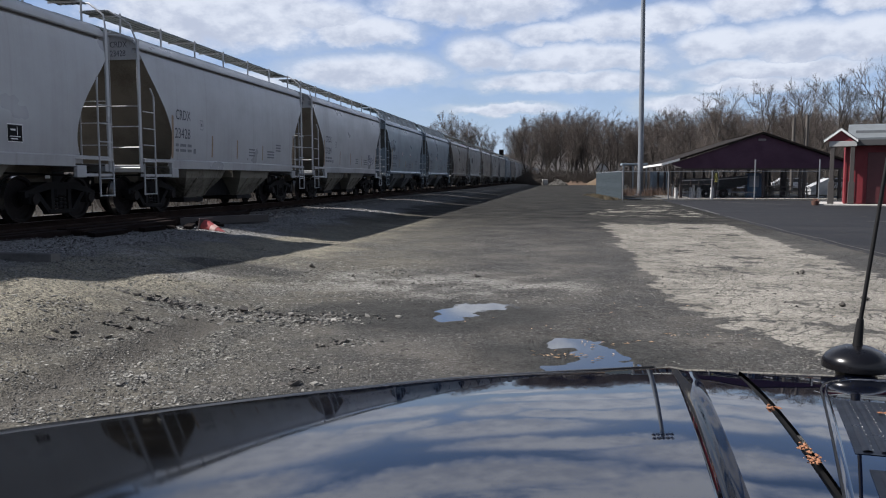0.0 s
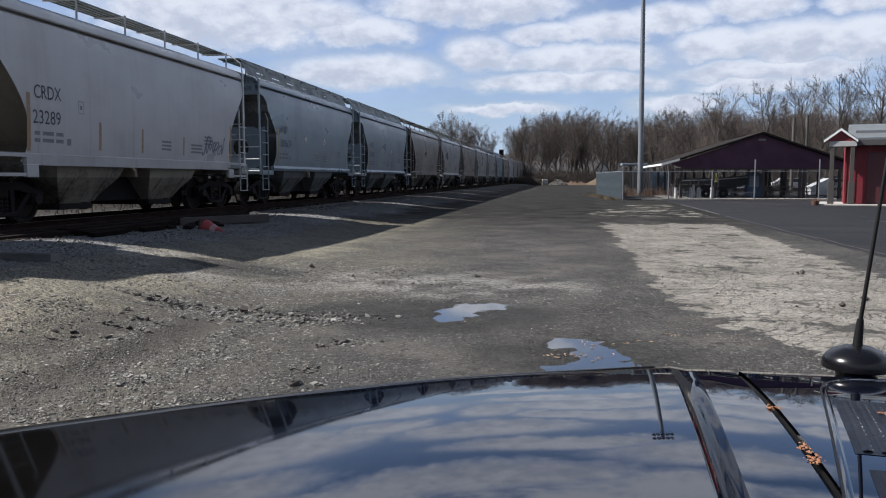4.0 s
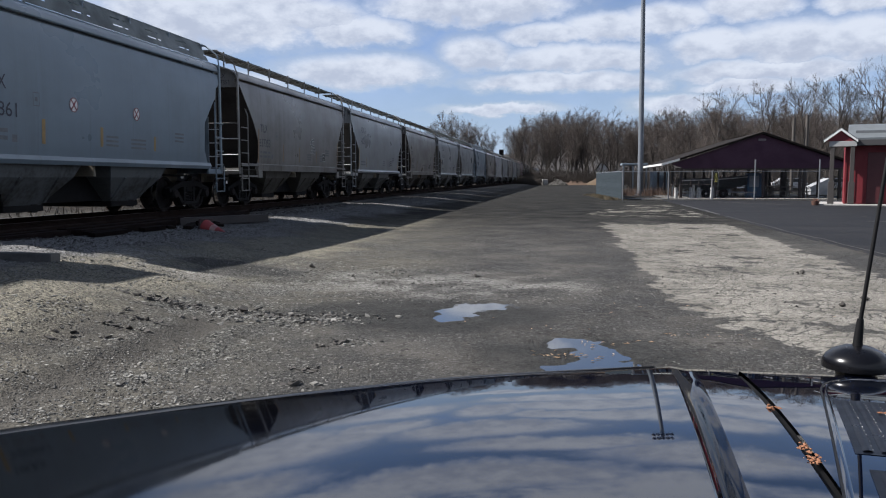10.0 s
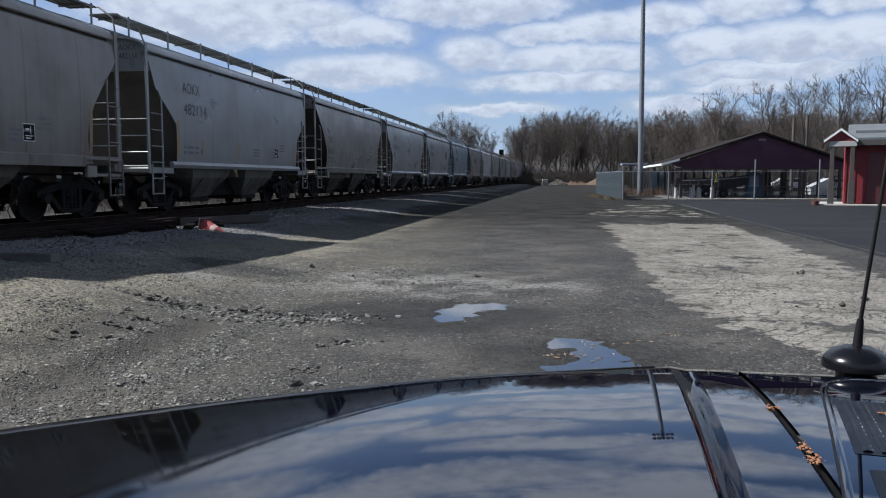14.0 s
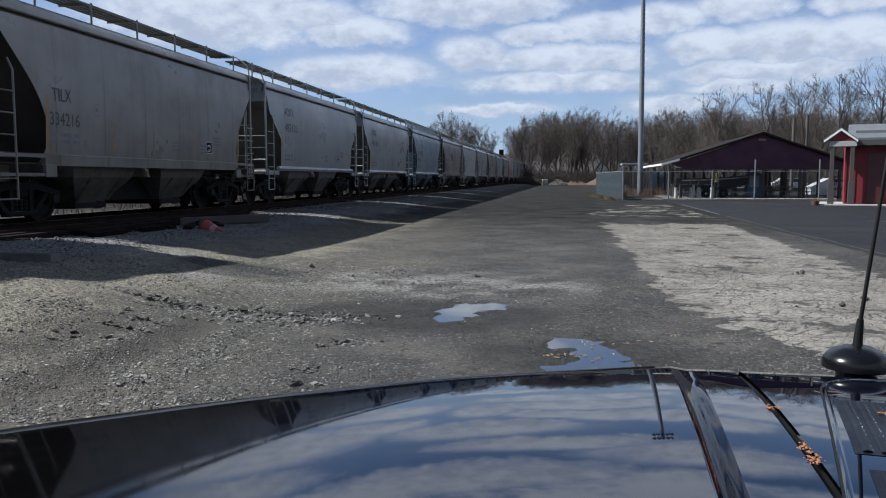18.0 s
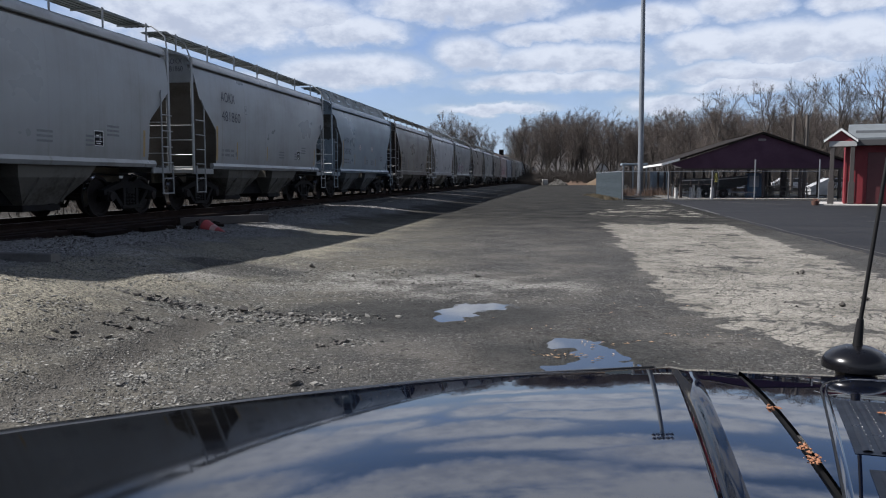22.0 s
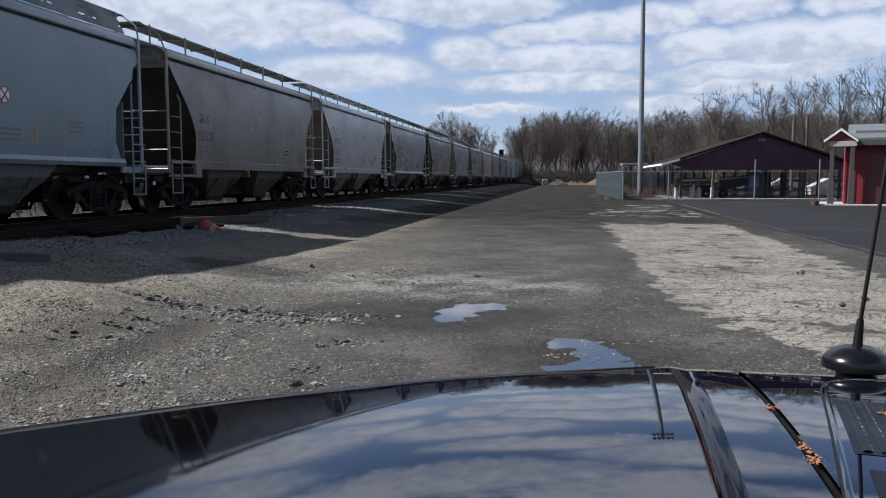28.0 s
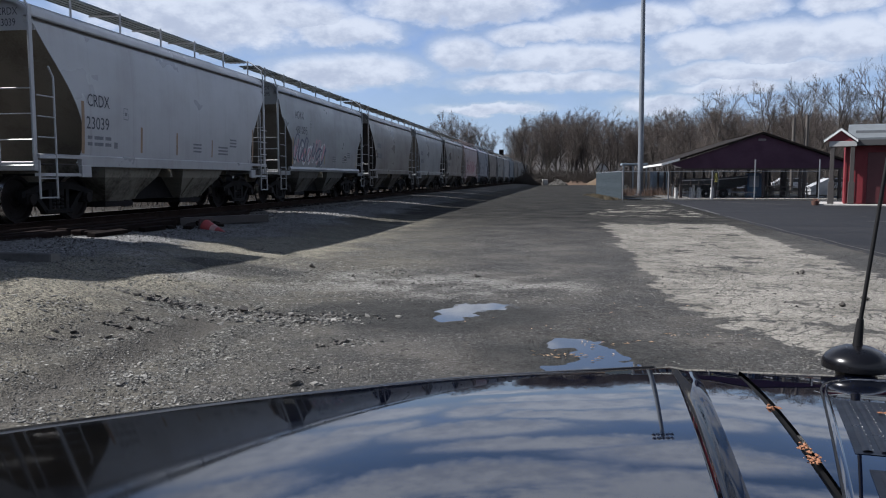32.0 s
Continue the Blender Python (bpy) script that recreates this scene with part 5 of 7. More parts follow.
def brush():
    """Tangled undergrowth and saplings at the foot of the woods: fans of thin stems."""
    rnd = random.Random(7)
    s = Shape()
    for i in range(9000):
        if i < 5200:
            x, y, h = rnd.uniform(-14, 64), 174 + 56 * rnd.random() ** 1.5, rnd.uniform(1.2, 4.6)
        elif i < 7200:
            x, y, h = rnd.uniform(9, 75), rnd.uniform(90, 120), rnd.uniform(0.8, 3.2)
        elif i < 7700:
            x, y, h = rnd.gauss(-7.6, 1.1), rnd.gauss(160, 2.5), rnd.uniform(0.8, 2.0)
        else:
            x, y, h = -26.0 - 9.0 * rnd.random() ** 2, 8 + 190 * rnd.random() ** 1.4, rnd.uniform(0.4, 2.2)
        z = ground_z(x, y)
        for j in range(7):
            a, out, tall = rnd.uniform(0, 6.28), rnd.uniform(0.1, 0.75) * h, h * rnd.uniform(0.5, 1.0)
            w = rnd.uniform(0.008, 0.026)
            dx, dy = out * math.cos(a), out * math.sin(a)
            s.add([(x - w, y, z - 0.05), (x + w, y, z - 0.05), (x + dx * 0.4 + w, y + dy * 0.4, z + tall * 0.6), (x + dx, y + dy, z + tall), (x + dx * 0.4 - w, y + dy * 0.4, z + tall * 0.6)], [(0, 1, 2, 4), (4, 2, 3)])
            for q in range(3):
                t, b = rnd.uniform(0.4, 0.9), rnd.uniform(0, 6.28)
                px, py, pz = x + dx * t * 0.8, y + dy * t * 0.8, z + tall * t
                L = h * rnd.uniform(0.12, 0.3)
                s.add([(px - w * 0.6, py, pz), (px + w * 0.6, py, pz), (px + L * math.cos(b), py + L * math.sin(b), pz + L * 0.8)], [(0, 1, 2)])
    dull = worn("dull_brown_brush", (0.038, 0.031, 0.025), (0.058, 0.048, 0.040), 0.95, 0, 4, 0.4, 0.0, 0.9)
    me = solid("undergrowth", s.v, s.f, dull)
    tagged(part("undergrowth", me, dull, None), "tangle of dry brown brush below the trees", "brush", kind="stuff")


brush()


# ---------------------------------------------------------------- far ends of the yard
def far_hill():
    m = worn("hazy_wooded_rise", (0.022, 0.019, 0.017), (0.034, 0.029, 0.026), 0.95, 0, 0.6, 0.05, 0.0, 0.9)
    rows = []
    for i in range(3):
        rows.append([(x, 300 + 60 * i, [-1.0, 14.0, 24.0][i] * (0.75 + 0.5 * noise.noise((x * 0.012, i, 2)))) for x in range(-260, 420, 10)])
    tagged(part("backdrop_woods", Shape().grid(rows), m, None), "distant brown wooded rise", "woods", kind="structure")


far_hill()


def mound(name, x, y, rx, ry, h, m, label, category, seed):
    s = Shape()
    rows = []
    for i in range(13):
        r = i / 12
        rows.append([(x + rx * r * math.cos(a), y + ry * r * math.sin(a), max(-0.1, h * (1 - r) ** 0.9 * (1 + 0.35 * noise.noise((3 * r * math.cos(a) + seed, 3 * r * math.sin(a), 1)))) - 0.05 * r) for a in [2 * math.pi * j / 28 for j in range(29)]])
    s.grid(rows)
    tagged(part(name, s, m, None, smooth=True), label, category)


SAND = worn("ochre_sand", (0.0700, 0.0470, 0.0250), (0.0500, 0.0340, 0.0180), 0.95, 0, 6, 0.5, 0.4, 0.8)
mound("sand_pile", 8.2, 172, 4.0, 4.0, 2.4, SAND, "ochre heap of sand at the yard's end", "sand pile", 2)
mound("soil_pile", 2.2, 176, 5.0, 3.5, 1.0, worn("brown_soil", (0.0900, 0.0560, 0.0350), (0.0600, 0.0400, 0.0270), 0.95, 0, 6, 0.5, 0.4, 0.8), "low heap of brown soil", "soil pile", 5)


def lump(s, c, r, rnd, m=0, flat=0.62):
    """A rough stone: six knocked-about corners turned any way."""
    t = rnd.uniform(0, 6.28)
    ca, sa, st = math.cos(t), math.sin(t), rnd.uniform(0.6, 1.0)
    v = []
    for dx, dy, dz in ((1, 0, -0.2), (0.1, 1, 0.1), (-1, 0.1, -0.2), (0, -1, 0.0), (0.15, 0.1, 1), (-0.1, 0, -1)):
        x, y = dx * r * rnd.uniform(0.7, 1.1), dy * r * st * rnd.uniform(0.7, 1.1)
        v.append((c[0] + x * ca - y * sa, c[1] + x * sa + y * ca, c[2] + dz * r * flat * rnd.uniform(0.7, 1.0)))
    s.add(v, [(0, 1, 4), (1, 2, 4), (2, 3, 4), (3, 0, 4), (1, 0, 5), (2, 1, 5), (3, 2, 5), (0, 3, 5)], m)


def slab(s, c, r, rnd):
    """A thin angular flake of stone or asphalt, lying a little tilted."""
    n = rnd.choice((4, 5, 5, 6))
    turn, wide = rnd.uniform(0, 6.28), rnd.uniform(0.45, 0.9)
    ta, tb = rnd.gauss(0, 0.22), rnd.gauss(0, 0.22)
    thick = r * rnd.uniform(0.16, 0.42)
    ring = []
    for i in range(n):
        a = 2 * math.pi * (i + rnd.uniform(-0.3, 0.3)) / n
        u, w = r * rnd.uniform(0.7, 1.15) * math.cos(a), r * wide * rnd.uniform(0.7, 1.15) * math.sin(a)
        ring.append((u * math.cos(turn) - w * math.sin(turn), u * math.sin(turn) + w * math.cos(turn)))
    v = [(c[0] + x * k, c[1] + y * k, c[2] + h + ta * x + tb * y) for h, k in ((-thick * 0.5, 1.0), (thick * 0.5, 0.92)) for x, y in ring]
    s.add(v, [tuple(range(n))[::-1], tuple(range(n, 2 * n))] + [(i, (i + 1) % n, n + (i + 1) % n, n + i) for i in range(n)])


def island_rock(name, a, b):
    k = Net(name)
    r = k.n("NewGeometry").outputs["Random Per Island"]
    f = k.noise(k.place(), 30, 3, 0.6)
    c = k.mix(r, a, b)
    return k.done(k.mix(k.math("MULTIPLY", f, 0.4), c, (0.08, 0.075, 0.07)), 0.9, 0, k.bump(f, 0.4, 0.004), 0.3)


ROCK = island_rock("mixed_grey_stones", (0.030, 0.028, 0.025), (0.27, 0.263, 0.24))
DEBRIS = island_rock("dark_broken_asphalt", (0.022, 0.020, 0.018), (0.085, 0.078, 0.07))


def rock_heap():
    rnd = random.Random(3)
    s = Shape()
    for i in range(240):
        a, r = rnd.uniform(0, 6.28), rnd.random() ** 0.6
        lump(s, (-1.4 + 2.0 * r * math.cos(a), 163 + 2.0 * r * math.sin(a), 0.1 + 1.25 * (1 - r) * rnd.random() ** 0.5), rnd.uniform(0.18, 0.42), rnd)
    tagged(part("rubble_heap", s, island_rock("dull_broken_concrete", (0.020, 0.018, 0.016), (0.13, 0.122, 0.108)), None), "heap of dull grey broken concrete rubble", "rubble", kind="stuff")
    b = Shape().box(-0.55, 0.55, -0.5, 0.5, 0, 1.25, 0, 0.05)
    tagged(part("concrete_block", b, worn("pale_concrete", (0.26, 0.25, 0.235), (0.18, 0.17, 0.155), 0.9, 0, 8, 1, 0.3, 0.7), None, at=pose(-4.1, 163, -0.02, 0, 0, 12)), "pale concrete block beside the rubble", "block")


rock_heap()


# ---------------------------------------------------------------- flood-light pole
POLE = worn("weathered_pole_steel", (0.15, 0.165, 0.185), (0.10, 0.11, 0.125), 0.5, 0.3, 60, 2, 0.1, 0.6)


def light_pole():
    x, y = 6.09, 66.0
    pole = thing("light_pole", pose(x, y, 0), "tall grey steel floodlight pole with a rack of lamps", "light pole")
    part("shaft", Shape().tube([(0, 0, -0.1), (-0.05, 0, 9.0), (-0.10, 0, 18.0)], 0.235, 16, 0, 0.16), POLE, pole, smooth=40)
    part("base_plate", Shape().box(-0.4, 0.4, -0.4, 0.4, 0.0, 0.08, 0, 0.02).tube([(0, 0, 0), (0, 0, 0.5)], 0.28, 12), GALV, pole)
    for z in (17.1, 17.8):
        part("crossarm", Shape().box(-1.0, 0.8, -0.06, 0.06, z - 0.06, z + 0.06, 0, 0.01), GALV, pole)
        for i in range(5):
            xx = -0.9 + 0.4 * i
            lamp = Shape().lathe([(0.03, -0.2), (0.10, -0.18), (0.19, 0.05), (0.2, 0.1), (0, 0.1)], (xx, -0.2, z + 0.22), "y", 12)
            part("floodlight", lamp, worn("lamp_housing", (0.1, 0.1, 0.11), (0.2, 0.2, 0.2), 0.5), pole, smooth=40)


light_pole()


# ---------------------------------------------------------------- fences
def mesh_material():
    k = Net("chain_link_wire")
    x, y, z = k.sep(k.place())
    u = k.math("ADD", x, y)
    a = k.math("ABSOLUTE", k.math("SUBTRACT", k.math("FRACT", k.math("MULTIPLY", k.math("ADD", u, z), 14.0)), 0.5))
    b = k.math("ABSOLUTE", k.math("SUBTRACT", k.math("FRACT", k.math("MULTIPLY", k.math("SUBTRACT", u, z), 14.0)), 0.5))
    wire = k.ramp(k.math("MINIMUM", a, b), 0.02, 0.07, 1.0, 0.0)
    k.done(k.mix(k.noise(k.place(), 20), (0.075, 0.080, 0.083), (0.045, 0.045, 0.045)), 0.6, 0.0)
    k.put(k.bsdf.inputs["Alpha"], wire)
    return k.mat


WIRE = mesh_material()


def chain_fence():
    y = 52.3
    f = thing("chain_link_fence", pose(0, y, 0), "grey chain-link fence round the picnic area", "fence")
    for x, h in ((3.72, 1.95), (6.6, 1.9), (9.3, 1.9), (11.9, 2.6), (15.75, 2.6)):
        part("post", Shape().tube([(x, 0, -0.1), (x, 0, h)], 0.045, 8), GALV, f)
    for x0, x1 in ((3.72, 11.9), (11.9, 15.75)):
        part("top_rail", Shape().tube([(x0, 0, 1.86), (x1, 0, 1.86)], 0.024, 6), GALV, f)
        part("bottom_rail", Shape().tube([(x0, 0, 0.12), (x1, 0, 0.12)], 0.018, 6), GALV, f)
        part("wire_mesh", Shape().grid([[(x0, 0.03, 0.06), (x1, 0.03, 0.06)], [(x0, 0.03, 1.86), (x1, 0.03, 1.86)]]), WIRE, f)
    kerb = Shape().box(5.0, 17, 0.5, 0.75, -0.05, 0.14, 0, 0.02)
    tagged(part("kerb", kerb, worn("pale_kerb", (0.40, 0.37, 0.31), (0.25, 0.22, 0.18), 0.9), None, at=pose(0, y, 0)), "pale weathered edging below the fence", "kerb", kind="structure")


chain_fence()


def slat_fence():
    """Fence with upright privacy slats, running away from the lot's corner."""
    m = worn("blue_grey_privacy_slat", (0.030, 0.039, 0.046), (0.020, 0.026, 0.031), 0.75, 0, 30, 1.5, 0.1, 0.8, 0.1)
    f = thing("slat_fence", pose(3.66, 52.3, 0), "blue-grey fence of upright privacy slats", "fence")
    x1, y1 = -0.98, 17.0
    slat = Shape().box(-0.012, 0.012, -0.062, 0.062, 0.08, 1.86, 0, 0.004).mesh("slat", m)
    n = 118
    turn = -math.degrees(math.atan2(x1, y1))
    for i in range(n):
        t = (i + 0.5) / n
        part("slat", slat, m, f, at=pose(x1 * t, y1 * t, 0, 0, 0, turn))
    for i in range(7):
        t = i / 6
        part("post", Shape().tube([(0, 0, -0.1), (0, 0, 1.96)], 0.04, 8), GALV, f, at=pose(x1 * t + 0.06, y1 * t, 0))
    part("top_rail", Shape().tube([(0.06, 0, 1.88), (x1 + 0.06, y1, 1.88)], 0.024, 6), GALV, f)
    rnd = random.Random(8)
    g = Shape()
    for i in range(900):
        t, off = rnd.random(), rnd.gauss(-0.35, 0.35)
        x, y, h = 3.66 + x1 * t + off, 52.2 + y1 * t, rnd.uniform(0.05, 0.2)
        a = rnd.uniform(0, 6.28)
        g.add([(x - 0.03 * math.cos(a), y - 0.03 * math.sin(a), 0), (x + 0.03 * math.cos(a), y + 0.03 * math.sin(a), 0), (x + rnd.uniform(-0.1, 0.1), y, h)], [(0, 1, 2)])
    dry = worn("dry_straw_grass", (0.11, 0.088, 0.052), (0.065, 0.053, 0.034), 0.95)
    tagged(part("dry_grass", solid("dry_grass", g.v, g.f, dry), dry, None), "dry straw-coloured grass along the fence", "grass", kind="stuff")


slat_fence()


# ---------------------------------------------------------------- picnic pavilion
PLUM = worn("dark_maroon_siding", (0.040, 0.0090, 0.030), (0.027, 0.0068, 0.021), 0.65, 0, 25, 1.0, 0.15, 0.7)
SHINGLE = worn("dark_brown_shingles", (0.014, 0.012, 0.011), (0.026, 0.022, 0.020), 0.95, 0, 20, 1.2, 0.4, 0.8, 0.08)
POSTDARK = worn("dark_stained_post", (0.0298, 0.0213, 0.0187), (0.0510, 0.0399, 0.0340), 0.8, 0, 20, 2, 0.3, 0.7)
WHITETRIM = worn("white_trim", (0.6630, 0.6630, 0.6460), (0.5100, 0.5100, 0.4845), 0.5, 0, 30, 2, 0.05, 0.5)


def pavilion():
    x0, x1, xm = 6.75, 19.4, 13.34
    y0, y1 = 57.0, 71.0
    ze, zr = 2.32, 4.46
    p = thing("pavilion", pose(0, 0, 0), "open picnic pavilion with a dark maroon gable and brown roof", "pavilion")
    roof = Shape()
    for xe in (x0, x1):
        roof.add([(xe, y0 - 0.35, ze), (xm, y0 - 0.35, zr), (xm, y1, zr), (xe, y1, ze), (xe, y0 - 0.35, ze + 0.14), (xm, y0 - 0.35, zr + 0.14), (xm, y1, zr + 0.14), (xe, y1, ze + 0.14)], [(0, 1, 2, 3), (4, 7, 6, 5), (0, 4, 5, 1), (2, 6, 7, 3), (0, 3, 7, 4), (1, 5, 6, 2)])
    part("roof", roof, SHINGLE, p)
    gable = Shape().prism([(x0 + 1.4, 2.12), (x1 - 0.9, 2.12), (x1 - 0.35, 2.42), (xm, zr - 0.02), (x0 + 0.55, 2.42)], "y", y0 - 0.05, y0 + 0.08)
    for i in range(9):
        z = 2.2 + 0.24 * i
        half = (zr - 0.1 - z) / (zr - ze)
        gable.box(xm - (xm - x0) * half * 0.93, xm + (x1 - xm) * half * 0.93, y0 - 0.066, y0 - 0.05, z, z + 0.03)
    part("gable", gable, PLUM, p, "maroon lap siding")
    part("gable_vent", Shape().box(xm - 0.25, xm + 0.25, y0 - 0.10, y0 - 0.05, 3.98, 4.14, 0, 0.02), worn("grey_vent", (0.1600, 0.1360, 0.1440), (0.0960, 0.0800, 0.0800), 0.6), p)
    beam = Shape().box(x0 + 0.9, x1 - 0.5, y0 - 0.03, y0 + 0.18, 2.02, 2.14)
    part("beam", beam, POSTDARK, p)
    for yy in (y0 + 0.1, y0 + 4.7, y0 + 9.3, y1 - 0.2):
        for xx in (x0 + 1.3, xm - 3.0, xm + 0.2, xm + 2.6, x1 - 3.2, x1 - 0.9):
            part("post", Shape().box(xx - 0.09, xx + 0.09, yy - 0.09, yy + 0.09, 0, 2.06, 0, 0.01), POSTDARK, p)
    part("slab", Shape().box(x0 + 0.4, x1, y0 - 0.3, y1, -0.08, 0.05), worn("pavilion_slab", (0.1040, 0.1000, 0.0920), (0.0680, 0.0640, 0.0600), 0.9), p)
    part("gutter", Shape().box(x0 - 0.12, x0 + 0.02, y0 - 0.35, y1, ze, ze + 0.13).prism([(x0 - 0.12, ze - 0.02), (x0 + 1.1, ze + 0.34), (x0 + 1.1, ze + 0.48), (x0 - 0.12, ze + 0.14)], "y", y0 - 0.42, y0 - 0.36), WHITETRIM, p, "white gutter and rake end")
    bench = Shape().box(0, 1.9, -0.35, 0.35, 0.72, 0.77, 0, 0.01).box(0, 1.9, -0.75, -0.5, 0.42, 0.46).box(0, 1.9, 0.5, 0.75, 0.42, 0.46)
    for xx in (0.3, 1.5):
        bench.prism([(-0.62, 0), (-0.52, 0), (-0.18, 0.72), (-0.28, 0.72)], "x", xx, xx + 0.08).prism([(0.62, 0), (0.52, 0), (0.18, 0.72), (0.28, 0.72)], "x", xx, xx + 0.08).box(xx, xx + 0.08, -0.7, 0.7, 0.36, 0.43)
    me = bench.mesh("picnic_table", worn("weathered_table_wood", (0.2240, 0.2000, 0.1680), (0.1200, 0.1040, 0.0880), 0.85))
    for xx, yy, r in ((15.6, 60, 0), (14.9, 63, 4), (16.0, 66, -6), (12.2, 62, 0), (12.0, 66, 3)):
        tagged(part("picnic_table", me, None, None, at=pose(xx, yy, 0.05, 0, 0, r)), "weathered wooden picnic table under the pavilion", "table", "picnic tables")


pavilion()


RUBBER_DARK = worn("dark_window_glass", (0.03, 0.035, 0.045), (0.05, 0.055, 0.06), 0.15)


def pavilion_clutter():
    blue = worn("blue_plastic", (0.0450, 0.1050, 0.1950), (0.0300, 0.0600, 0.1050), 0.5)
    tarp = worn("dark_tarpaulin", (0.0225, 0.0263, 0.0300), (0.0450, 0.0488, 0.0525), 0.6)
    hull = Shape()
    rows = []
    for i in range(13):
        t = i / 12
        w = 0.85 * math.sin(math.pi * min(1, 0.12 + t * 0.95)) ** 0.5
        rows.append([(-2.4 + 4.8 * t, -w * math.cos(a), 1.35 - 0.95 * math.sin(a) * (0.7 + 0.3 * math.sin(math.pi * t)) + 0.25 * t * t) for a in [math.pi * j / 10 for j in range(11)]])
    hull.grid(rows)
    hull.grid([[r[0] for r in rows], [r[-1] for r in rows]])
    boat = thing("covered_boat", pose(10.6, 59.4, 0.05), "dark covered boat on a trailer under the pavilion", "boat")
    part("hull", hull, tarp, boat, smooth=True)
    part("trim_line", Shape().tube([(r[0][0], r[0][1] - 0.01, r[0][2] - 0.12) for r in rows], 0.035, 6), WHITETRIM, boat)
    for xx in (-0.6, 0.6):
        part("trailer_wheel", Shape().lathe([(0.1, -0.1), (0.3, -0.1), (0.33, 0), (0.3, 0.1), (0.1, 0.1)], (xx, -0.9, 0.3), "y", 16), STEEL_DARK, boat)
    part("trailer_frame", Shape().box(-2.5, 2.9, -0.75, -0.65, 0.32, 0.42).box(-2.5, 2.9, 0.65, 0.75, 0.32, 0.42).box(-2.5, -2.4, -0.7, 0.7, 0.32, 0.42).box(-1.0, -0.8, -0.6, 0.6, 0.4, 0.6).box(1.0, 1.2, -0.6, 0.6, 0.4, 0.62), GALV, boat)
    cab = thing("blue_cabinet", pose(13.5, 59.8, 0.05), "blue plastic vending cabinet under the pavilion", "cabinet")
    part("body", Shape().box(-0.5, 0.5, -0.4, 0.4, 0, 1.75, 0, 0.04), blue, cab)
    part("front_panel", Shape().box(-0.36, 0.30, -0.412, -0.40, 0.75, 1.55), worn("pale_panel", (0.2625, 0.3150, 0.3750), (0.1875, 0.2250, 0.2700), 0.4), cab)
    cover = worn("white_cloth_wrap", (0.3750, 0.3750, 0.3675), (0.2475, 0.2475, 0.2400), 0.7)
    for x, y in ((7.55, 55.9), (8.55, 56.0), (9.1, 56.1), (9.95, 56.0)):
        r = thing("wrapped_post", pose(x, y, 0), "post with a white wrap round its lower part", "post", "wrapped posts")
        part("wrap", Shape().tube([(0, 0, 0.0), (0.02, 0, 0.4), (0, 0, 0.80)], 0.13, 10, 0, 0.10), cover, r, smooth=40)
        part("stake", Shape().box(-0.05, 0.05, -0.05, 0.05, 0, 1.3), POSTDARK, r)
    part_t = thing("side_table", pose(8.0, 55.8, 0), "plain grey folding table", "table")
    part("top", Shape().box(-0.75, 0.75, -0.3, 0.3, 0.98, 1.02, 0, 0.01), POSTDARK, part_t)
    for xx in (-0.68, 0.68):
        for yy in (-0.25, 0.25):
            part("leg", Shape().tube([(xx, yy, 0), (xx, yy, 0.99)], 0.02, 6), GALV, part_t)
    t2 = copy_thing(part_t, pose(9.5, 56.4, 0))
    yel = worn("yellow_vest_cloth", (0.1650, 0.1500, 0.0225), (0.0975, 0.0900, 0.0225), 0.7)
    fl = thing("yellow_pennant", pose(10.35, 56.7, 0), "yellow cloth pennant tied to a post", "flag")
    part("cloth", Shape().grid([[(-0.12 + 0.06 * j + 0.03 * math.sin(i), 0.03 * math.sin(2.0 * j + i), 1.15 + 0.08 * i) for j in range(5)] for i in range(9)]), yel, fl)
    part("pole", Shape().tube([(0.13, 0, 0), (0.13, 0, 1.9)], 0.02, 6), GALV, fl)
    # utility poles behind the roof
    for x, y, h, r in ((21.55, 80, 7.2, 0.13), (22.75, 80, 7.45, 0.15)):
        u = thing("utility_pole", pose(x, y, 0), "weathered wooden utility pole", "pole", "utility poles")
        part("shaft", Shape().tube([(0, 0, -0.1), (0.05, 0, h)], r + 0.04, 10, 0, r), worn("grey_pole_wood", (0.070, 0.062, 0.055), (0.042, 0.037, 0.032), 0.9), u, smooth=40)
    # pale parked vehicles far behind
    for x, y, c in ((19.0, 92, (0.4500, 0.4500, 0.4650)), (25.5, 95, (0.4650, 0.4725, 0.4875)), (30.5, 96, (0.3750, 0.3900, 0.4125))):
        car = thing("parked_car", pose(x, y, 0), "pale parked car far behind the fence", "car", "parked cars")
        part("body", Shape().prism([(-2.2, 0.35), (2.2, 0.35), (2.25, 0.75), (1.5, 0.95), (0.8, 1.45), (-1.0, 1.48), (-1.7, 1.0), (-2.2, 0.9)], "y", -0.85, 0.85), worn("pale_car_paint", c, (c[0] * 0.8, c[1] * 0.8, c[2] * 0.8), 0.3), car)
        part("window", Shape().prism([(-1.45, 1.0), (1.3, 1.0), (0.72, 1.38), (-0.95, 1.40)], "y", -0.86, 0.86), worn("dark_glass", (0.0225, 0.0263, 0.0300), (0.0375, 0.0375, 0.0450), 0.1), car)
        for xx in (-1.35, 1.4):
            for yy in (-0.8, 0.8):
                part("wheel", Shape().lathe([(0, -0.1), (0.3, -0.1), (0.33, 0), (0.3, 0.1), (0, 0.1)], (xx, yy, 0.33), "y", 16), STEEL_DARK, car)
    shed = thing("flat_roofed_shed", pose(7.15, 75, 0), "grey-blue flat-roofed shelter behind the fence", "shed")
    sm = worn("grey_blue_shed_wall", (0.1650, 0.2025, 0.2325), (0.1125, 0.1350, 0.1575), 0.7)
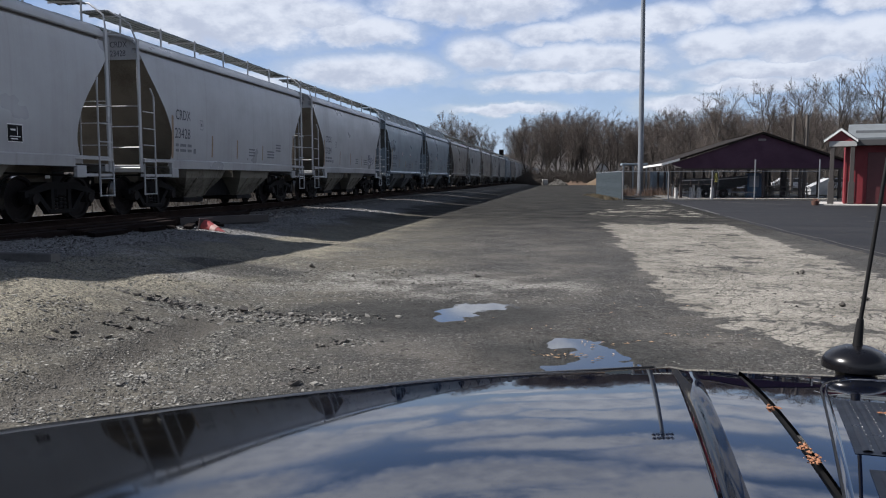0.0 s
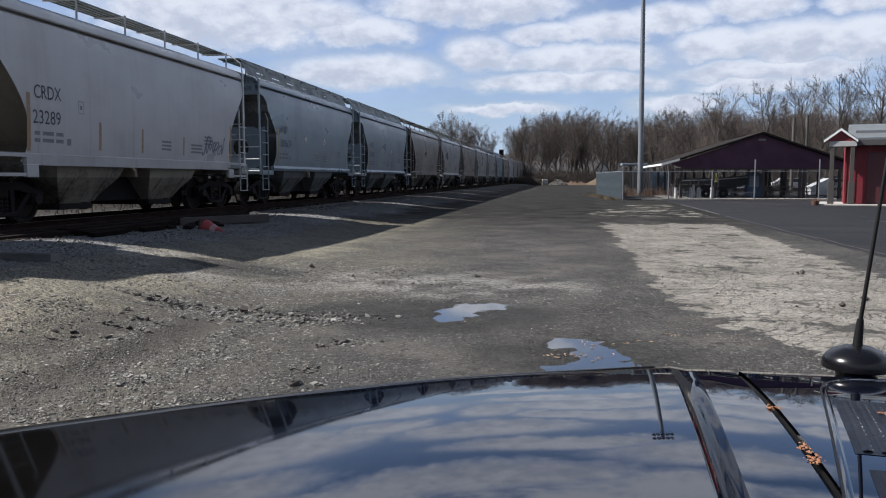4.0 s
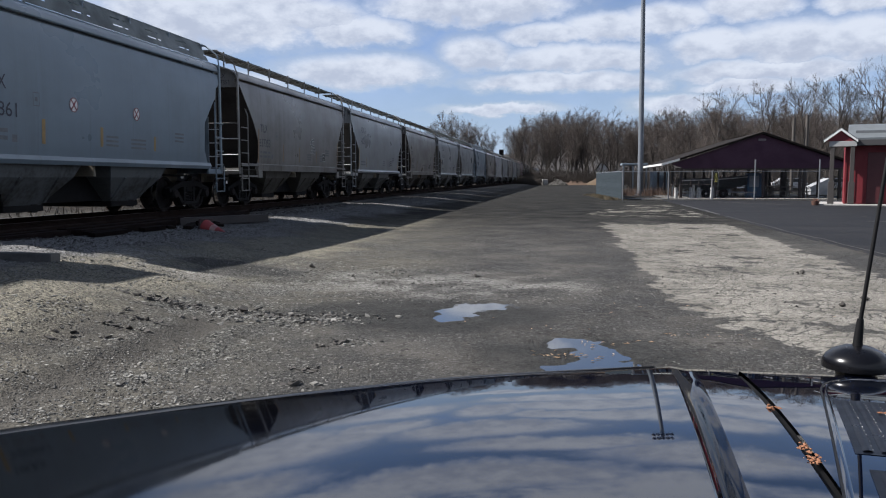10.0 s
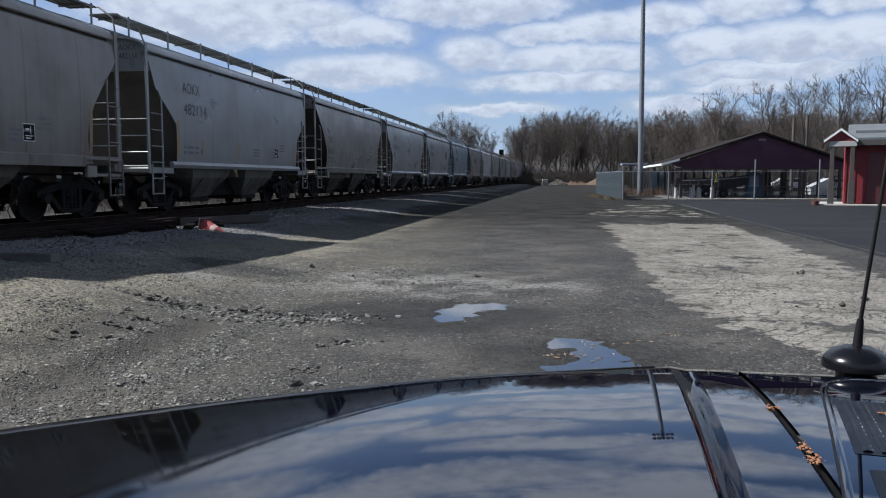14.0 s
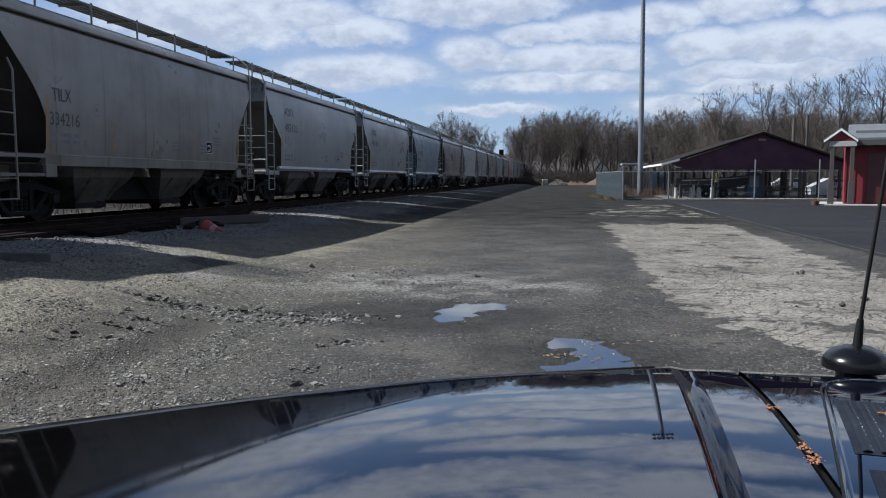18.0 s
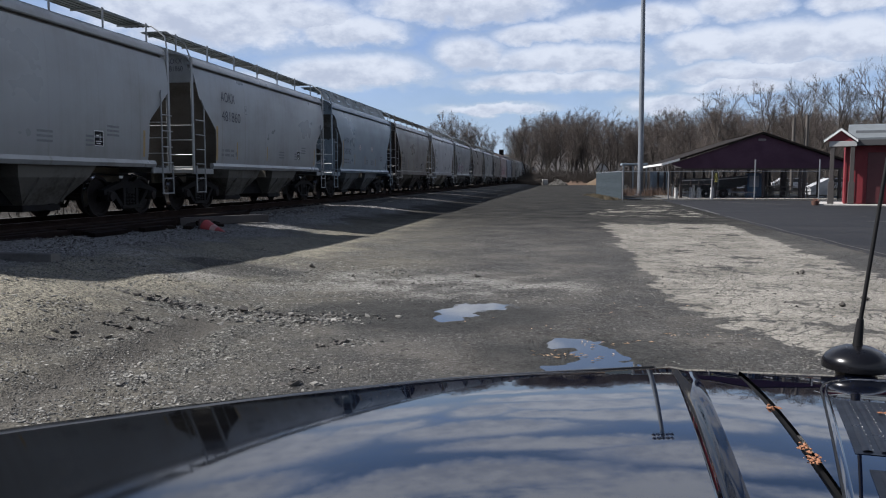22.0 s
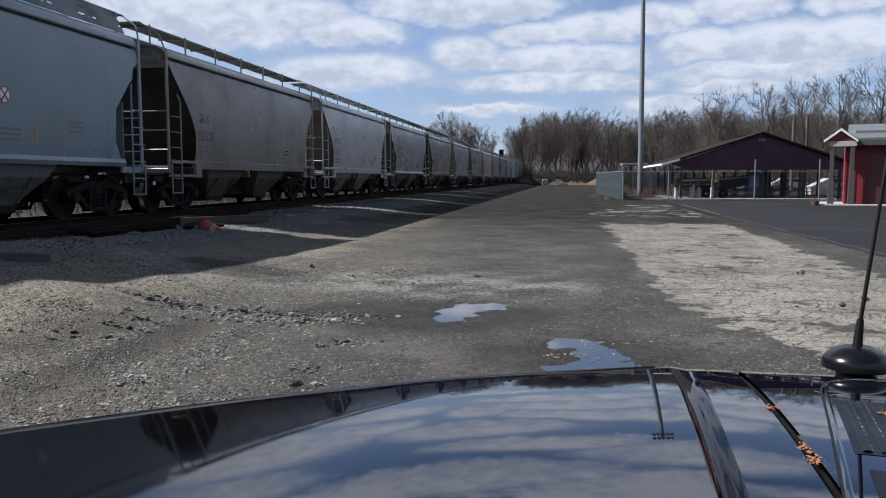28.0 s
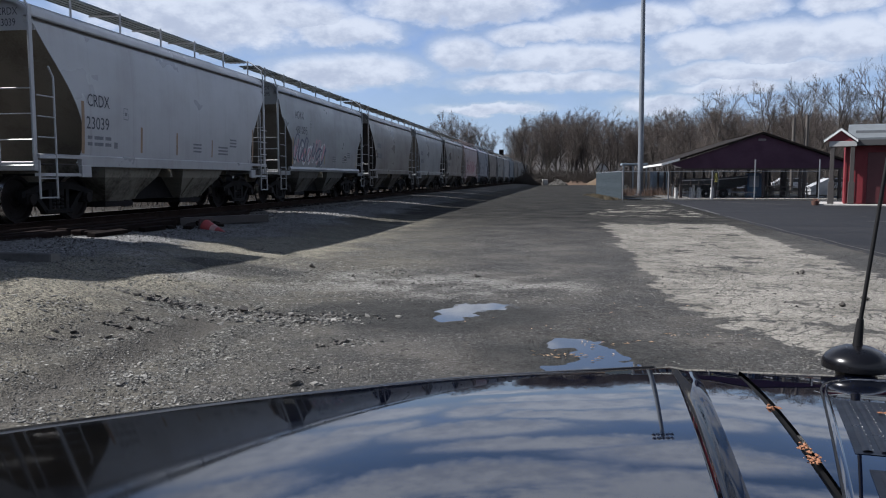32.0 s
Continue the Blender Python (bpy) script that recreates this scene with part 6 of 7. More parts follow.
    part("roof", Shape().box(-2.0, 0.3, -1.2, 1.2, 2.62, 2.80, 0, 0.02), sm, shed)
    part("wall", Shape().box(0.75, 2.1, -0.9, 1.1, 0, 2.0, 0, 0.02), sm, shed)
    part("door", Shape().box(1.35, 1.8, -0.93, -0.90, 0.05, 1.75, 0, 0.01), worn("grey_shed_door", (0.0900, 0.1125, 0.1350), (0.0600, 0.0750, 0.0900), 0.6), shed, "darker grey door")
    for xx in (-1.85, -1.0, 0.2):
        part("post", Shape().box(xx - 0.06, xx + 0.06, -1.06, -0.94, 0, 2.62), sm, shed)
    sig = thing("track_signal", pose(-15.4, 192, 0), "dark signal box on a mast beyond the train", "signal")
    part("mast", Shape().tube([(0, 0, -0.1), (0, 0, 7.0)], 0.10, 8), STEEL_DARK, sig)
    part("signal_head", Shape().box(-0.55, 0.55, -0.25, 0.25, 6.6, 8.4, 0, 0.05), STEEL_DARK, sig)
    wr = random.Random(77)
    g = Shape()
    for i in range(1500):
        x, y, h = wr.uniform(4.4, 9.2), wr.uniform(64.0, 73.5), wr.uniform(0.2, 0.85)
        w, a = wr.uniform(0.01, 0.03), wr.uniform(0, 6.28)
        g.add([(x - w * math.cos(a), y - w * math.sin(a), -0.03), (x + w * math.cos(a), y + w * math.sin(a), -0.03), (x + wr.uniform(-0.2, 0.2), y + wr.uniform(-0.2, 0.2), h)], [(0, 1, 2)])
    straws = worn("reddish_dry_grass", (0.0900, 0.0562, 0.0390), (0.0562, 0.0390, 0.0285), 0.95)
    tagged(part("dry_grass", solid("dry_grass", g.v, g.f, straws), straws, None), "reddish dry grass behind the fence", "grass", kind="stuff")
    house = thing("white_house", pose(8.45, 184, 0), "white house seen through the bare woods", "house")
    part("wall", Shape().prism([(-1.3, 0), (1.3, 0), (1.3, 3.4), (0, 5.2), (-1.3, 3.4)], "y", 0, 6), SIGNWHITE, house)
    part("roof", Shape().prism([(-1.5, 3.25), (0, 5.3), (1.5, 3.25), (1.5, 3.45), (0, 5.55), (-1.5, 3.45)], "y", -0.2, 6.2), SHINGLE, house)
    for xx in (-0.9, 0.3):
        part("window", Shape().box(xx, xx + 0.6, -0.03, 0.02, 1.3, 2.6), RUBBER_DARK, house)
    tent = Shape().prism([(-1.6, 0.8), (1.5, 0.8), (1.5, 1.9), (0.9, 2.15), (-1.6, 1.0)], "y", -1.2, 1.2).box(-1.5, 1.4, -1.15, 1.15, 0, 0.8)
    tagged(part("white_shelter", tent, worn("greyed_white_canvas", (0.26, 0.265, 0.27), (0.18, 0.185, 0.19), 0.8), None, at=pose(22.3, 74, 0) @ Matrix.Diagonal((0.62, 0.7, 0.66, 1))), "white canvas shelter behind the pavilion", "shelter")


pavilion_clutter()


# ---------------------------------------------------------------- red booth
def booth():
    red = worn("red_board_siding", (0.135, 0.008, 0.013), (0.095, 0.006, 0.010), 0.6, 0, 20, 1.2, 0.15, 0.6)
    grey = worn("grey_metal_roof", (0.110, 0.122, 0.128), (0.080, 0.088, 0.094), 0.55, 0.1, 20, 1, 0.1, 0.5)
    brown = worn("brown_grey_column", (0.046, 0.040, 0.037), (0.030, 0.026, 0.024), 0.7, 0, 15, 1, 0.15, 0.6)
    b = thing("red_booth", pose(13.22, 43.35, 0, 0, 0, -17), "red wooden drive-up booth with a columned porch", "booth")
    part("slab", Shape().box(-0.15, 8.2, -0.25, 4.6, -0.03, 0.10, 0, 0.02), worn("white_slab", (0.300, 0.292, 0.275), (0.200, 0.193, 0.176), 0.8), b, "pale concrete slab")
    part("wall", Shape().box(1.02, 8.0, 0.75, 4.4, 0.1, 3.1), red, b)
    for i in range(16):
        part("batten", Shape().box(1.05 + 0.42 * i, 1.10 + 0.42 * i, 0.72, 0.752, 0.1, 3.08), red, b)
    part("doorway", Shape().box(2.05, 2.85, 0.70, 0.78, 0.12, 2.75, 0, 0.01), worn("dark_door", (0.0595, 0.0085, 0.0110), (0.0382, 0.0068, 0.0085), 0.5), b, "dark red service door")
    for xx in (0.40, 1.33):
        col = part("column", Shape().box(xx - 0.10, xx + 0.10, 0.0, 0.20, 1.25, 3.08, 0, 0.01), brown, b)
        part("plinth", Shape().box(xx - 0.15, xx + 0.15, -0.05, 0.25, 0.1, 1.25, 0, 0.015), brown, col)
    part("header", Shape().box(0.24, 1.50, -0.02, 0.24, 3.05, 3.32, 0, 0.01), worn("pale_header", (0.3060, 0.3060, 0.2975), (0.2210, 0.2210, 0.2125), 0.6), b)
    part("porch_gable", Shape().prism([(0.10, 3.32), (1.42, 3.32), (0.76, 3.84)], "y", 0.02, 0.18), red, b)
    trim = Shape()
    for xe in (-0.02, 1.54):
        trim.prism([(xe, 3.26), (0.76, 3.86), (0.76, 3.97), (xe, 3.37)], "y", -0.12, 0.0)
    part("rake_board", trim, WHITETRIM, b, "white rake boards")
    rf = Shape()
    for xe in (-0.05, 1.57):
        rf.add([(xe, -0.08, 3.36), (0.76, -0.08, 3.96), (0.76, 0.9, 3.96), (xe, 0.9, 3.36), (xe, -0.08, 3.41), (0.76, -0.08, 4.01), (0.76, 0.9, 4.01), (xe, 0.9, 3.41)], [(0, 1, 2, 3), (4, 7, 6, 5), (0, 4, 5, 1), (2, 6, 7, 3), (0, 3, 7, 4), (1, 5, 6, 2)])
    part("porch_roof", rf, grey, b)
    part("main_roof", Shape().prism([(0.10, 3.38), (0.10, 3.48), (2.5, 4.30), (4.85, 3.48), (4.85, 3.38)], "x", 1.15, 8.3), grey, b)
    part("fascia", Shape().box(1.50, 8.2, 0.10, 0.70, 3.1, 3.38), worn("dark_soffit", (0.0425, 0.0425, 0.0425), (0.0680, 0.0595, 0.0595), 0.7), b)
    part("roof_vent", Shape().box(1.45, 2.9, 0.9, 1.15, 3.72, 3.90, 0, 0.02), worn("dark_vent", (0.1020, 0.1105, 0.1190), (0.0765, 0.0765, 0.0850), 0.6), b)
    pot = thing("flower_pot", pose(12.86, 43.2, 0.03), "brown tub of rusty dried flowers", "flower pot")
    part("tub", Shape().lathe([(0.0, 0.0), (0.16, 0.0), (0.21, 0.22), (0.19, 0.22), (0.16, 0.17), (0, 0.17)], axis="z", sides=16), worn("brown_tub", (0.0850, 0.0425, 0.0298), (0.0510, 0.0255, 0.0213), 0.7), pot, smooth=40)
    rnd = random.Random(2)
    f = Shape()
    for i in range(60):
        lump(f, (rnd.gauss(0, 0.08), rnd.gauss(0, 0.08), 0.20 + rnd.random() * 0.12), 0.028, rnd)
    tagged(part("dried_plant", f, worn("rust_flowers", (0.1275, 0.0467, 0.0213), (0.0680, 0.0340, 0.0187), 0.9), pot), kind="stuff")


booth()


# ---------------------------------------------------------------- beside the track
def trackside():
    # stacked old rails and ties on the ground
    rusty = worn("rusty_brown_old_timber", (0.013, 0.009, 0.008), (0.007, 0.005, 0.0045), 0.95, 0, 20, 2, 0.5, 0.9, 0.05)
    pile = thing("stacked_ties", pose(-8.95, 0, 0.40), "dark old ties and rails laid beside the track", "ties")
    for x, y0, y1, z in ((0.52, 4.6, 11.2, -0.03), (0.22, 5.0, 12.6, 0.0), (0.25, 12.9, 16.4, -0.02), (-0.10, 13.0, 21.4, 0.0), (-0.15, 3.0, 12.7, 0.0)):
        part("tie", Shape().box(x - 0.11, x + 0.11, y0, y1, z - 0.05, z + 0.11, 0, 0.02), rusty, pile)
    part("old_rail", Shape().box(-0.49, -0.42, 2.0, 17.0, 0.0, 0.14, 0, 0.02), RAILSTEEL, pile)
    post = thing("steel_channel", pose(-8.35, 18.4, ground_z(-8.35, 18.4) + 0.0, 0, 0, -30), "dark steel channel lying on the cinders", "steel beam")
    part("channel", Shape().box(-0.09, 0.09, -1.3, 1.3, 0.0, 0.20, 0, 0.012), worn("black_weathered_steel", (0.025, 0.022, 0.022), (0.05, 0.042, 0.04), 0.55, 0.2, 20, 2, 0.2, 0.7), post)
    b = thing("timber_beam", pose(-6.22, 8.78, ground_z(-6.7, 8.78) - 0.02, 0, 3.0, 90 - 4), "dark grey weathered squared timber beam on the gravel", "beam")
    part("beam", Shape().box(-0.09, 0.09, 0.0, 3.4, -0.04, 0.13, 0, 0.015), worn("grey_weathered_wood", (0.085, 0.082, 0.078), (0.038, 0.036, 0.034), 0.9, 0, 25, 3, 0.5, 0.7), b)
    part("beam_end", Shape().box(-0.085, 0.085, -0.012, 0.0, -0.03, 0.125, 0, 0.004), worn("pale_sawn_end", (0.115, 0.110, 0.102), (0.055, 0.050, 0.045), 0.9), b, "cracked sawn end")
    rnd = random.Random(17)
    for i in range(9):
        x, y = rnd.uniform(-8.6, -7.9), rnd.uniform(11.5, 17.5)
        p = Shape().box(-0.09, 0.09, -rnd.uniform(0.15, 0.5), rnd.uniform(0.15, 0.5), 0, rnd.uniform(0.04, 0.09), 0, 0.008)
        tagged(part("plank", p, TIMBER, None, at=pose(x, y, ground_z(x, y) + 0.015, rnd.uniform(-4, 4), rnd.uniform(-6, 6), rnd.uniform(0, 180))), "dark broken bit of timber on the cinders", "plank", "broken planks by the track")
    # pale bucket on the far side of the track
    pail = thing("white_bucket", pose(-24.28, 32.95, ground_z(-24.28, 32.95) - 0.02), "dirty white plastic bucket beyond the track", "bucket")
    part("pail", Shape().lathe([(0.0, 0.0), (0.14, 0.0), (0.17, 0.36), (0.155, 0.36), (0.13, 0.02), (0, 0.02)], axis="z", sides=18), worn("dirty_white_plastic", (0.62, 0.61, 0.58), (0.35, 0.33, 0.30), 0.6), pail, smooth=40)
    part("rim", Shape().lathe([(0.168, 0.33), (0.178, 0.335), (0.178, 0.355), (0.168, 0.36)], axis="z", sides=18), WHITETRIM, pail, smooth=40)
    # fallen traffic cone
    cone = thing("traffic_cone", pose(-7.62, 16.40, ground_z(-7.62, 16.40) + 0.08, 0, 0, 0), "fallen faded red-orange traffic cone", "traffic cone")
    om = worn("faded_orange_plastic", (0.26, 0.040, 0.040), (0.15, 0.03, 0.035), 0.6, 0, 20, 4, 0.1, 0.6)
    body = part("cone_body", Shape().lathe([(0.165, 0.0), (0.15, 0.04), (0.030, 0.72), (0.022, 0.73), (0.0, 0.73)], axis="z", sides=20), om, cone, at=pose(-0.28, 0, 0.0, 0, 103, -24), smooth=40)
    part("cone_base", Shape().box(-0.19, 0.19, -0.19, 0.19, -0.03, 0.015, 0, 0.012), worn("black_cone_foot", (0.03, 0.022, 0.022), (0.06, 0.03, 0.03), 0.7), body, "dirty black foot")
    part("reflective_band", Shape().lathe([(0.117, 0.26), (0.094, 0.40)], axis="z", sides=20), worn("scuffed_pale_band", (0.36, 0.27, 0.25), (0.26, 0.08, 0.07), 0.6, 0, 20, 6, 0.1, 1.0), body, "scuffed pale band", smooth=40)


trackside()


# ---------------------------------------------------------------- puddles and stones
def water():
    k = Net("shallow_puddle_water")
    n = k.noise(k.world(), 3.0, 2, 0.5)
    k.done((0.02, 0.02, 0.018), 0.02, 0, k.bump(n, 0.015, 0.01))
    k.put(k.bsdf.inputs["IOR"], 2.2)
    k.put(k.bsdf.inputs["Specular IOR Level"], 1.0)
    return k.mat


WATER = water()


def puddle(cx, cy, rx, ry, level):
    """A still pool; the hollow in the ground gives it its ragged shore."""
    n = 48
    s = Shape().add([(0, 0, 0)] + [(rx * math.cos(2 * math.pi * j / n), ry * math.sin(2 * math.pi * j / n), 0) for j in range(n)], [(0, 1 + j, 1 + (j + 1) % n) for j in range(n)])
    tagged(part("water", s, WATER, None, at=pose(cx, cy, level)), "shallow rain puddle in the worn asphalt", "puddle", "puddles", "structure")


puddle(-0.85, 8.3, 0.85, 0.75, -0.017)
puddle(0.15, 6.28, 0.75, 0.80, -0.017)


def scatter():
    rnd = random.Random(21)
    s = Shape()
    holes = [(-0.95, 8.1, 0.75, 0.75), (0.15, 6.2, 0.6, 0.95)]
    n = 0
    while n < 110000:
        y = 4.0 + 15 * rnd.random() ** 1.6
        x = rnd.uniform(-7.3, 2.6)
        dens = 0.24 + 1.2 * noise.noise((x * 0.55, y * 0.4, 1.5)) + 0.9 * noise.noise((x * 1.7, y * 1.7, 4.0))
        if x > -1.2:
            dens -= 0.28
        rut = min(abs(x + 3.38), abs(x + 4.15))
        if y < 7.4 and rut < 0.34:
            dens -= 0.5 - rut
        if ((x + 1.5) / 1.5) ** 2 + ((y - 8.05) / 1.0) ** 2 < 1.0:
            dens -= 0.35
        if abs(y - 10.6) < 1.3:
            dens += 0.25
        n += 1
        if rnd.random() > dens or any(abs(x - a) < c and abs(y - b) < d for a, b, c, d in holes):
            continue
        r = 0.005 + 0.011 * rnd.random() ** 3 + (0.014 if rnd.random() < 0.008 else 0)
        (slab if n % 3 else lump)(s, (x, y, ground_z(x, y) + r * 0.26), r, rnd)
    me = solid("gravel", s.v, s.f, ROCK)
    tagged(part("gravel", me, ROCK, None), "loose grey gravel scattered on the yard", "gravel", kind="stuff")
    # heaps of broken asphalt and strewn flat chips
    slate = island_rock("flat_grey_chips", (0.022, 0.022, 0.020), (0.26, 0.253, 0.232))
    heaps = ((-4.07, 7.57, 0.30, 0.16, 44, 0.075, DEBRIS), (-3.95, 7.50, 0.30, 0.10, 30, 0.050, DEBRIS), (-4.12, 7.22, 0.08, 0.05, 5, 0.070, DEBRIS), (-4.13, 6.89, 0.06, 0.05, 4, 0.070, DEBRIS), (-4.15, 8.44, 0.08, 0.05, 4, 0.050, DEBRIS), (-3.88, 6.69, 0.30, 0.10, 22, 0.065, DEBRIS), (-3.89, 6.31, 0.30, 0.10, 20, 0.060, DEBRIS),
             (-3.60, 6.62, 0.10, 0.05, 6, 0.050, DEBRIS), (-3.67, 7.03, 0.10, 0.06, 8, 0.050, DEBRIS), (-4.05, 5.85, 0.24, 0.14, 16, 0.055, DEBRIS), (-4.06, 5.60, 0.12, 0.08, 6, 0.060, DEBRIS), (-3.79, 5.95, 0.16, 0.08, 8, 0.055, DEBRIS), (-3.30, 7.70, 0.06, 0.05, 4, 0.085, DEBRIS), (-5.35, 13.4, 0.30, 0.06, 10, 0.06, DEBRIS),
             (-2.85, 7.55, 0.95, 0.40, 300, 0.050, slate), (-2.75, 7.55, 0.80, 0.34, 90, 0.055, DEBRIS), (-2.25, 7.45, 0.40, 0.26, 80, 0.050, slate), (-3.20, 7.35, 0.40, 0.26, 60, 0.045, slate), (-1.88, 6.43, 0.30, 0.18, 40, 0.050, DEBRIS), (-1.82, 6.50, 0.30, 0.20, 40, 0.038, slate), (-1.88, 5.09, 0.10, 0.04, 10, 0.070, DEBRIS), (-1.66, 5.14, 0.08, 0.03, 4, 0.055, slate), (-1.91, 5.50, 0.18, 0.12, 22, 0.042, DEBRIS),
             (-2.85, 5.5, 0.55, 0.7, 260, 0.024, slate), (-2.95, 6.2, 0.45, 0.5, 170, 0.028, slate), (-2.95, 4.95, 0.22, 0.20, 70, 0.036, slate), (-2.45, 4.75, 0.5, 0.4, 120, 0.020, slate), (-4.6, 7.6, 0.7, 0.4, 110, 0.032, slate), (-4.5, 6.3, 0.6, 0.5, 130, 0.030, slate), (-4.9, 8.6, 0.9, 0.6, 160, 0.034, slate), (-3.6, 10.9, 0.9, 0.5, 150, 0.036, slate), (-2.6, 11.6, 1.3, 0.7, 240, 0.038, slate), (-1.7, 10.4, 1.2, 0.7, 240, 0.034, slate),
             (-0.5, 9.8, 0.8, 0.5, 120, 0.030, slate), (-5.6, 9.4, 1.0, 0.6, 130, 0.04, slate), (-1.9, 9.0, 0.8, 0.5, 150, 0.028, slate))
    for x, y, w, d, cnt, big, m in heaps:
        q = Shape()
        for j in range(cnt):
            a, b = rnd.gauss(x, w * 0.5), rnd.gauss(y, d * 0.5)
            size = big * (0.22 + 0.65 * rnd.random() ** 2.2)
            slab(q, (a, b, ground_z(a, b) + size * 0.16), size, rnd)
        tagged(part("rubble", q, m, None), "scattered bits of broken asphalt on the gravel", "rubble", kind="stuff")
    for x, y, r, m in ((-1.25, 11.15, 0.05, DEBRIS), (-3.32, 7.72, 0.075, DEBRIS), (-3.90, 11.73, 0.06, DEBRIS), (3.07, 9.2, 0.055, DEBRIS), (3.52, 12.3, 0.06, DEBRIS), (3.48, 9.7, 0.06, DEBRIS)):
        q = Shape()
        lump(q, (0, 0, r * 0.45), r, rnd, 0, 0.8)
        lump(q, (r * 0.9, r * 0.3, r * 0.25), r * 0.5, rnd, 0, 0.8)
        tagged(part("stone", q, m, None, at=pose(x, y, ground_z(x, y) + 0.003, 0, 0, rnd.uniform(0, 360))), "dark stone lying on the yard", "stone", "stones on the yard")


scatter()


def straw():
    rnd = random.Random(41)
    s = Shape()
    for cx, cy, n, sp in ((0.45, 6.85, 14, 0.12), (0.0, 6.30, 30, 0.10), (1.25, 7.25, 10, 0.12), (-0.6, 7.6, 6, 0.3), (0.9, 8.6, 8, 0.6)):
        for i in range(n):
            x, y, a, L = rnd.gauss(cx, sp * 1.6), rnd.gauss(cy, sp * 0.6), rnd.uniform(0, 3.14), rnd.uniform(0.012, 0.035)
            z = max(ground_z(x, y), -0.017) + 0.006
            dx, dy, w = L * math.cos(a), L * math.sin(a), 0.005
            s.add([(x - dx, y - dy, z), (x + dy / L * w, y - dx / L * w, z + 0.004), (x + dx, y + dy, z), (x - dy / L * w, y + dx / L * w, z + 0.006)], [(0, 1, 2, 3)])
    m = worn("dry_leaf_bits", (0.45, 0.32, 0.20), (0.3, 0.2, 0.12), 0.9)
    tagged(part("leaf_litter", solid("leaf_litter", s.v, s.f, m), m, None), "bits of dry tan leaf round the puddles", "leaf litter", kind="stuff")


straw()


def ballast():
    """Track stones between and beside the rails."""
    rnd = random.Random(31)
    s = Shape()
    for i in range(15000):
        x = rnd.uniform(-14.6, -6.7)
        y = 5 + 55 * rnd.random() ** 1.5
        r = rnd.uniform(0.022, 0.05) if x < -8.4 else rnd.uniform(0.012, 0.03)
        z = RAIL_TOP - 0.20 if -12.6 < x < -9.75 else ground_z(x, y)
        lump(s, (x, y, z + r * 0.2), r, rnd)
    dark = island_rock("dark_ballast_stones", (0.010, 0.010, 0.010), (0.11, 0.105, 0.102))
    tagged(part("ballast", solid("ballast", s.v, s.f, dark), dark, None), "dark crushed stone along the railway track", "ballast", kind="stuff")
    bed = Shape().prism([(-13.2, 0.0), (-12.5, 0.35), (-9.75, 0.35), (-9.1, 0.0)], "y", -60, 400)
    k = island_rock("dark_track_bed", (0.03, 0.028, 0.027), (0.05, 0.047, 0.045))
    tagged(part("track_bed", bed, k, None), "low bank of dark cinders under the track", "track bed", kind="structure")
    g = Shape()
    for i in range(5000):
        x, y, h = rnd.uniform(-24, -13.6), 6 + 70 * rnd.random() ** 1.3, rnd.uniform(0.06, 0.35)
        a, z = rnd.uniform(0, 6.28), ground_z(x, y)
        w = rnd.uniform(0.01, 0.03)
        g.add([(x - w * math.cos(a), y - w * math.sin(a), z - 0.02), (x + w * math.cos(a), y + w * math.sin(a), z - 0.02), (x + rnd.uniform(-0.15, 0.15), y + rnd.uniform(-0.1, 0.1), z + h)], [(0, 1, 2)])
    weeds = worn("dry_trackside_weeds", (0.036, 0.031, 0.024), (0.020, 0.018, 0.014), 0.95)
    tagged(part("weeds", solid("weeds", g.v, g.f, weeds), weeds, None), "dry weeds on the far side of the track", "weeds", kind="stuff")


ballast()


# ---------------------------------------------------------------- the car that carries the camera
def car_black():
    k = Net("dark_glossy_clearcoat")
    f = k.noise(k.place(), 400.0, 2, 0.5)
    d = k.noise(k.place(), 7.0, 5, 0.7)
    u = k.sep(k.place())[0]
    navy = k.mix(k.ramp(f, 0.4, 0.7), (0.0006, 0.0012, 0.0045), (0.0010, 0.0022, 0.0085))
    k.done(k.mix(k.ramp(u, -0.72, -0.35), (0.0012, 0.0012, 0.0014), navy), k.ramp(d, 0.35, 0.75, 0.02, 0.07), 0.0)
    k.put(k.bsdf.inputs["Specular IOR Level"], 0.0)
    # weaker, rougher coat and blacker base on the left dim the train's reflection
    k.put(k.bsdf.inputs["Coat Weight"], k.ramp(u, -0.80, -0.36, 0.55, 1.0))
    k.put(k.bsdf.inputs["Coat Roughness"], k.math("ADD", k.ramp(d, 0.40, 0.72, 0.010, 0.036), k.ramp(u, -0.70, -0.15, 0.040, 0.0)))
    k.put(k.bsdf.inputs["Coat IOR"], 1.92)
    return k.mat


GLOSS = car_black()
RUBBER = worn("black_rubber", (0.005, 0.005, 0.0055), (0.012, 0.012, 0.012), 0.6, 0, 40, 5, 0.1, 0.6, 0.2)


RIBBED = worn("blue_black_rib", (0.0022, 0.0028, 0.0055), (0.0045, 0.005, 0.008), 0.35, 0, 40, 5, 0.05, 0.6, 0.08)


def hood_z(u, w):
    """Height of the hood: it droops towards its nose and falls away to the side."""
    q, v = w - 1.2, u - 0.083
    c = min(max(v, -0.62), 0.12)
    return 1.041 - 0.0388 * q - 0.0731 * q * q - 0.1565 * (c * v - 0.5 * c * c) + 0.0381 * c * q


def hood_front(u):
    return 1.7833 + 0.2754 * u - 0.1913 * u * u - 0.0033 * u ** 3 if u < 0.3 else 1.8486 + 0.33 * (u - 0.3) - 0.2 * (u - 0.3) ** 2


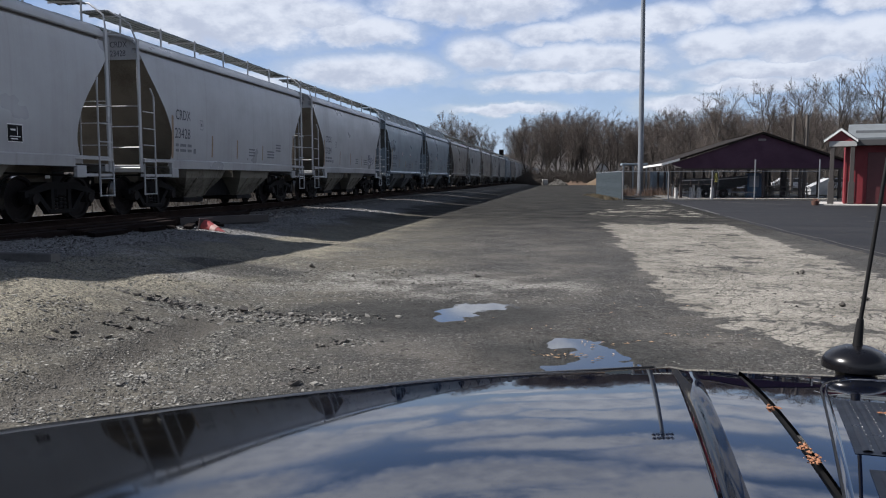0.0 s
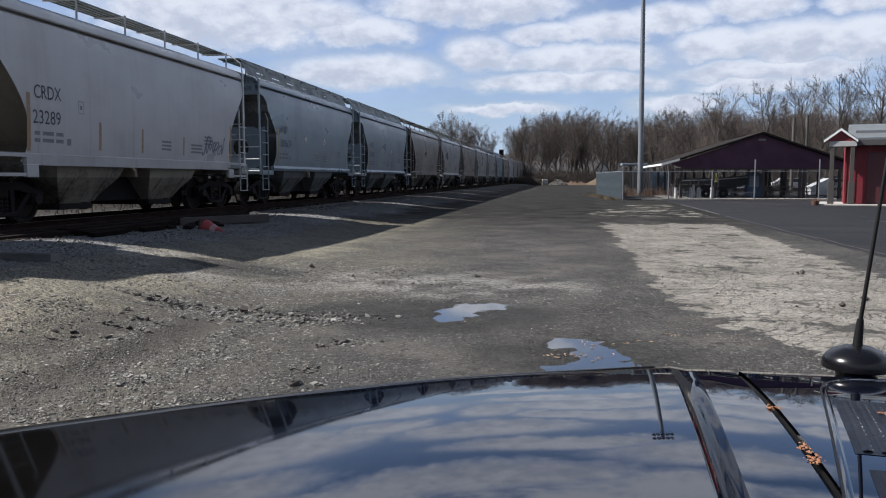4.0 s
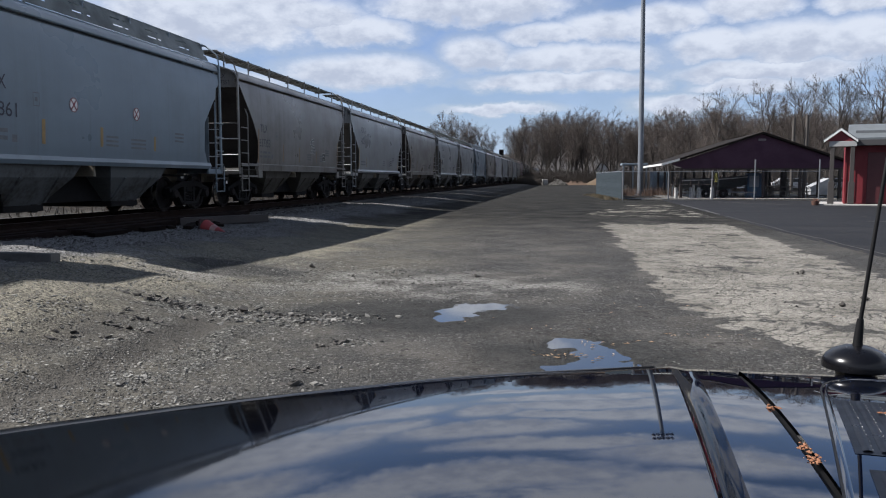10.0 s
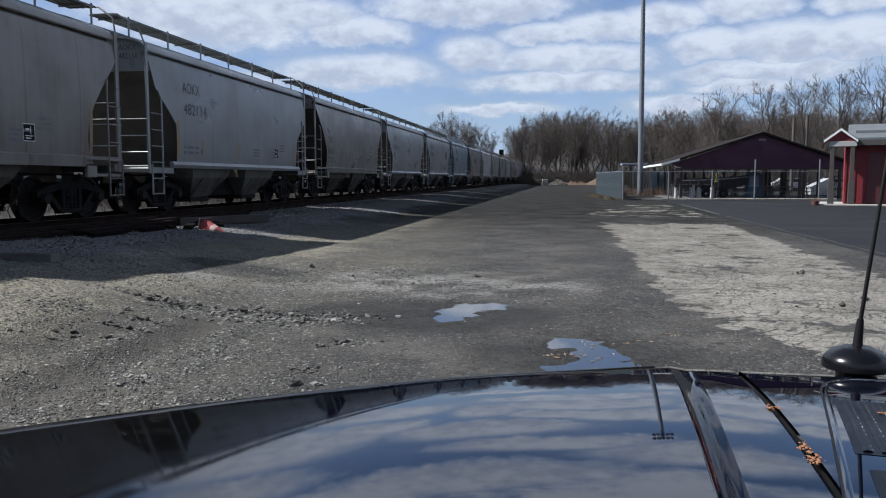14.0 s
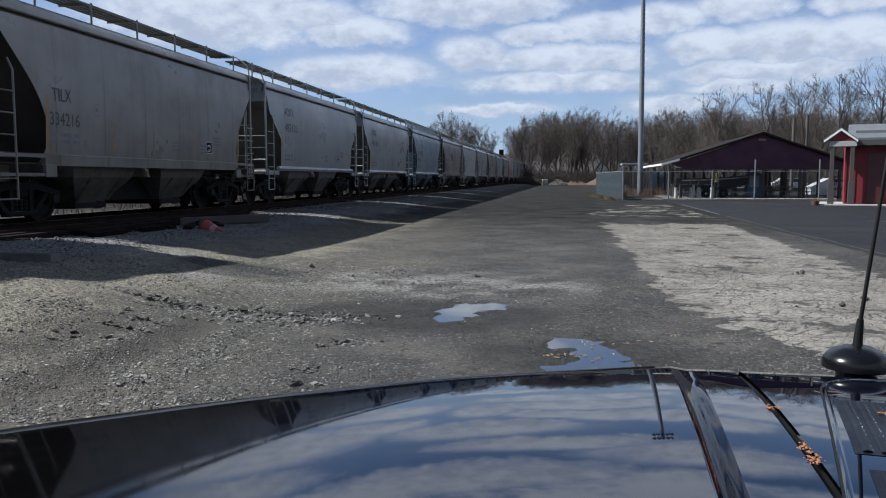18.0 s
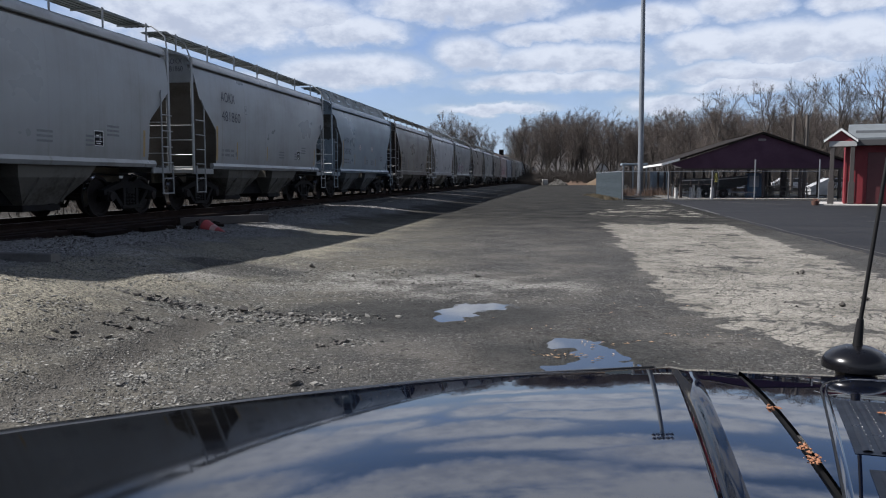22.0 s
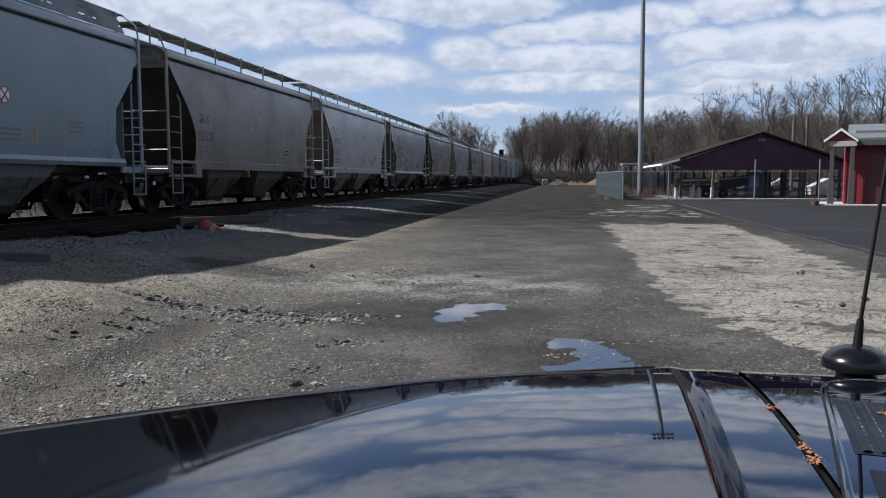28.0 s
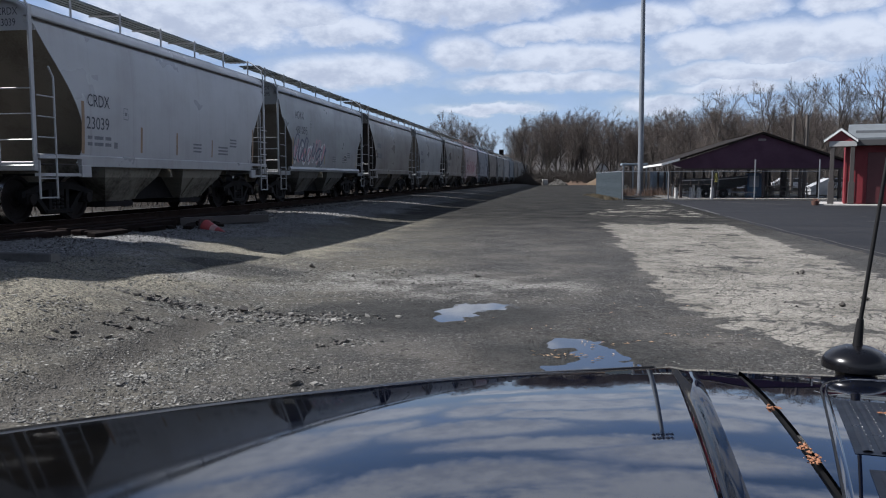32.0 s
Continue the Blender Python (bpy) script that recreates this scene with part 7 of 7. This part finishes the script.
def hood_swell(u, w):
    """The main face rises a little towards the crease and rolls off at its front edge."""
    v, a = u - 0.083, 0.060 - 0.030 * (w - 1.2)
    t = min(1.0, max(0.0, (v + 0.20) / 0.14))
    rise = a * (0.14 * (t ** 3 - t ** 4 / 2) + max(0.0, v + 0.06))
    s = max(0.0, w - (hood_front(u) - 0.06))
    return rise - 3.0 * min(1.0, max(0.0, (0.10 - u) / 0.9)) * s * s


def own_car():
    v = thing("camera_car", pose(0, 0, 0, 0, 0, -4.0), "nose of a glossy black car parked in the yard", "car")

    def panel(u0, u1, nu, lift=0.0):
        rows = []
        for i in range(nu + 1):
            u = u0 + (u1 - u0) * i / nu
            wf = hood_front(u)
            line = []
            for j in range(41):
                w = 0.30 + (wf - 0.30) * j / 40
                line.append((u, w, hood_z(u, w) + (hood_swell(u, w) if u < 0.12 else 0.0)))
            zf = line[-1][2]
            for j in range(1, 7):
                a = math.pi / 2 * j / 6
                line.append((u, wf + 0.045 * math.sin(a), zf - 0.045 * (1 - math.cos(a)) - 0.005 * j))
            line.append((u, wf + 0.05, zf - 0.16))
            rows.append(line)
        return Shape().grid(rows)

    part("hood", panel(-1.25, 0.112, 44), GLOSS, v, "glossy black hood mirroring the sky", smooth=True)
    # stepped crease between the hood's main face and its raised shoulder
    rows = []
    def crease_edge(w):
        """The crease narrows from the hood's front towards the windscreen."""
        return 0.112 + 0.052 * (0.82 + 0.18 * min(1.0, max(0.0, (w - 0.95) / 0.65)))

    for i in range(17):
        t = i / 16
        a, b = min(1.0, t / 0.8), max(0.0, (t - 0.8) / 0.2)
        wf = hood_front(0.112 + 0.052 * t)
        line = []
        for j in range(41):
            w = 0.30 + (wf - 0.30) * j / 40
            u = 0.112 + (crease_edge(w) - 0.112) * t
            line.append((u, w, hood_z(u, w) + hood_swell(0.112, w) * (1 - a) - 0.020 * min(1.0, (40 - j) / 9) * (a ** 1.4 - b * b * (3 - 2 * b))))
        zf = line[-1][2]
        line += [(u, wf + 0.045 * math.sin(math.pi / 12 * j), zf - 0.045 * (1 - math.cos(math.pi / 12 * j)) - 0.005 * j) for j in range(1, 7)]
        rows.append(line + [(u, wf + 0.05, zf - 0.16)])
    part("hood_crease", Shape().grid(rows), GLOSS, v, "pressed crease in the hood", smooth=True)
    rows, lip = [], []
    for i in range(41):
        u = -1.25 + 1.33 * i / 40
        wf, deep = hood_front(u), 0.014 + 0.085 * min(1.0, max(0.0, (0.02 - u) / 0.9))
        line = []
        for j in range(7):
            w = wf - deep + deep * j / 6
            line.append((u, w, hood_z(u, w) + hood_swell(u, w) + 0.0022 * min(1.0, j)))
        zf = line[-1][2]
        lip.append([line[-1]] + [(u, wf + 0.047 * math.sin(math.pi / 12 * j), zf - 0.045 * (1 - math.cos(math.pi / 12 * j)) - 0.005 * j) for j in range(1, 7)])
        rows.append(line)
    part("front_lip", Shape().grid(lip), worn("dusty_black_lip", (0.045, 0.042, 0.036), (0.02, 0.019, 0.017), 0.5, 0, 60, 8, 0.0, 0.7, 0.2), v, "dusty rounded lip of the hood", smooth=True)
    # added black strip paints the dark reflection in the rolled front edge
    part("edge_band", Shape().grid(rows), worn("satin_black_edge", (0.005, 0.005, 0.006), (0.012, 0.012, 0.012), 0.16, 0, 60, 8, 0.0, 0.7, 0.12), v, "dull black band along the hood's front edge", smooth=True)
    rows = []
    for i in range(9):
        wf = hood_front(0.164 + 0.088 * i / 8)
        line = []
        for j in range(41):
            w = 0.30 + (wf - 0.30) * j / 40
            u = crease_edge(w) + (0.252 - crease_edge(w)) * i / 8
            line.append((u, w, hood_z(u, w)))
        zf = line[-1][2]
        line += [(u, wf + 0.045 * math.sin(math.pi / 12 * j), zf - 0.045 * (1 - math.cos(math.pi / 12 * j)) - 0.005 * j) for j in range(1, 7)]
        rows.append(line + [(u, wf + 0.05, zf - 0.16)])
    part("hood_shoulder", Shape().grid(rows), GLOSS, v, smooth=True)
    part("fender", panel(0.268, 1.25, 30), GLOSS, v, smooth=True)
    seam = [[(u, 0.3 + (hood_front(u) - 0.3) * j / 20, hood_z(u, 0.3 + (hood_front(u) - 0.3) * j / 20) - 0.012) for j in range(21)] for u in (0.248, 0.272)]
    part("seam_gap", Shape().grid(seam), RUBBER, v, "dark gap along the hood")
    rnd = random.Random(5)
    crumbs = worn("orange_brown_bud_scales", (0.20, 0.085, 0.038), (0.11, 0.045, 0.022), 0.8)
    for w, cnt, sp in ((1.40, 16, 0.008), (1.165, 16, 0.012), (1.115, 24, 0.009)):
        q = Shape()
        for i in range(cnt):
            b = w + rnd.gauss(0, sp)
            lump(q, (0.26 + rnd.gauss(0, 0.006), b, hood_z(0.26, b) - 0.002 + rnd.random() * 0.006), rnd.uniform(0.0025, 0.006), rnd, 0, 0.5)
        part("bud_litter", q, crumbs, v, "orange-brown bud scales caught in the gap")
    leaf = Shape()
    for i in range(7):
        lump(leaf, (0.426 + 0.004 * i, 1.405 + rnd.gauss(0, 0.003), hood_z(0.43, 1.405) + 0.006), rnd.uniform(0.004, 0.007), rnd, 0, 0.4)
    part("bud_scale", leaf, crumbs, v, "single orange-brown bud scale")
    # shallow tray with a rounded rim and ribbed matting
    def rounded(k):
        """Outline of the tray, k metres outside its middle line."""
        pts = []
        for cx, cy, a0 in ((0.80, 1.60, 0), (0.405, 1.60, 90), (0.405, 0.86, 180), (0.80, 0.86, 270)):
            rr = 0.10 + k
            for j in range(9):
                a = radians(a0 + 90 * j / 8)
                w = cy + (rr + (0.14 if cy > 1 else 0.0)) * math.sin(a)
                pts.append((cx + rr * math.cos(a) + 0.19 * (w - 1.16), w))
        pts = pts + pts[:1]
        fine = []
        for (ua, wa), (ub, wb) in zip(pts, pts[1:]):
            m = 1 if math.hypot(ub - ua, wb - wa) < 0.1 else 24
            fine += [(ua + (ub - ua) * j / m, wa + (wb - wa) * j / m) for j in range(m)]
        return fine + fine[:1]

    rim = [[(u, w, hood_z(u, w) + dz) for u, w in rounded(k)] for k, dz in ((0.005, 0.0004), (0.003, 0.0013), (0.0, 0.0018), (-0.003, 0.0013), (-0.005, 0.0004))]
    vent = part("tray_rim", Shape().grid(rim), GLOSS, v, "raised dark rim of the ribbed tray", smooth=True)
    groove = [[(u, w, hood_z(u, w) + 0.0012) for u, w in rounded(k)] for k in (0.0050, 0.0070, 0.0085)]
    part("tray_seal", Shape().grid(groove), RUBBER, vent, "dark rubber seal round the rim")
    for k, (w0, w1) in enumerate(((1.17, 1.51), (0.84, 1.08))):
        mat_rows = []
        for j in range(13):
            w = w0 - 0.012 + (w1 - w0 + 0.024) * j / 12
            mat_rows.append([(u - 0.165 * (1.50 - w), w, hood_z(u - 0.165 * (1.50 - w), w) + 0.0007) for u in [0.380 + 0.01 * k + 0.32 * q / 12 for q in range(13)]])
        part("ribbed_mat", Shape().grid(mat_rows), RIBBED, vent, "dark mat between the ribs", smooth=True)
        for i in range(13):
            uu = 0.398 + 0.0235 * i + 0.01 * k
            rows = []
            for j in range(13):
                w = w0 + (w1 - w0) * j / 12
                u = uu - 0.165 * (1.50 - w)
                rows.append([(u + du, w, hood_z(u + du, w) + dz) for du, dz in ((-0.007, 0.0010), (-0.005, 0.0026), (0.0, 0.0035), (0.005, 0.0026), (0.007, 0.0010))])
            rib = part("rib", Shape().grid(rows), RIBBED, vent, "black rubber rib", smooth=True)
            beads = Shape()
            for j in range(16):
                w = w0 + (w1 - w0) * (j + rnd.random() * 0.6) / 16
                u = uu - 0.165 * (1.50 - w) + 0.0075
                lump(beads, (u, w, hood_z(u, w) + 0.002), rnd.uniform(0.0006, 0.0013), rnd)
            tagged(part("water_bead", beads, SIGNWHITE, rib), "small bright water drops", kind="stuff")
    # antenna
    au, aw = 0.545, 1.975
    az = hood_z(au, aw) + 0.046
    base = Shape().lathe([(0.040, -0.075), (0.046, -0.034), (0.074, -0.031), (0.075, -0.020), (0.073, -0.010), (0.066, 0.000), (0.053, 0.010), (0.035, 0.018), (0.018, 0.022), (0, 0.023)], (au, aw, az), "z", 32)
    part("antenna_base", base, worn("satin_black_plastic", (0.003, 0.003, 0.004), (0.006, 0.006, 0.007), 0.22, 0, 40, 4, 0.02, 0.6, 0.3), v, "domed black antenna base", smooth=50)
    part("spring", Shape().tube([(au, aw, az + 0.018), (au + 0.002, aw, az + 0.055), (au + 0.004, aw, az + 0.085)], 0.0115, 12, 0, 0.0075), RUBBER, v, smooth=50)
    part("whip", Shape().tube([(au + 0.004, aw, az + 0.080), (au + 0.052, aw, az + 0.53), (au + 0.10, aw - 0.03, az + 1.0)], 0.0050, 8, 0, 0.0036), RUBBER, v, "thin black antenna whip", smooth=50)
    # the nose down to the ground
    rows = []
    for i in range(25):
        u = -1.25 + 2.5 * i / 24
        wf = hood_front(u) + 0.05
        zf = hood_z(u, wf - 0.05) - 0.20
        rows.append([(u, wf, zf), (u, wf + 0.05, zf - 0.12), (u, wf + 0.07, 0.52), (u, wf + 0.02, 0.30), (u, wf - 0.15, 0.24)])
    part("front_bumper", Shape().grid(rows), GLOSS, v, smooth=40)
    side = Shape()
    for u in (-1.25, 1.25):
        wf = hood_front(u)
        side.box(u - 0.02, u + 0.02, 0.30, wf + 0.02, 0.45, hood_z(u, 0.6) - 0.03)
    part("side_panel", side, GLOSS, v)
    for u in (-1.0, 1.1):
        t = Shape().lathe([(0.0, -0.11), (0.22, -0.11), (0.33, -0.11), (0.36, -0.07), (0.36, 0.07), (0.33, 0.11), (0.22, 0.11), (0, 0.11)], (u, 0.62, 0.36), "x", 28)
        part("wheel", t, RUBBER, v, smooth=40)


own_car()


# ---------------------------------------------------------------- what moves
def motions():
    for i, car in CARS.items():
        walk(car, [(t, pose(TRACK_X, car_y(i, t), RAIL_TOP)) for t in (0.0, 4.0, 8.0, 12.0, 16.0, 20.0, 24.0, 28.0, 32.0)])
    rolled = 0.457
    count = 240
    turns = []
    for j in range(count + 1):
        t = j * 4 / FPS
        turns.append((t, math.degrees((SPEED * t - SLOWING * t * t) / rolled)))
    for i, car in CARS.items():
        if not -2 <= i <= 14:
            continue
        for w in [c for c in car.children_recursive if c.name.startswith("wheelset")]:
            y = w.location.y
            walk(w, [(t, pose(0, y, 0.457, a, 0, 0)) for t, a in turns])
    # clouds drift slowly towards the train
    walk(CLOUDS, [(0.0, pose(0, 0, 1.42, 0, 0, 0)), (16.0, pose(0, 0, 1.42, 0, 0, 0.64)), (32.0, pose(0, 0, 1.42, 0, 0, 1.28))])


motions()
